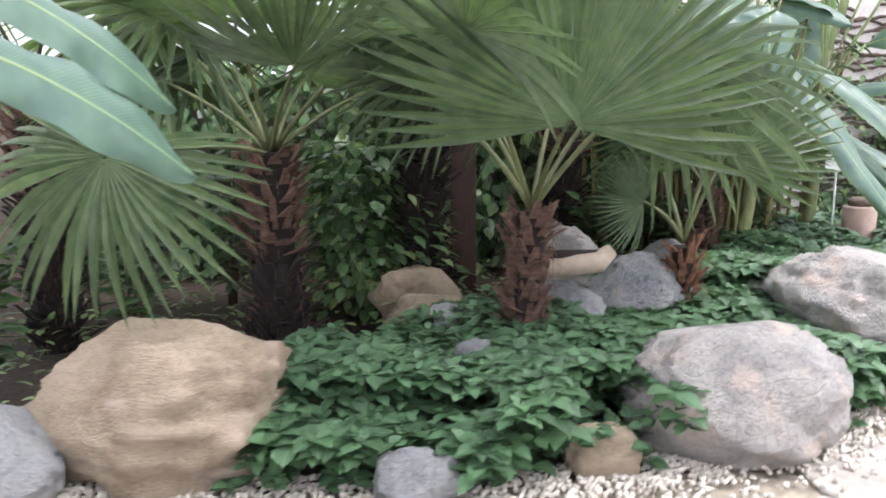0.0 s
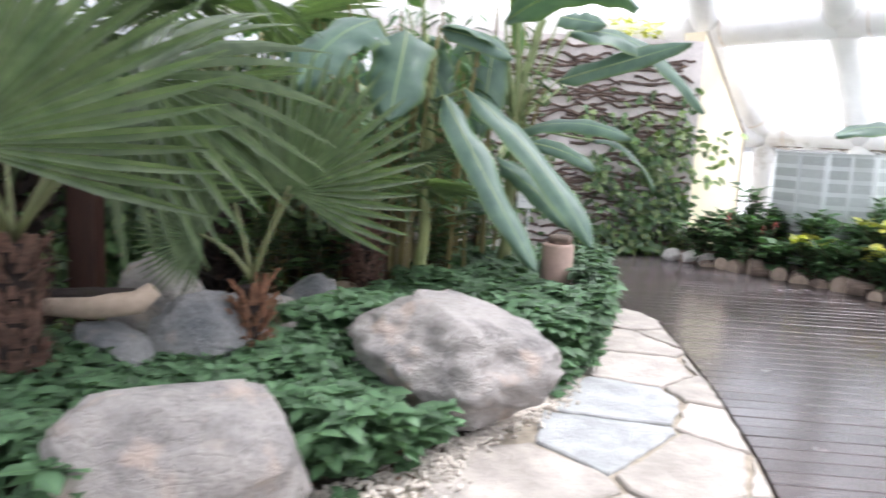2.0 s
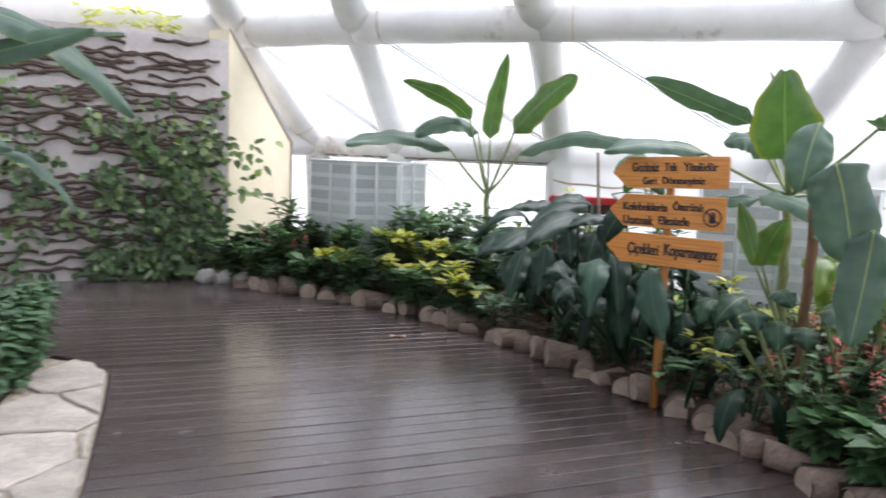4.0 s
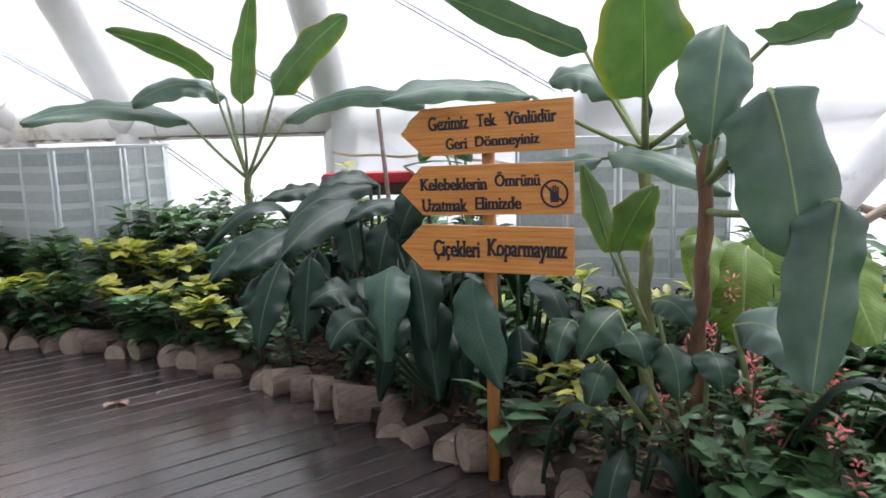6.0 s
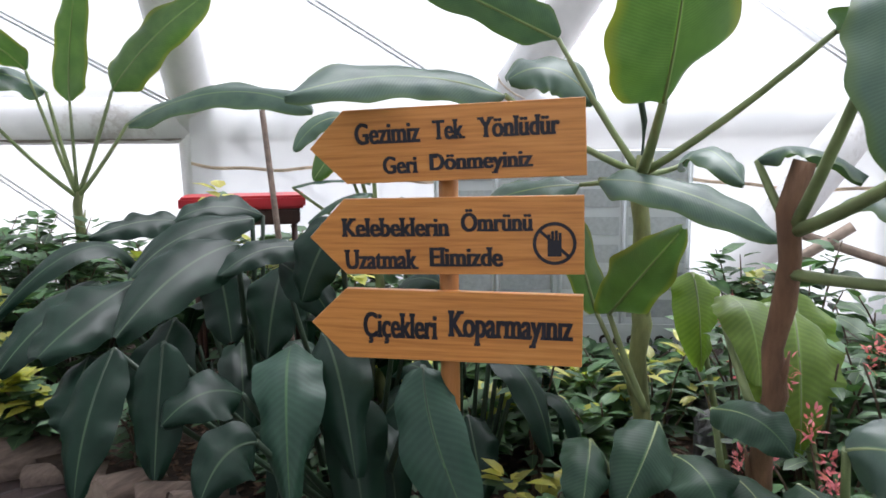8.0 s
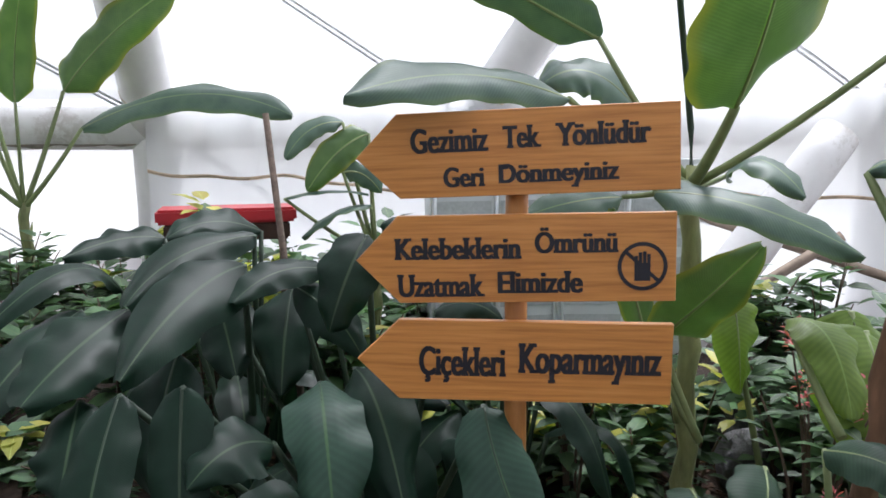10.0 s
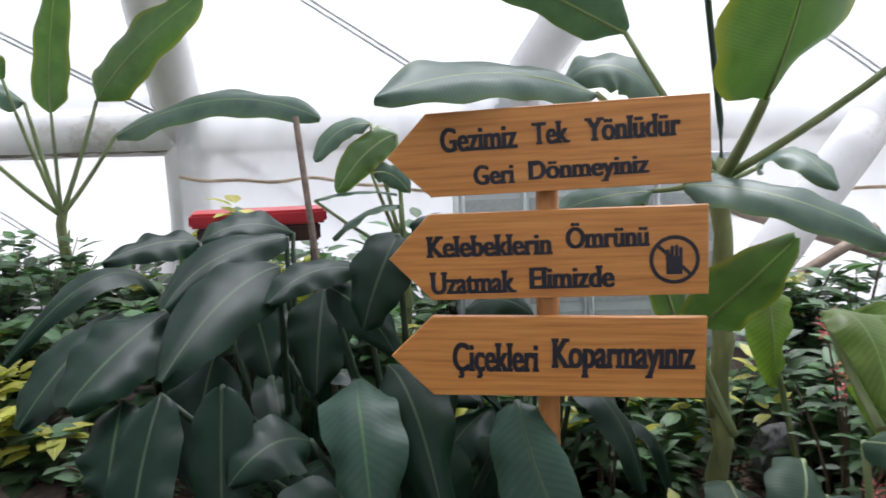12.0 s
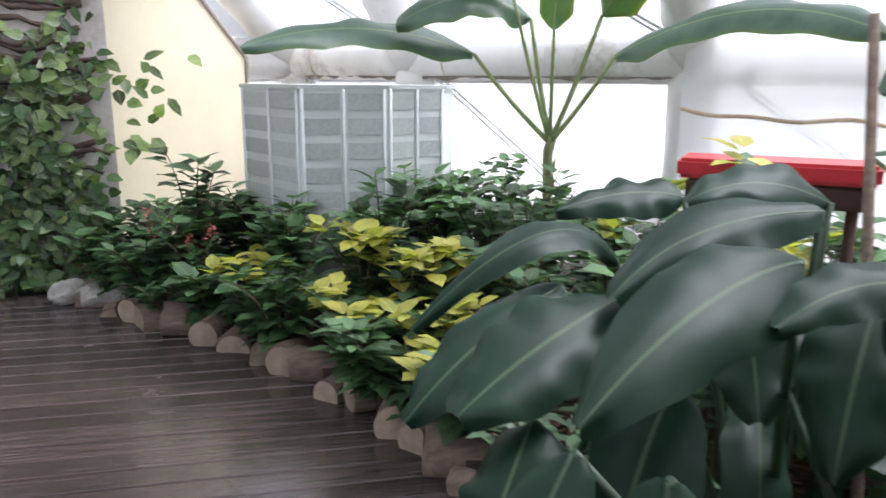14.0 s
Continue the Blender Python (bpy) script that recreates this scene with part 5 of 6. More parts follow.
banana_leaf(lb, CB, (2.93, 6.12, 2.24), (2.89, 6.06, 1.9), (2.82, 5.98, 1.48), 0.30, face=Vector((0, -1, 0.3)))
banana_leaf(lb, CB, (2.95, 5.86, 1.32), (3.24, 5.6, 1.13), (3.47, 5.32, 0.84), 0.20)
banana_leaf(lb, CA, (2.31, 5.62, 2.43), (2.2, 5.38, 2.59), (2.04, 5.15, 2.69), 0.34)
banana_leaf(lb, CB, (3.1, 6.11, 2.7), (3.08, 6.05, 2.97), (3.18, 5.93, 3.3), 0.30, M_BANANAY)
banana_leaf(lb, CB, (3.49, 6.26, 1.94), (3.93, 6.03, 2.09), (4.36, 5.75, 2.23), 0.17, face=Vector((0.1, -0.9, 0.4)))
banana_leaf(lb, CA, (2.45, 5.65, 2.20), (2.71, 5.54, 2.13), (2.93, 5.43, 2.00), 0.17, face=Vector((0.1, -0.9, 0.4)))
banana_leaf(lb, CA, (2.38, 5.86, 2.18), (2.46, 5.88, 1.93), (2.54, 5.85, 1.65), 0.26, face=Vector((0.1, -0.9, 0.4)))
banana_leaf(lb, CB, (2.72, 6.15, 2.11), (2.81, 6.16, 1.90), (2.85, 6.17, 1.76), 0.22, M_BANANAY, face=Vector((0.1, -0.9, 0.4)))
banana_leaf(lb, CB, (2.97, 6.23, 2.13), (3.02, 6.24, 1.92), (3.05, 6.25, 1.70), 0.22, face=Vector((0.1, -0.9, 0.4)))
banana_leaf(lb, CA, (2.23, 5.93, 2.41), (2.31, 5.90, 2.56), (2.42, 5.83, 2.86), 0.22, M_BANANAY, face=Vector((0.1, -0.9, 0.4)))
banana_leaf(lb, CB, (3.16, 6.20, 2.09), (3.10, 6.15, 2.50), (3.07, 6.08, 2.86), 0.12, M_BANANAY, face=Vector((0.1, -0.9, 0.4)))
banana_leaf(lb, CB, (3.49, 6.30, 2.44), (3.59, 6.18, 2.41), (3.78, 6.03, 2.36), 0.2, face=Vector((0.1, -0.9, 0.4)))
banana_leaf(lb, CB, (3.21, 5.92, 1.44), (3.48, 5.77, 1.37), (3.64, 5.62, 1.25), 0.13, face=Vector((0.1, -0.9, 0.4)))
banana_leaf(lb, CB, (2.99, 5.96, 1.27), (3.20, 5.81, 1.12), (3.46, 5.63, 0.82), 0.17, face=Vector((0.1, -0.9, 0.4)))
banana_leaf(lb, CA, (1.77, 4.99, 2.40), (1.62, 4.78, 2.32), (1.45, 4.54, 2.31), 0.2, face=Vector((0.1, -0.9, 0.4)))
banana_stem(lb, (3.15, 6.39, 1.55), (3.34, 6.28, 2.41), 0.045, 0.03, M_STALK)
back = thing("banana_plant", "dense dark banana clump behind the canes", "banana plant", "banana plants")
bk = random.Random(77)
for i in range(26):
    bx, by = bk.uniform(1.3, 3.0), bk.uniform(6.45, 7.2)
    bz = bk.uniform(0.9, 2.1)
    lean = bk.uniform(-0.5, 0.5)
    ln = bk.uniform(0.55, 0.95)
    up_ = 1 if i % 3 else -1
    banana_leaf(back, (bx, by + 0.1, max(0.2, bz - 0.7)), (bx, by, bz), (bx + lean * ln * 0.5, by - 0.12, bz + up_ * ln * 0.42), (bx + lean * ln, by - 0.3, bz + up_ * ln * 0.6), bk.uniform(0.2, 0.32), M_BANANA if i % 4 else M_BANANAY, 0.3, face=Vector((0.1, -0.9, 0.35)))
for bx, by in ((1.6, 6.7), (2.1, 6.75), (2.6, 6.8)):
    banana_stem(back, (bx, by, 0.04), (bx + 0.05, by, 1.7), 0.06, 0.04, M_DRYSTEM)
cbp = thing("banana_plant", "banana plant with two low blue-green leaves", "banana plant", "banana plants")
banana_stem(cbp, (-1.5, 1.55, 0.0), (-1.45, 1.6, 1.3), 0.06, 0.04, M_PSEUDO)
banana_leaf(cbp, (-1.45, 1.6, 1.25), (-1.01, 1.58, 1.58), (-0.83, 1.81, 1.47), (-0.63, 2.11, 1.23), 0.2, M_HANG, face=Vector((0.3, -0.8, 0.7)))
banana_leaf(cbp, (-1.45, 1.6, 1.3), (-1.06, 1.77, 1.74), (-0.9, 1.99, 1.64), (-0.74, 2.29, 1.42), 0.18, M_HANG, face=Vector((0.3, -0.8, 0.7)))


def cane_clump(cx, cy, n, spread, height, label, seed):
    rng = random.Random(seed)
    th = thing("cane_clump", label, "bamboo", "cane clumps", (cx, cy, 0.04))
    leaves = []
    for _ in range(n):
        a, r = rng.uniform(0, 6.28), spread * math.sqrt(rng.random())
        x, y = math.cos(a) * r, math.sin(a) * r
        h = height * rng.uniform(0.75, 1.1)
        lx, ly = x * 0.5 + rng.uniform(-0.12, 0.12), y * 0.5 + rng.uniform(-0.12, 0.12)
        bm = bmesh.new()
        rr = rng.uniform(0.011, 0.026)
        pts, rad = [], []
        for i in range(12):
            t = i / 11
            pts.append((x + lx * t * t, y + ly * t * t, h * t))
            rad.append(rr * (1.12 if i % 2 else 1.0) * (1 - 0.5 * t))
        tube(bm, pts, rad, 8)
        part("cane", bm, M_BAMBOO, th)
        for k in range(22):
            t = rng.uniform(0.45, 1.05)
            d = rand_dir(rng, 0.3)
            d.z -= 0.5
            leaves.append((Vector((x + lx * t * t, y + ly * t * t, h * t)), d, Vector((0, 0, 1)), rng.uniform(0.12, 0.26), rng.uniform(0.018, 0.04)))
    leaf_cloud("foliage", leaves, M_SHRUB, th)


cane_clump(2.2, 6.15, 26, 0.5, 2.3, "clump of olive brown canes with narrow leaves", 61)
cane_clump(2.85, 6.6, 14, 0.4, 2.3, "clump of olive canes behind the banana plant", 62)
cane_clump(1.45, 6.25, 9, 0.4, 2.2, "thin brown canes before the creeper wall", 63)

br = random.Random(64)
for x, y, h in ((1.7, 6.85, 1.7), (2.25, 7.1, 1.7), (2.75, 7.4, 1.6), (1.65, 5.85, 0.8), (2.55, 6.0, 0.9), (2.05, 6.55, 1.3), (3.0, 7.0, 1.0), (-2.2, 3.4, 0.8), (-1.75, 4.1, 0.9), (-2.7, 3.1, 0.8), (-2.4, 5.0, 1.2), (-1.5, 5.2, 1.1), (1.3, 5.6, 0.9), (1.2, 6.95, 2.4), (1.75, 7.15, 2.5), (2.2, 7.2, 2.3), (0.7, 6.7, 2.4), (1.5, 6.4, 2.2)):
    shrub("tall_shrub", (x, y, 0.05), h, 0.36, 240, 0.15, 0.085, M_IVY, "dark leafy shrub in the shaded bed", "back shrubs", br, stems=9)

# ---- banana plants of the bed by the dome ----
t_ = thing("banana_plant", "slender young banana plant with six spreading leaves", "banana plant", "banana plants")
banana_stem(t_, (8.76, 7.66, 0.05), (8.75, 7.63, 1.18), 0.045, 0.03, M_PSEUDO)
CT = (8.75, 7.63, 1.14)
banana_leaf(t_, CT, (8.87, 7.21, 1.63), (9.04, 6.50, 1.82), (9.18, 5.88, 1.69), 0.27, face=Vector((-0.5, -0.4, 0.78)), split=0.0)
banana_leaf(t_, CT, (8.31, 7.79, 1.65), (7.65, 7.85, 1.77), (6.98, 7.72, 1.65), 0.27, face=Vector((-0.3, -0.55, 0.8)), split=0.0)
banana_leaf(t_, CT, (8.64, 7.71, 1.85), (8.23, 7.70, 1.95), (7.79, 7.69, 1.78), 0.3, face=Vector((-0.4, -0.5, 0.75)))
banana_leaf(t_, CT, (8.49, 7.67, 1.98), (8.20, 7.70, 2.18), (7.69, 7.81, 2.34), 0.2, M_BANANAY, face=Vector((-0.6, -0.6, -0.5)))
banana_leaf(t_, CT, (8.71, 7.57, 1.79), (8.72, 7.53, 2.17), (8.69, 7.31, 2.70), 0.2, M_BANANAY, face=Vector((-0.75, -0.6, 0.35)))
banana_leaf(t_, CT, (8.92, 7.41, 1.86), (9.05, 7.13, 2.19), (9.23, 6.77, 2.48), 0.3, M_BANANAY, face=Vector((-0.75, -0.6, 0.35)))
b2 = thing("banana_plant", "banana plant with broad upright green leaves behind the signpost", "banana plant", "banana plants")
banana_stem(b2, (8.22, 3.58, 0.05), (8.2, 3.6, 1.46), 0.036, 0.03, M_PSEUDO)
C2 = (8.2, 3.6, 1.4)
banana_leaf(b2, C2, (7.90, 3.46, 1.63), (7.72, 3.38, 1.84), (7.58, 3.32, 2.12), 0.38, M_BANANAY, 0, "oval", face=Vector((-0.75, -0.6, 0.35)))
banana_leaf(b2, C2, (8.17, 3.90, 1.87), (7.92, 4.10, 1.99), (7.58, 4.34, 2.14), 0.17, face=Vector((-0.6, -0.4, -0.6)))
banana_leaf(b2, C2, (8.30, 3.80, 1.65), (8.22, 3.94, 1.77), (8.10, 4.06, 1.73), 0.22, face=Vector((-0.5, -0.4, 0.78)))
banana_leaf(b2, C2, (8.00, 3.68, 1.39), (7.98, 3.41, 1.36), (7.99, 3.12, 1.23), 0.17, face=Vector((-0.5, -0.4, 0.78)))
banana_leaf(b2, (8.09, 3.53, 0.6), (8.07, 3.66, 0.93), (7.90, 3.52, 1.09), (7.81, 3.37, 1.27), 0.19, M_BANANAY, 0, "oval", face=Vector((-0.72, -0.48, 0.5)))
banana_leaf(b2, (8.09, 3.53, 0.6), (8.06, 3.70, 0.93), (8.02, 3.75, 1.14), (7.96, 3.79, 1.34), 0.13, M_BANANAY, 0, "oval", face=Vector((-0.72, -0.48, 0.5)))
banana_leaf(b2, C2, (8.09, 3.03, 1.82), (7.92, 2.85, 1.82), (7.75, 2.65, 1.88), 0.2, face=Vector((-0.6, -0.4, -0.6)))
banana_leaf(b2, C2, (8.17, 3.81, 1.36), (8.04, 3.94, 1.35), (7.94, 4.08, 1.30), 0.13, face=Vector((-0.5, -0.4, 0.78)))
banana_leaf(b2, C2, (8.42, 3.52, 1.42), (8.33, 3.41, 1.48), (8.22, 3.27, 1.37), 0.17, split=0.25, face=Vector((-0.5, -0.4, 0.78)))
banana_leaf(b2, C2, (7.62, 3.84, 1.65), (7.34, 4.00, 1.695), (7.02, 4.13, 1.635), 0.15, split=0.0, face=Vector((-0.62, -0.36, 0.68)))
bm = bmesh.new()
tube(bm, [C2, (8.29, 3.62, 1.58), (8.08, 3.64, 1.95), (7.95, 3.65, 2.17)], [0.014, 0.011, 0.01, 0.006], 8)
part("rolled_leaf", bm, M_STALKD, b2, "dark green rolled young leaf")
b3 = thing("banana_plant", "banana plant with a brown cut stem and hanging leaves", "banana plant", "banana plants")
banana_stem(b3, (7.74, 3.15, 0.05), (7.58, 3.06, 1.47), 0.032, 0.027, M_DRYSTEM)
C3 = (7.6, 3.07, 1.3)
banana_leaf(b3, C3, (7.22, 2.88, 1.80), (7.12, 2.86, 1.65), (7.06, 2.85, 1.46), 0.23, None, 0, "oval", face=Vector((-0.75, -0.6, 0.35)))
banana_leaf(b3, C3, (7.55, 2.98, 1.36), (7.48, 2.86, 1.4), (7.38, 2.74, 1.3), 0.18)
banana_leaf(b3, C3, (7.64, 3.16, 1.47), (7.67, 3.06, 1.5), (7.72, 2.92, 1.43), 0.18)
banana_leaf(b3, (7.77, 3.16, 0.8), (7.99, 3.3, 1.04), (7.91, 3.2, 1.02), (7.78, 3.14, 0.85), 0.17, M_BROAD, 0, "oval")
banana_leaf(b3, C3, (7.08, 2.70, 1.60), (7.13, 2.66, 1.4), (7.18, 2.62, 1.12), 0.28, M_HANG, 0.2, face=Vector((-0.75, -0.6, 0.2)))
banana_leaf(b3, (7.6, 3.07, 1.2), (7.17, 2.54, 1.30), (7.17, 2.56, 1.04), (7.13, 2.57, 0.76), 0.22, M_HANG, 0.2, face=Vector((-0.75, -0.6, 0.2)))
b4 = thing("banana_plant", "low young banana plant with short dark and bright green leaves", "banana plant", "banana plants")
banana_stem(b4, (8.66, 5.04, 0.05), (8.64, 5.03, 1.05), 0.03, 0.02, M_PSEUDO)
C4 = (8.64, 5.03, 1.02)
FV = Vector((-0.75, -0.6, 0.35))
banana_leaf(b4, C4, (8.56, 5.14, 1.63), (8.46, 5.24, 1.6), (8.36, 5.31, 1.47), 0.11, split=0.2, face=Vector((-0.6, -0.4, 0.8)))
banana_leaf(b4, C4, (8.63, 5.05, 1.58), (8.5, 5.13, 1.5), (8.4, 5.23, 1.33), 0.15, M_BANANAY, 0, face=FV)
banana_leaf(b4, C4, (8.52, 5.12, 1.41), (8.58, 5.05, 1.4), (8.64, 4.99, 1.31), 0.1, split=0.0, face=FV)
banana_leaf(b4, C4, (8.33, 5.3, 1.3), (8.46, 5.17, 1.33), (8.59, 5.03, 1.31), 0.08, split=0.0)
banana_leaf(b4, C4, (8.59, 5.02, 1.26), (8.47, 5.12, 1.24), (8.35, 5.23, 1.13), 0.12, split=0.0)
banana_leaf(b4, C4, (8.68, 4.95, 1.2), (8.6, 4.9, 1.16), (8.5, 4.88, 1.04), 0.14, M_DROOP, 0.0)
ll = thing("broadleaf_plant", "bright green plant with large crinkled round leaves", "plant", "broad leaved plants")
banana_leaf(ll, (7.95, 2.9, 0.08), (8.12, 3.1, 1.0), (8.0, 3.06, 0.86), (7.95, 3.04, 0.6), 0.36, M_BROAD, 0, "oval", face=FV)
banana_leaf(ll, (7.95, 2.9, 0.08), (7.8, 2.7, 1.09), (7.7, 2.62, 1.0), (7.6, 2.5, 0.8), 0.32, M_BROAD, 0, "oval")
banana_leaf(ll, (7.95, 2.9, 0.08), (7.51, 2.92, 0.82), (7.45, 2.77, 0.84), (7.33, 2.64, 0.75), 0.24, M_HANG, 0, "oval", face=Vector((-0.55, -0.45, 0.7)))

banana_leaf(ll, (8.3, 3.0, 0.08), (8.38, 3.12, 1.0), (8.32, 3.08, 0.82), (8.3, 3.05, 0.55), 0.36, M_BROAD, 0, "oval", face=FV)
banana_leaf(ll, (8.6, 3.3, 0.08), (8.6, 3.5, 1.0), (8.56, 3.46, 0.86), (8.55, 3.44, 0.62), 0.2, M_BROAD, 0, "oval", face=FV)
for i, (x, y, w) in enumerate(((9.0, 3.42, 0.34), (9.2, 3.15, 0.4), (9.35, 3.5, 0.36), (9.1, 2.8, 0.36))):
    boulder("boulder", (x, y, 0.06), (w, w * 0.8, w * 0.95), M_ROCKB, "grey rubble stone at the back of the bed", 60 + i)

bl = thing("broadleaf_plant", "low plant with broad dull dark green leaves among red flowers", "plant", "broad leaved plants")
banana_leaf(bl, (7.7, 3.1, 0.08), (7.43, 3.33, 0.83), (7.28, 3.32, 0.80), (7.19, 3.35, 0.69), 0.15, M_DULL, 0, "oval", face=Vector((-0.65, -0.45, 0.6)))
banana_leaf(bl, (7.7, 3.1, 0.08), (7.42, 3.28, 0.76), (7.32, 3.19, 0.76), (7.28, 3.14, 0.68), 0.15, M_DULL, 0, "oval", face=Vector((-0.65, -0.45, 0.6)))
banana_leaf(bl, (7.7, 3.1, 0.08), (7.46, 3.15, 0.72), (7.34, 3.06, 0.70), (7.29, 3.02, 0.59), 0.17, M_DULL, 0, "oval", face=Vector((-0.65, -0.45, 0.6)))
banana_leaf(bl, (7.7, 3.1, 0.08), (7.35, 3.33, 0.64), (7.22, 3.29, 0.64), (7.15, 3.29, 0.55), 0.14, M_DULL, 0, "oval", face=Vector((-0.65, -0.45, 0.6)))
banana_leaf(bl, (7.7, 3.1, 0.08), (7.34, 3.47, 0.79), (7.21, 3.43, 0.78), (7.14, 3.42, 0.68), 0.13, M_DULL, 0, "oval", face=Vector((-0.65, -0.45, 0.6)))
banana_leaf(bl, (7.7, 3.1, 0.08), (7.49, 3.21, 0.87), (7.41, 3.10, 0.89), (7.38, 3.02, 0.83), 0.13, M_DULL, 0, "oval", face=Vector((-0.65, -0.45, 0.6)))
banana_leaf(bl, (7.7, 3.1, 0.08), (7.51, 3.01, 0.71), (7.39, 2.93, 0.71), (7.34, 2.89, 0.63), 0.14, M_DULL, 0, "oval", face=Vector((-0.65, -0.45, 0.6)))

# ---- large drooping dark leaves beside the sign ----
def drooping_plant(at, n, seed, label, reach=0.4, tall=1.05, wd=0.2, sector=(0, 360)):
    rng = random.Random(seed)
    th = thing("drooping_plant", label, "plant", "broad leaved plants", (0, 0, 0))
    base = Vector(at)
    for i in range(n):
        a = radians(sector[0] + (sector[1] - sector[0]) * (i + rng.random()) / n)
        o = Vector((math.cos(a), math.sin(a), 0))
        h = tall * rng.uniform(0.55, 1.05)
        a0 = base + o * rng.uniform(0.1, reach * 0.7) + Vector((0, 0, h))
        ln = rng.uniform(0.35, 0.58)
        mid = a0 + o * ln * 0.42 + Vector((0, 0, -0.02 + rng.uniform(-0.1, 0.05)))
        tip = a0 + o * ln * rng.uniform(0.5, 0.8) + Vector((0, 0, -ln * rng.uniform(0.45, 0.8)))
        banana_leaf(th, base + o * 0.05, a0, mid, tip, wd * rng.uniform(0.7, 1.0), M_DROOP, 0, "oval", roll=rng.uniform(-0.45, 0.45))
    return th


drooping_plant((7.5, 3.3, 0.05), 6, 71, "low plant with broad dark matt leaves under red flowers", 0.22, 0.4, 0.15)


sp_ = drooping_plant((7.75, 4.55, 0.06), 8, 71, "lush plant with large dark glossy drooping leaves", 0.36, 0.75, 0.18)
BS = (7.72, 4.45, 0.1)
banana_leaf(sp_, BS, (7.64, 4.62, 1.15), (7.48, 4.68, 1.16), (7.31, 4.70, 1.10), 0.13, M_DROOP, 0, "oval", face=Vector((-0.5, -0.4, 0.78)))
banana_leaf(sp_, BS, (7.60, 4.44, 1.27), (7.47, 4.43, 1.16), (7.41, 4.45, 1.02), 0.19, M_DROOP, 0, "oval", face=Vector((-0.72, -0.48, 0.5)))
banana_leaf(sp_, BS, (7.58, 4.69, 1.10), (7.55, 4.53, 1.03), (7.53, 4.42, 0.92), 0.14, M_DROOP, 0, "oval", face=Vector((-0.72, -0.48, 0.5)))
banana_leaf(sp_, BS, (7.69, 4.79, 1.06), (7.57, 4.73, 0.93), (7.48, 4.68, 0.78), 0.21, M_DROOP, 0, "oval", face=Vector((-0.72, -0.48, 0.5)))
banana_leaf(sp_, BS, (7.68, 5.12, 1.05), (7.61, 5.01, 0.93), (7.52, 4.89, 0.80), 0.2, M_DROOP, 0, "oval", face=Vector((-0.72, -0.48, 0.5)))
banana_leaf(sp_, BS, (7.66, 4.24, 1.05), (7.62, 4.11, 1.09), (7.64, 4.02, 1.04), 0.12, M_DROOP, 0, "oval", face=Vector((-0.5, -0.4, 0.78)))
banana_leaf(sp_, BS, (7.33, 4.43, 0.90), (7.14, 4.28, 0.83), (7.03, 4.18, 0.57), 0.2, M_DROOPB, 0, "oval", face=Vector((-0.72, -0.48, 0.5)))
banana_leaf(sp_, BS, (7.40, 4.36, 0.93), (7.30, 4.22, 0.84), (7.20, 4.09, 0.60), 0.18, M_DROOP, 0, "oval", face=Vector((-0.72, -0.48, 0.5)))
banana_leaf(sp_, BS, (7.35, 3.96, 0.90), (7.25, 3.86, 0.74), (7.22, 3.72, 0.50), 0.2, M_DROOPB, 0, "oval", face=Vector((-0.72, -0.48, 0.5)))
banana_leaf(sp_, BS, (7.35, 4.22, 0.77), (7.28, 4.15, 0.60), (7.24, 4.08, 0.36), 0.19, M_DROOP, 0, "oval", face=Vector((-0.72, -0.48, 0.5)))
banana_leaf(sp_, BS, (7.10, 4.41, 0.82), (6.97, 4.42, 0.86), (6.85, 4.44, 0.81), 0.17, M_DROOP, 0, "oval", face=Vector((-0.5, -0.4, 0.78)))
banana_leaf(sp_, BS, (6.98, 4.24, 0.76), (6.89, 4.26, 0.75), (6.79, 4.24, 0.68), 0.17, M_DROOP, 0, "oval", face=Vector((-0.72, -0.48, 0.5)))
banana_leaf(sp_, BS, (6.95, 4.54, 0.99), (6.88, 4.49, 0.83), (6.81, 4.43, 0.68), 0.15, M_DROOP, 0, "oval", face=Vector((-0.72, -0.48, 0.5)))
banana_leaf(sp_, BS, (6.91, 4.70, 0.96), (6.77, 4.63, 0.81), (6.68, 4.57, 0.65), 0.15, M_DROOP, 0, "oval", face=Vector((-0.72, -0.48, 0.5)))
sq_ = drooping_plant((7.95, 5.3, 0.06), 9, 72, "spreading plant with broad grey-green drooping leaves", 0.36, 0.8, 0.18)
BQ = (7.85, 5.1, 0.1)
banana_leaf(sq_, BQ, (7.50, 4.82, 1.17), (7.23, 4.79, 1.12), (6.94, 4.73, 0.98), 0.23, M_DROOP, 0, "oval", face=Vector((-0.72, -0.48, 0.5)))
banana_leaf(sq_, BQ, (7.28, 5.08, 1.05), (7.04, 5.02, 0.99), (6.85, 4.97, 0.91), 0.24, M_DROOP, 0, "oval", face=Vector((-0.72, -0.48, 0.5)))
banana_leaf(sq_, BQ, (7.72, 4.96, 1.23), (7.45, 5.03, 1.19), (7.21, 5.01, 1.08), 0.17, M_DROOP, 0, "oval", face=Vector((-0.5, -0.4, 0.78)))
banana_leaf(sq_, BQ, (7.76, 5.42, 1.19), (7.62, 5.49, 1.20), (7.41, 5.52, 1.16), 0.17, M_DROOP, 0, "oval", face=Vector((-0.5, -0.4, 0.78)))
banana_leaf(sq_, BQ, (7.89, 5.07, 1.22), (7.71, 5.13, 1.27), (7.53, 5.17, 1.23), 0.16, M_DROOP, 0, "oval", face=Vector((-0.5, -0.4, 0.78)))
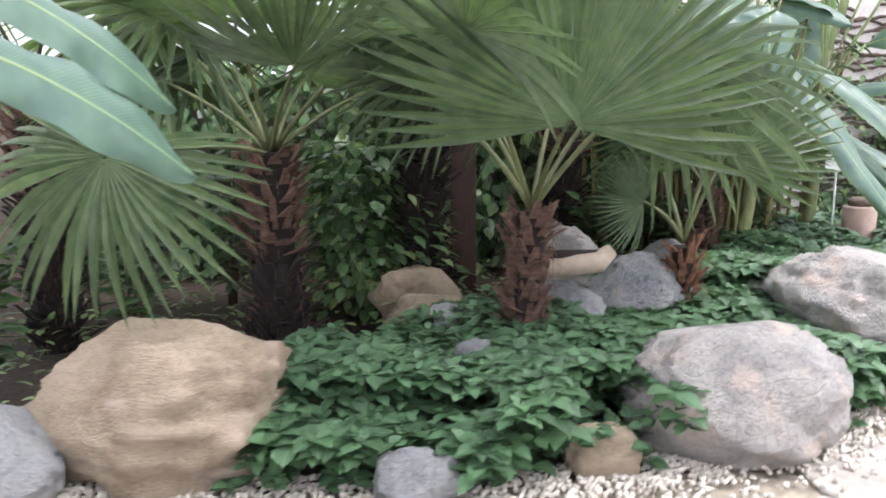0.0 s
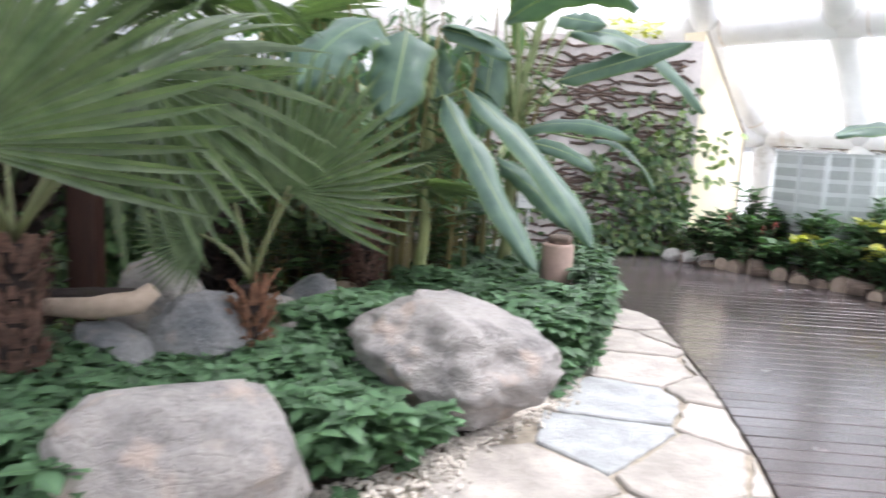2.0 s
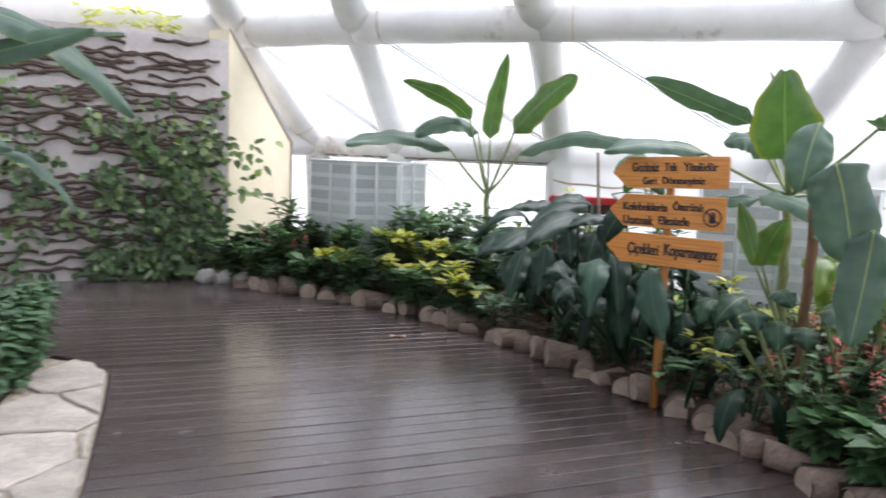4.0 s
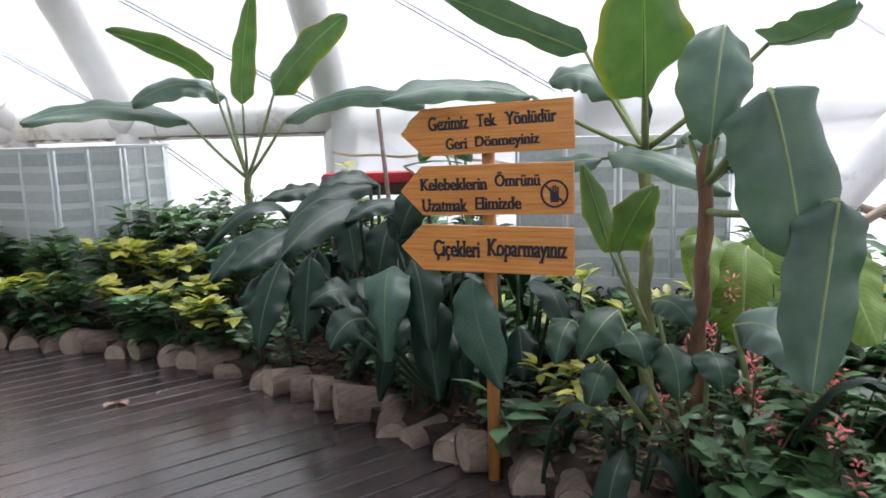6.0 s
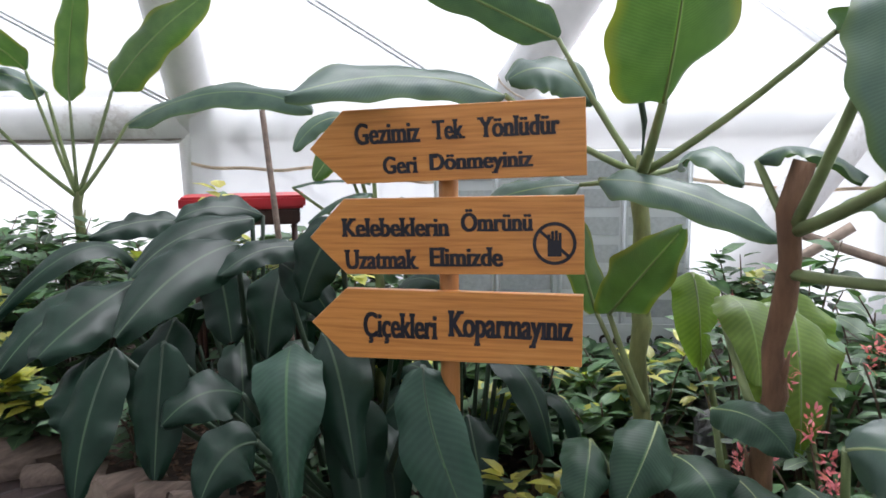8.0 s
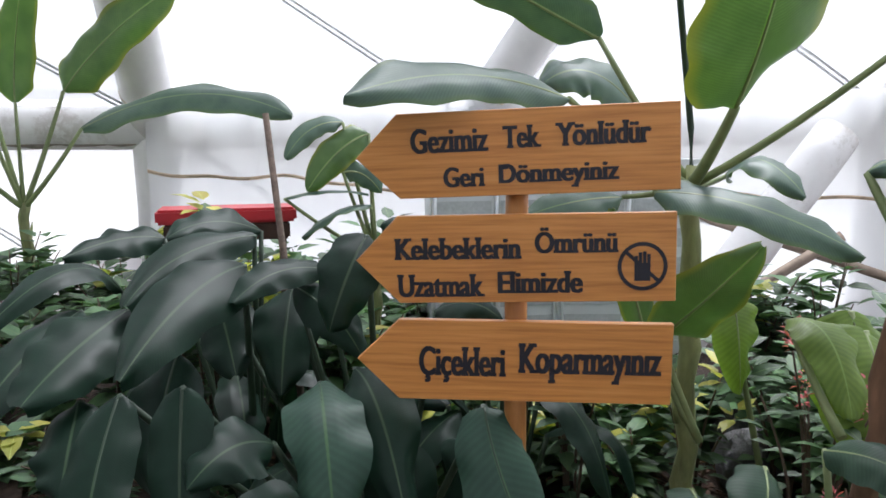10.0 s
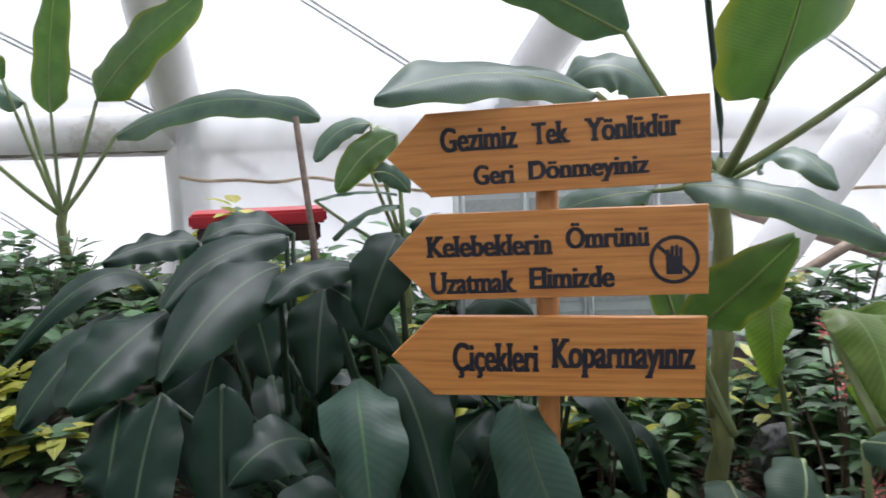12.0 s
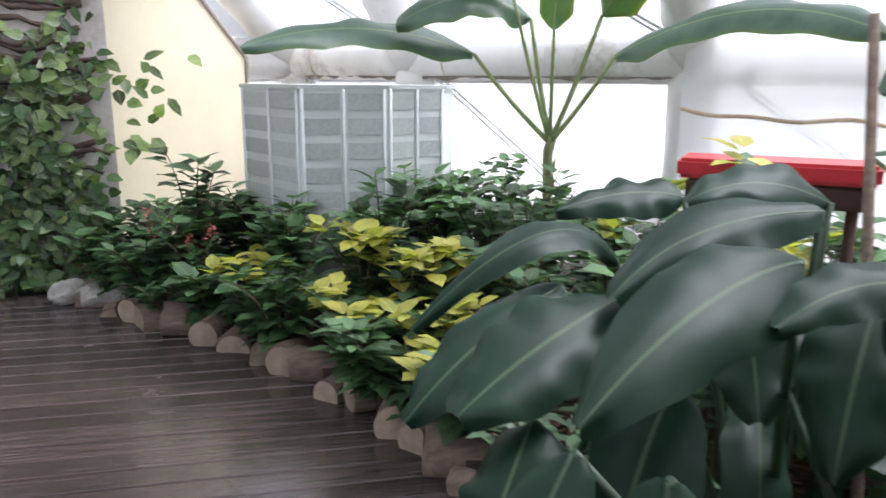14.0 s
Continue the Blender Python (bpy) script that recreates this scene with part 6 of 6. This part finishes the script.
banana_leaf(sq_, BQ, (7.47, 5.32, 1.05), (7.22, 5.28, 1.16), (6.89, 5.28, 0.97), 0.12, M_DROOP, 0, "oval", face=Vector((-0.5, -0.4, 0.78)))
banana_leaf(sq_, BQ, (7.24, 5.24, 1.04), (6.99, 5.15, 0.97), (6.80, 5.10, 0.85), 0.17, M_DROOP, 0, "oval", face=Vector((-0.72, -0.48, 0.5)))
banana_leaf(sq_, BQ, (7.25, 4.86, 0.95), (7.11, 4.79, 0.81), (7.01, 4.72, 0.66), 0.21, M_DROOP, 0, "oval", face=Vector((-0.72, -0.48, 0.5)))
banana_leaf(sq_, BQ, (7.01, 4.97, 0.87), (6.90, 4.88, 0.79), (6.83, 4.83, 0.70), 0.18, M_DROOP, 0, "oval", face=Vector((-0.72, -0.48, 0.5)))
drooping_plant((8.0, 4.2, 0.06), 14, 73, "dark leaved plant behind the signpost", 0.35, 0.8, 0.18)
drooping_plant((7.75, 2.35, 0.06), 7, 74, "dark leaved plant at the bed's edge", 0.26, 0.55, 0.13)

# ---- shrubs of the bed by the dome ----
def bed_shrubs():
    rng = random.Random(90)
    k = 0
    for p, d in along([(x, y, 0) for x, y in LOG_LINE[1:]], 0.34, 0.1):
        n = Vector((d.y, -d.x, 0))
        for row, (off, h) in enumerate(((0.12 if p.y > 6.4 else 0.24, 0.4), (0.8, 0.68), (1.3, 0.85), (1.9, 0.9))):
            q = p + n * (off + rng.uniform(-0.08, 0.12)) + d * rng.uniform(-0.1, 0.1)
            if 3.0 < q.y < 5.6 and row < 3 and q.x < 8.6 and not (row == 0 and (q.y > 4.1 or rng.random() < 0.5)):
                continue
            if 2.9 < q.y < 5.0 and row > 0 and q.x > 8.0:
                hh_low = True
            else:
                hh_low = False
            if q.y > 9.0 and row > 1:
                continue
            k += 1
            hh = h * rng.uniform(0.75, 1.2)
            if hh_low:
                hh *= 0.42
            elif q.y < 3.4:
                hh *= 0.75
            if row == 0 and (rng.random() < 0.4 or 3.0 < q.y < 6.5):
                shrub("low_shrub", (q.x, q.y, 0.07), hh * 0.75, 0.18, 80, 0.10, 0.055, M_COVER, "low green leafy plant behind the log edging", "bed shrubs", rng, stems=6)
            else:
                shrub("shrub", (q.x, q.y, 0.07), hh, 0.27, 220, 0.15, 0.105, M_SHRUB, "dense deep green leafy shrub", "bed shrubs", rng, M_LIME, "shrub", 2 if 5.5 < q.y < 7.0 and rng.random() < 0.25 else 0, 9)


bed_shrubs()
sr = random.Random(91)
for x, y, h in ((7.5, 7.45, 0.66), (7.72, 7.2, 0.58), (7.38, 7.1, 0.42), (7.62, 6.75, 0.4), (7.55, 6.3, 0.36), (7.0, 7.9, 0.4)):
    shrub("lime_shrub", (x, y, 0.07), h, 0.22, 130, 0.14, 0.115, M_COVER, "shrub with bright yellow-green young leaves", "yellow-green shrubs", sr, M_LIME, "shrub", 8, 9)
for x, y, h in ((6.85, 9.0, 1.0), (7.75, 7.8, 0.95), (7.3, 8.15, 0.7), (6.55, 9.25, 0.6), (6.75, 8.7, 0.55)):
    shrub("tall_shrub", (x, y, 0.07), h, 0.22, 120, 0.17, 0.12, M_SHRUB, "tall dark green shrub before the louvred casing", "bed shrubs", sr, stems=6)
for x, y, h in ((6.6, 8.75, 0.5), (6.8, 8.5, 0.45), (8.0, 3.2, 0.85), (7.85, 2.95, 0.6), (7.65, 2.9, 0.55), (7.75, 2.6, 0.6), (7.5, 2.4, 0.45), (8.25, 3.0, 0.8), (7.9, 2.3, 0.6), (7.45, 2.05, 0.4), (7.45, 2.8, 0.42), (7.62, 3.1, 0.5), (8.0, 2.75, 0.8), (7.55, 2.6, 0.5)):
    shrub("flowering_shrub", (x, y, 0.07), h, 0.2, 90, 0.10, 0.045, M_SHRUB, "green shrub with coral red flower clusters", "flowering shrubs", sr, stems=8, flower_n=3)
for x, y, h in ((8.15, 3.95, 0.7), (8.1, 5.55, 1.0), (7.6, 3.4, 0.4), (8.5, 3.6, 0.6), (7.75, 3.75, 0.35)):
    shrub("lime_shrub", (x, y, 0.07), h, 0.18, 80, 0.10, 0.055, M_COVER, "green shrub with pale yellow shoots", "yellow-green shrubs", sr, M_LIME, "shrub", 4, 7)

shrub("lime_shrub", (8.04, 5.48, 0.07), 1.24, 0.12, 60, 0.13, 0.085, M_COVER, "tall shoot with pale yellow leaves before the red box", "yellow-green shrubs", sr, M_LIME, "shrub", 5, 5)
shrub("low_shrub", (7.5, 3.86, 0.07), 0.3, 0.16, 26, 0.19, 0.12, M_COVER, "low plant with large green leaves at the foot of the signpost", "bed shrubs", sr, stems=4)
for i in range(16):
    x, y = sr.uniform(8.7, 10.4), sr.uniform(0.9, 3.5)
    shrub("shrub", (x, y, 0.07), sr.uniform(0.6, 0.95), 0.3, 200, 0.14, 0.085, M_SHRUB, "leafy green shrub at the back of the bed", "bed shrubs", sr, M_LIME, "shrub", 2 if i % 4 == 0 else 0, 9)
for x, y, h in ((9.3, 3.2, 0.5), (9.5, 2.6, 0.55), (8.9, 3.9, 0.45), (8.75, 3.1, 0.5), (8.3, 4.3, 0.36), (8.55, 4.6, 0.4), (8.45, 5.1, 0.75), (8.75, 5.5, 0.85), (8.5, 3.8, 0.36), (8.7, 4.2, 0.34)):
    shrub("shrub", (x, y, 0.07), h, 0.28, 200, 0.14, 0.08, M_SHRUB, "leafy green shrub behind the signpost", "bed shrubs", sr, M_LIME, "shrub", 2, 9)

# ---- creepers ----
def wall_point(u, z):
    d = (WALL_B - WALL_A).normalized()
    return WALL_A + d * u + Vector((d.y, -d.x, 0)) * 0.02 + Vector((0, 0, z))


creeper = thing("wall_creeper", "bare brown and leafy creeper climbing the sculpted wall", "creeper")
cr = random.Random(17)
wl_len = (WALL_B - WALL_A).length
for i in range(84):
    z = 0.06 + 2.68 * (i / 84) + cr.uniform(-0.05, 0.05)
    u0 = cr.uniform(0.4, 2.6)
    u1 = min(wl_len - 0.03, u0 + cr.uniform(0.9, 2.2))
    if cr.random() < 0.45:
        u1 = wl_len - cr.uniform(0.03, 0.3)
        u0 = u1 - cr.uniform(0.6, 1.8)
    bm = bmesh.new()
    n = max(8, int((u1 - u0) / 0.07))
    pts, zz = [], z
    for k in range(n + 1):
        zz += cr.uniform(-0.028, 0.028) + 0.018 * math.sin(k * 0.8 + i)
        p = wall_point(u0 + (u1 - u0) * k / n, min(2.8, max(0.03, zz)))
        pts.append(p)
    tube(bm, pts, [0.021 * cr.uniform(0.55, 1.2) for _ in pts], 6)
    part("vine_stem", bm, M_VINE, creeper)
iv = []
tries = 0
while len(iv) < 1750 and tries < 40000:
    tries += 1
    u, z = cr.uniform(0.3, wl_len - 0.05), cr.uniform(0.05, 2.5)
    dens = max(0.04, 1.0 - abs(u - 3.7) / 1.1) * max(0.0, 1.0 - z / 1.9) + 0.05 * (z < 2.2)
    dens *= 0.1 + 2.0 * max(0, noise.noise(Vector((u * 2.6, z * 2.6, 3))) + 0.08)
    if cr.random() > dens:
        continue
    d = (WALL_B - WALL_A).normalized()
    out = Vector((d.y, -d.x, 0))
    dirv = d * cr.uniform(-0.9, 0.9) + Vector((0, 0, cr.uniform(-1, 0.2))) + out * cr.uniform(0.1, 0.5)
    iv.append((wall_point(u, z) + out * cr.uniform(0.01, 0.16 + 0.14 * dens), dirv, out + Vector((cr.uniform(-0.7, 0.7), 0, cr.uniform(-0.2, 1.0))), cr.uniform(0.07, 0.145), cr.uniform(0.06, 0.105)))
leaf_cloud("foliage", iv[:1000], M_IVY, creeper)
leaf_cloud("variegated_foliage", iv[1000:], M_POTHOS, creeper, "pale variegated creeper leaves")
pale = [(wall_point(cr.gauss(3.85, 0.28), cr.gauss(1.45, 0.2)) + Vector((0, -cr.uniform(0.08, 0.25), 0)), Vector((cr.uniform(-1, 1), -0.3, cr.uniform(-0.8, 0.6))), Vector((0, -1, 0.5)), cr.uniform(0.09, 0.16), cr.uniform(0.07, 0.11)) for _ in range(90)]
leaf_cloud("bright_foliage", pale, M_POTHOS, creeper, "sunlit pale green creeper leaves")
side = [(WALL_B + Vector((cr.uniform(0.0, 0.3), -cr.uniform(0.05, 0.25), cr.uniform(0.9, 1.6))), Vector((cr.uniform(0, 1), -0.4, cr.uniform(-0.8, 0.6))), Vector((0.3, -1, 0.4)), cr.uniform(0.1, 0.17), cr.uniform(0.07, 0.11)) for _ in range(14)]
leaf_cloud("hanging_foliage", side, M_POTHOS, creeper)
# a crown of leaves looking over the wall's top
top_l = [(wall_point(cr.uniform(2.6, 3.7), 2.84 + cr.uniform(0.0, 0.2)) + Vector((0, cr.uniform(0, 0.25), 0)), rand_dir(cr, 0.6), Vector((0, -0.5, 1)), cr.uniform(0.12, 0.22), cr.uniform(0.08, 0.12)) for _ in range(60)]
leaf_cloud("top_foliage", top_l, M_LIME, creeper, "yellow-green leaves on the wall top")

ivy = thing("ivy_wall_cover", "dense dark ivy hanging over the rock wall", "creeper")
il = []
for _ in range(3600):
    x, z = cr.uniform(-3.2, 1.35), cr.uniform(0.1, 1.95)
    y = 6.3 + (x + 4.0) * 0.4 / 5.3
    il.append((Vector((x, y - 0.03 - cr.random() ** 2 * 0.35, z)), Vector((cr.uniform(-0.7, 0.7), -0.35, cr.uniform(-1, 0.1))), Vector((cr.uniform(-0.4, 0.4), -1, cr.uniform(0, 0.7))), cr.uniform(0.08, 0.16), cr.uniform(0.07, 0.12)))
leaf_cloud("foliage", il[:2700], M_IVY, ivy)
leaf_cloud("variegated_foliage", il[2700:], M_POTHOS, ivy, "paler variegated ivy leaves")
# ivy bush in the middle of the bed
il = []
for _ in range(1300):
    a, z = cr.uniform(0, 6.28), cr.uniform(0.1, 1.25)
    r = 0.5 * (1.1 - 0.4 * z) * math.sqrt(cr.random())
    il.append((Vector((-0.55 + math.cos(a) * r * 1.5, 5.0 + math.sin(a) * r, z)), Vector((math.cos(a), math.sin(a), cr.uniform(-0.9, 0.1))), Vector((math.cos(a), math.sin(a), cr.uniform(0, 0.8))), cr.uniform(0.07, 0.14), cr.uniform(0.06, 0.1)))
ib = thing("ivy_bush", "dark variegated ivy bush between palm trunks", "shrub", at=(0, 0, 0))
leaf_cloud("foliage", il[:950], M_IVY, ib)
leaf_cloud("variegated_foliage", il[950:], M_POTHOS, ib, "paler variegated ivy leaves")

# ---- ground cover, pebbles, chips ----
COVER = [(-0.8, 2.55), (0.2, 2.45), (0.75, 2.6), (1.7, 2.95), (2.2, 3.3), (2.65, 3.62), (3.0, 4.2), (3.3, 4.6), (3.6, 4.95), (3.75, 5.35), (4.1, 6.3), (4.2, 6.8), (3.4, 7.3), (2.6, 6.7), (2.2, 5.5), (1.7, 4.75), (0.9, 4.3), (0.1, 4.0), (-0.6, 3.55)]


def cover_height(x, y):
    h = 0.31 + 0.13 * noise.noise(Vector((x * 1.3, y * 1.3, 0))) + 0.05 * noise.noise(Vector((x * 4, y * 4, 2)))
    if y > 4.3:
        h += 0.10 - 0.32 * math.exp(-((x - 3.52) / 0.22) ** 2 - ((y - 5.85) / 0.5) ** 2)
    return max(0.07, h)


def ground_cover():
    rng = random.Random(44)
    out = []
    n = 0
    rocks = [(1.28, 3.0, 0.47, 0.34), (2.46, 3.98, 0.58, 0.5), (0.62, 4.15, 0.2, 0.15), (0.7, 2.68, 0.2, 0.2), (-0.05, 2.46, 0.2, 0.2), (3.62, 6.35, 0.2, 0.2), (3.48, 6.05, 0.26, 0.3), (2.72, 3.74, 0.36, 0.32)]
    while n < 4400:
        x, y = rng.uniform(-0.8, 4.25), rng.uniform(2.4, 7.3)
        if not inside(COVER, x, y):
            continue
        if any(((x - a) / c) ** 2 + ((y - b) / d) ** 2 < 1 for a, b, c, d in rocks):
            continue
        n += 1
        h = cover_height(x, y)
        edge_y = 2.62 if x < 0.3 else None
        if edge_y and y < edge_y + 0.2:
            h *= 0.6
        z = 0.05 + h * (1 - 0.55 * rng.random() ** 2.2)
        a = rng.uniform(0, 6.28)
        s = rng.uniform(0.8, 1.25)
        for k in range(6):
            b = a + k * math.pi / 2 + (0.785 if k > 3 else 0) + rng.uniform(-0.2, 0.2)
            d = Vector((math.cos(b), math.sin(b), rng.uniform(-0.35, 0.2) + (0.5 if k > 3 else 0)))
            ln = (0.1 if k < 4 else 0.06) * s * rng.uniform(0.8, 1.15)
            out.append((Vector((x, y, z)) + d * 0.008, d, Vector((rng.uniform(-0.3, 0.3), rng.uniform(-0.4, 0.2), 1)), ln, ln * 0.74))
    for p, d in along([(x, y, 0) for x, y in BED_EDGE[1:11]], 0.012, 0.0):
        if p.x < -0.75 or any(((p.x - a) / (c + 0.02)) ** 2 + ((p.y - b) / (e + 0.02)) ** 2 < 1 for a, b, c, e in rocks[:2]):
            continue
        q = p + Vector((d.y, -d.x, 0)) * rng.uniform(-0.14, 0.07)
        z = rng.uniform(0.03, 0.22)
        for k in range(5):
            v = rand_dir(rng, 0.5)
            ln = rng.uniform(0.05, 0.09)
            out.append((Vector((q.x, q.y, z)), v, Vector((rng.uniform(-0.3, 0.3), -0.5, 1)), ln, ln * 0.74))
    ob = leaf_cloud("ground_cover", out, M_COVER)
    tagged(ob, "thick nettle-like green ground cover round the boulders", "plants", kind="stuff")
    sparse = []
    for _ in range(1300):
        x, y = rng.uniform(-2.6, 1.6), rng.uniform(2.9, 5.8)
        sparse.append((Vector((x, y, 0.08 + 0.2 * rng.random())), rand_dir(rng, 0.6), Vector((0, 0, 1)), rng.uniform(0.05, 0.1), rng.uniform(0.03, 0.06)))
    tagged(leaf_cloud("sparse_weeds", sparse, M_POTHOS), "scattered small weeds between stones", "plants", kind="stuff")


def pebbles():
    rng = random.Random(45)
    ico = bmesh.new()
    bmesh.ops.create_icosphere(ico, subdivisions=1, radius=1)
    base = [v.co.copy() for v in ico.verts]
    tri = [[v.index for v in f.verts] for f in ico.faces]
    ico.free()
    V, F = [], []
    n = 0
    while n < 5200:
        x = rng.uniform(-1.9, 3.3)
        yb = lerp_line([(y, x2) for x2, y in BED_EDGE[:8]], x)
        y = yb + 0.08 - abs(rng.gauss(0, 0.2)) if x < 2.4 else yb + 0.05 - abs(rng.gauss(0, 0.09))
        n += 1
        s = rng.uniform(0.007, 0.014)
        rot = Euler((rng.uniform(0, 6), rng.uniform(0, 6), rng.uniform(0, 6))).to_matrix()
        k = len(V)
        sc = Vector((s * rng.uniform(1.0, 1.9), s, s * rng.uniform(0.6, 1.0)))
        c = Vector((x, y, 0.012 + 0.012 * rng.random()))
        V += [c + rot @ Vector((v.x * sc.x, v.y * sc.y, v.z * sc.z)) for v in base]
        F += [[k + i for i in t] for t in tri]
    me = bpy.data.meshes.new("pebbles")
    me.from_pydata(V, [], F)
    me.polygons.foreach_set("use_smooth", [True] * len(F))
    me.materials.append(M_PEBBLE)
    tagged(new("pebbles", me), "loose cream pebbles along the bed", "gravel", kind="stuff")


def bark_chips():
    rng = random.Random(46)
    V, F = [], []
    for _ in range(5000):
        if rng.random() < 0.7:
            x, y = rng.uniform(7.2, 9.2), rng.uniform(2.0, 6.5)
            if x < lerp_line(LOG_LINE, y) + 0.16:
                continue
            z = 0.085
        else:
            x, y, z = rng.uniform(-1.5, 2.2), rng.uniform(3.2, 6.0), 0.026
        a = rng.uniform(0, 6.28)
        d = Vector((math.cos(a), math.sin(a), rng.uniform(-0.3, 0.3))) * rng.uniform(0.012, 0.035)
        s = Vector((-math.sin(a), math.cos(a), rng.uniform(-0.4, 0.4))) * rng.uniform(0.005, 0.011)
        c = Vector((x, y, z + rng.uniform(0.004, 0.018)))
        k = len(V)
        V += [c - d - s, c + d - s * 0.7, c + d * 0.9 + s, c - d + s * 0.8, c + Vector((0, 0, -0.012))]
        F += [(k, k + 1, k + 2, k + 3), (k + 1, k, k + 4), (k + 2, k + 1, k + 4), (k + 3, k + 2, k + 4), (k, k + 3, k + 4)]
    me = bpy.data.meshes.new("bark_chips")
    me.from_pydata(V, [], F)
    me.materials.append(M_CHIP)
    tagged(new("bark_chips", me), "reddish brown bark chips on the soil", "mulch", kind="stuff")


def dry_leaf(x, y, turn):
    bm = bmesh.new()
    d = Vector((math.cos(turn), math.sin(turn), 0))
    sheet_leaf(bm, [Vector((0, 0, 0.012)) + d * (0.012 * i) + Vector((0, 0, 0.008 * math.sin(i * 0.6))) for i in range(9)], 0.05, -0.2, 0.05)
    ob = part("dry_leaf", bm, M_DEAD)
    ob.location = (x, y, 0.0)
    tagged(ob, "curled orange-brown dry leaf lying on the deck", "leaf", "dry leaves")


for x, y, a in ((6.69, 6.14, 0.4), (6.79, 6.08, 1.6)):
    dry_leaf(x, y, a)

ground_cover()
pebbles()
bark_chips()
flagstones()
deck_boards()
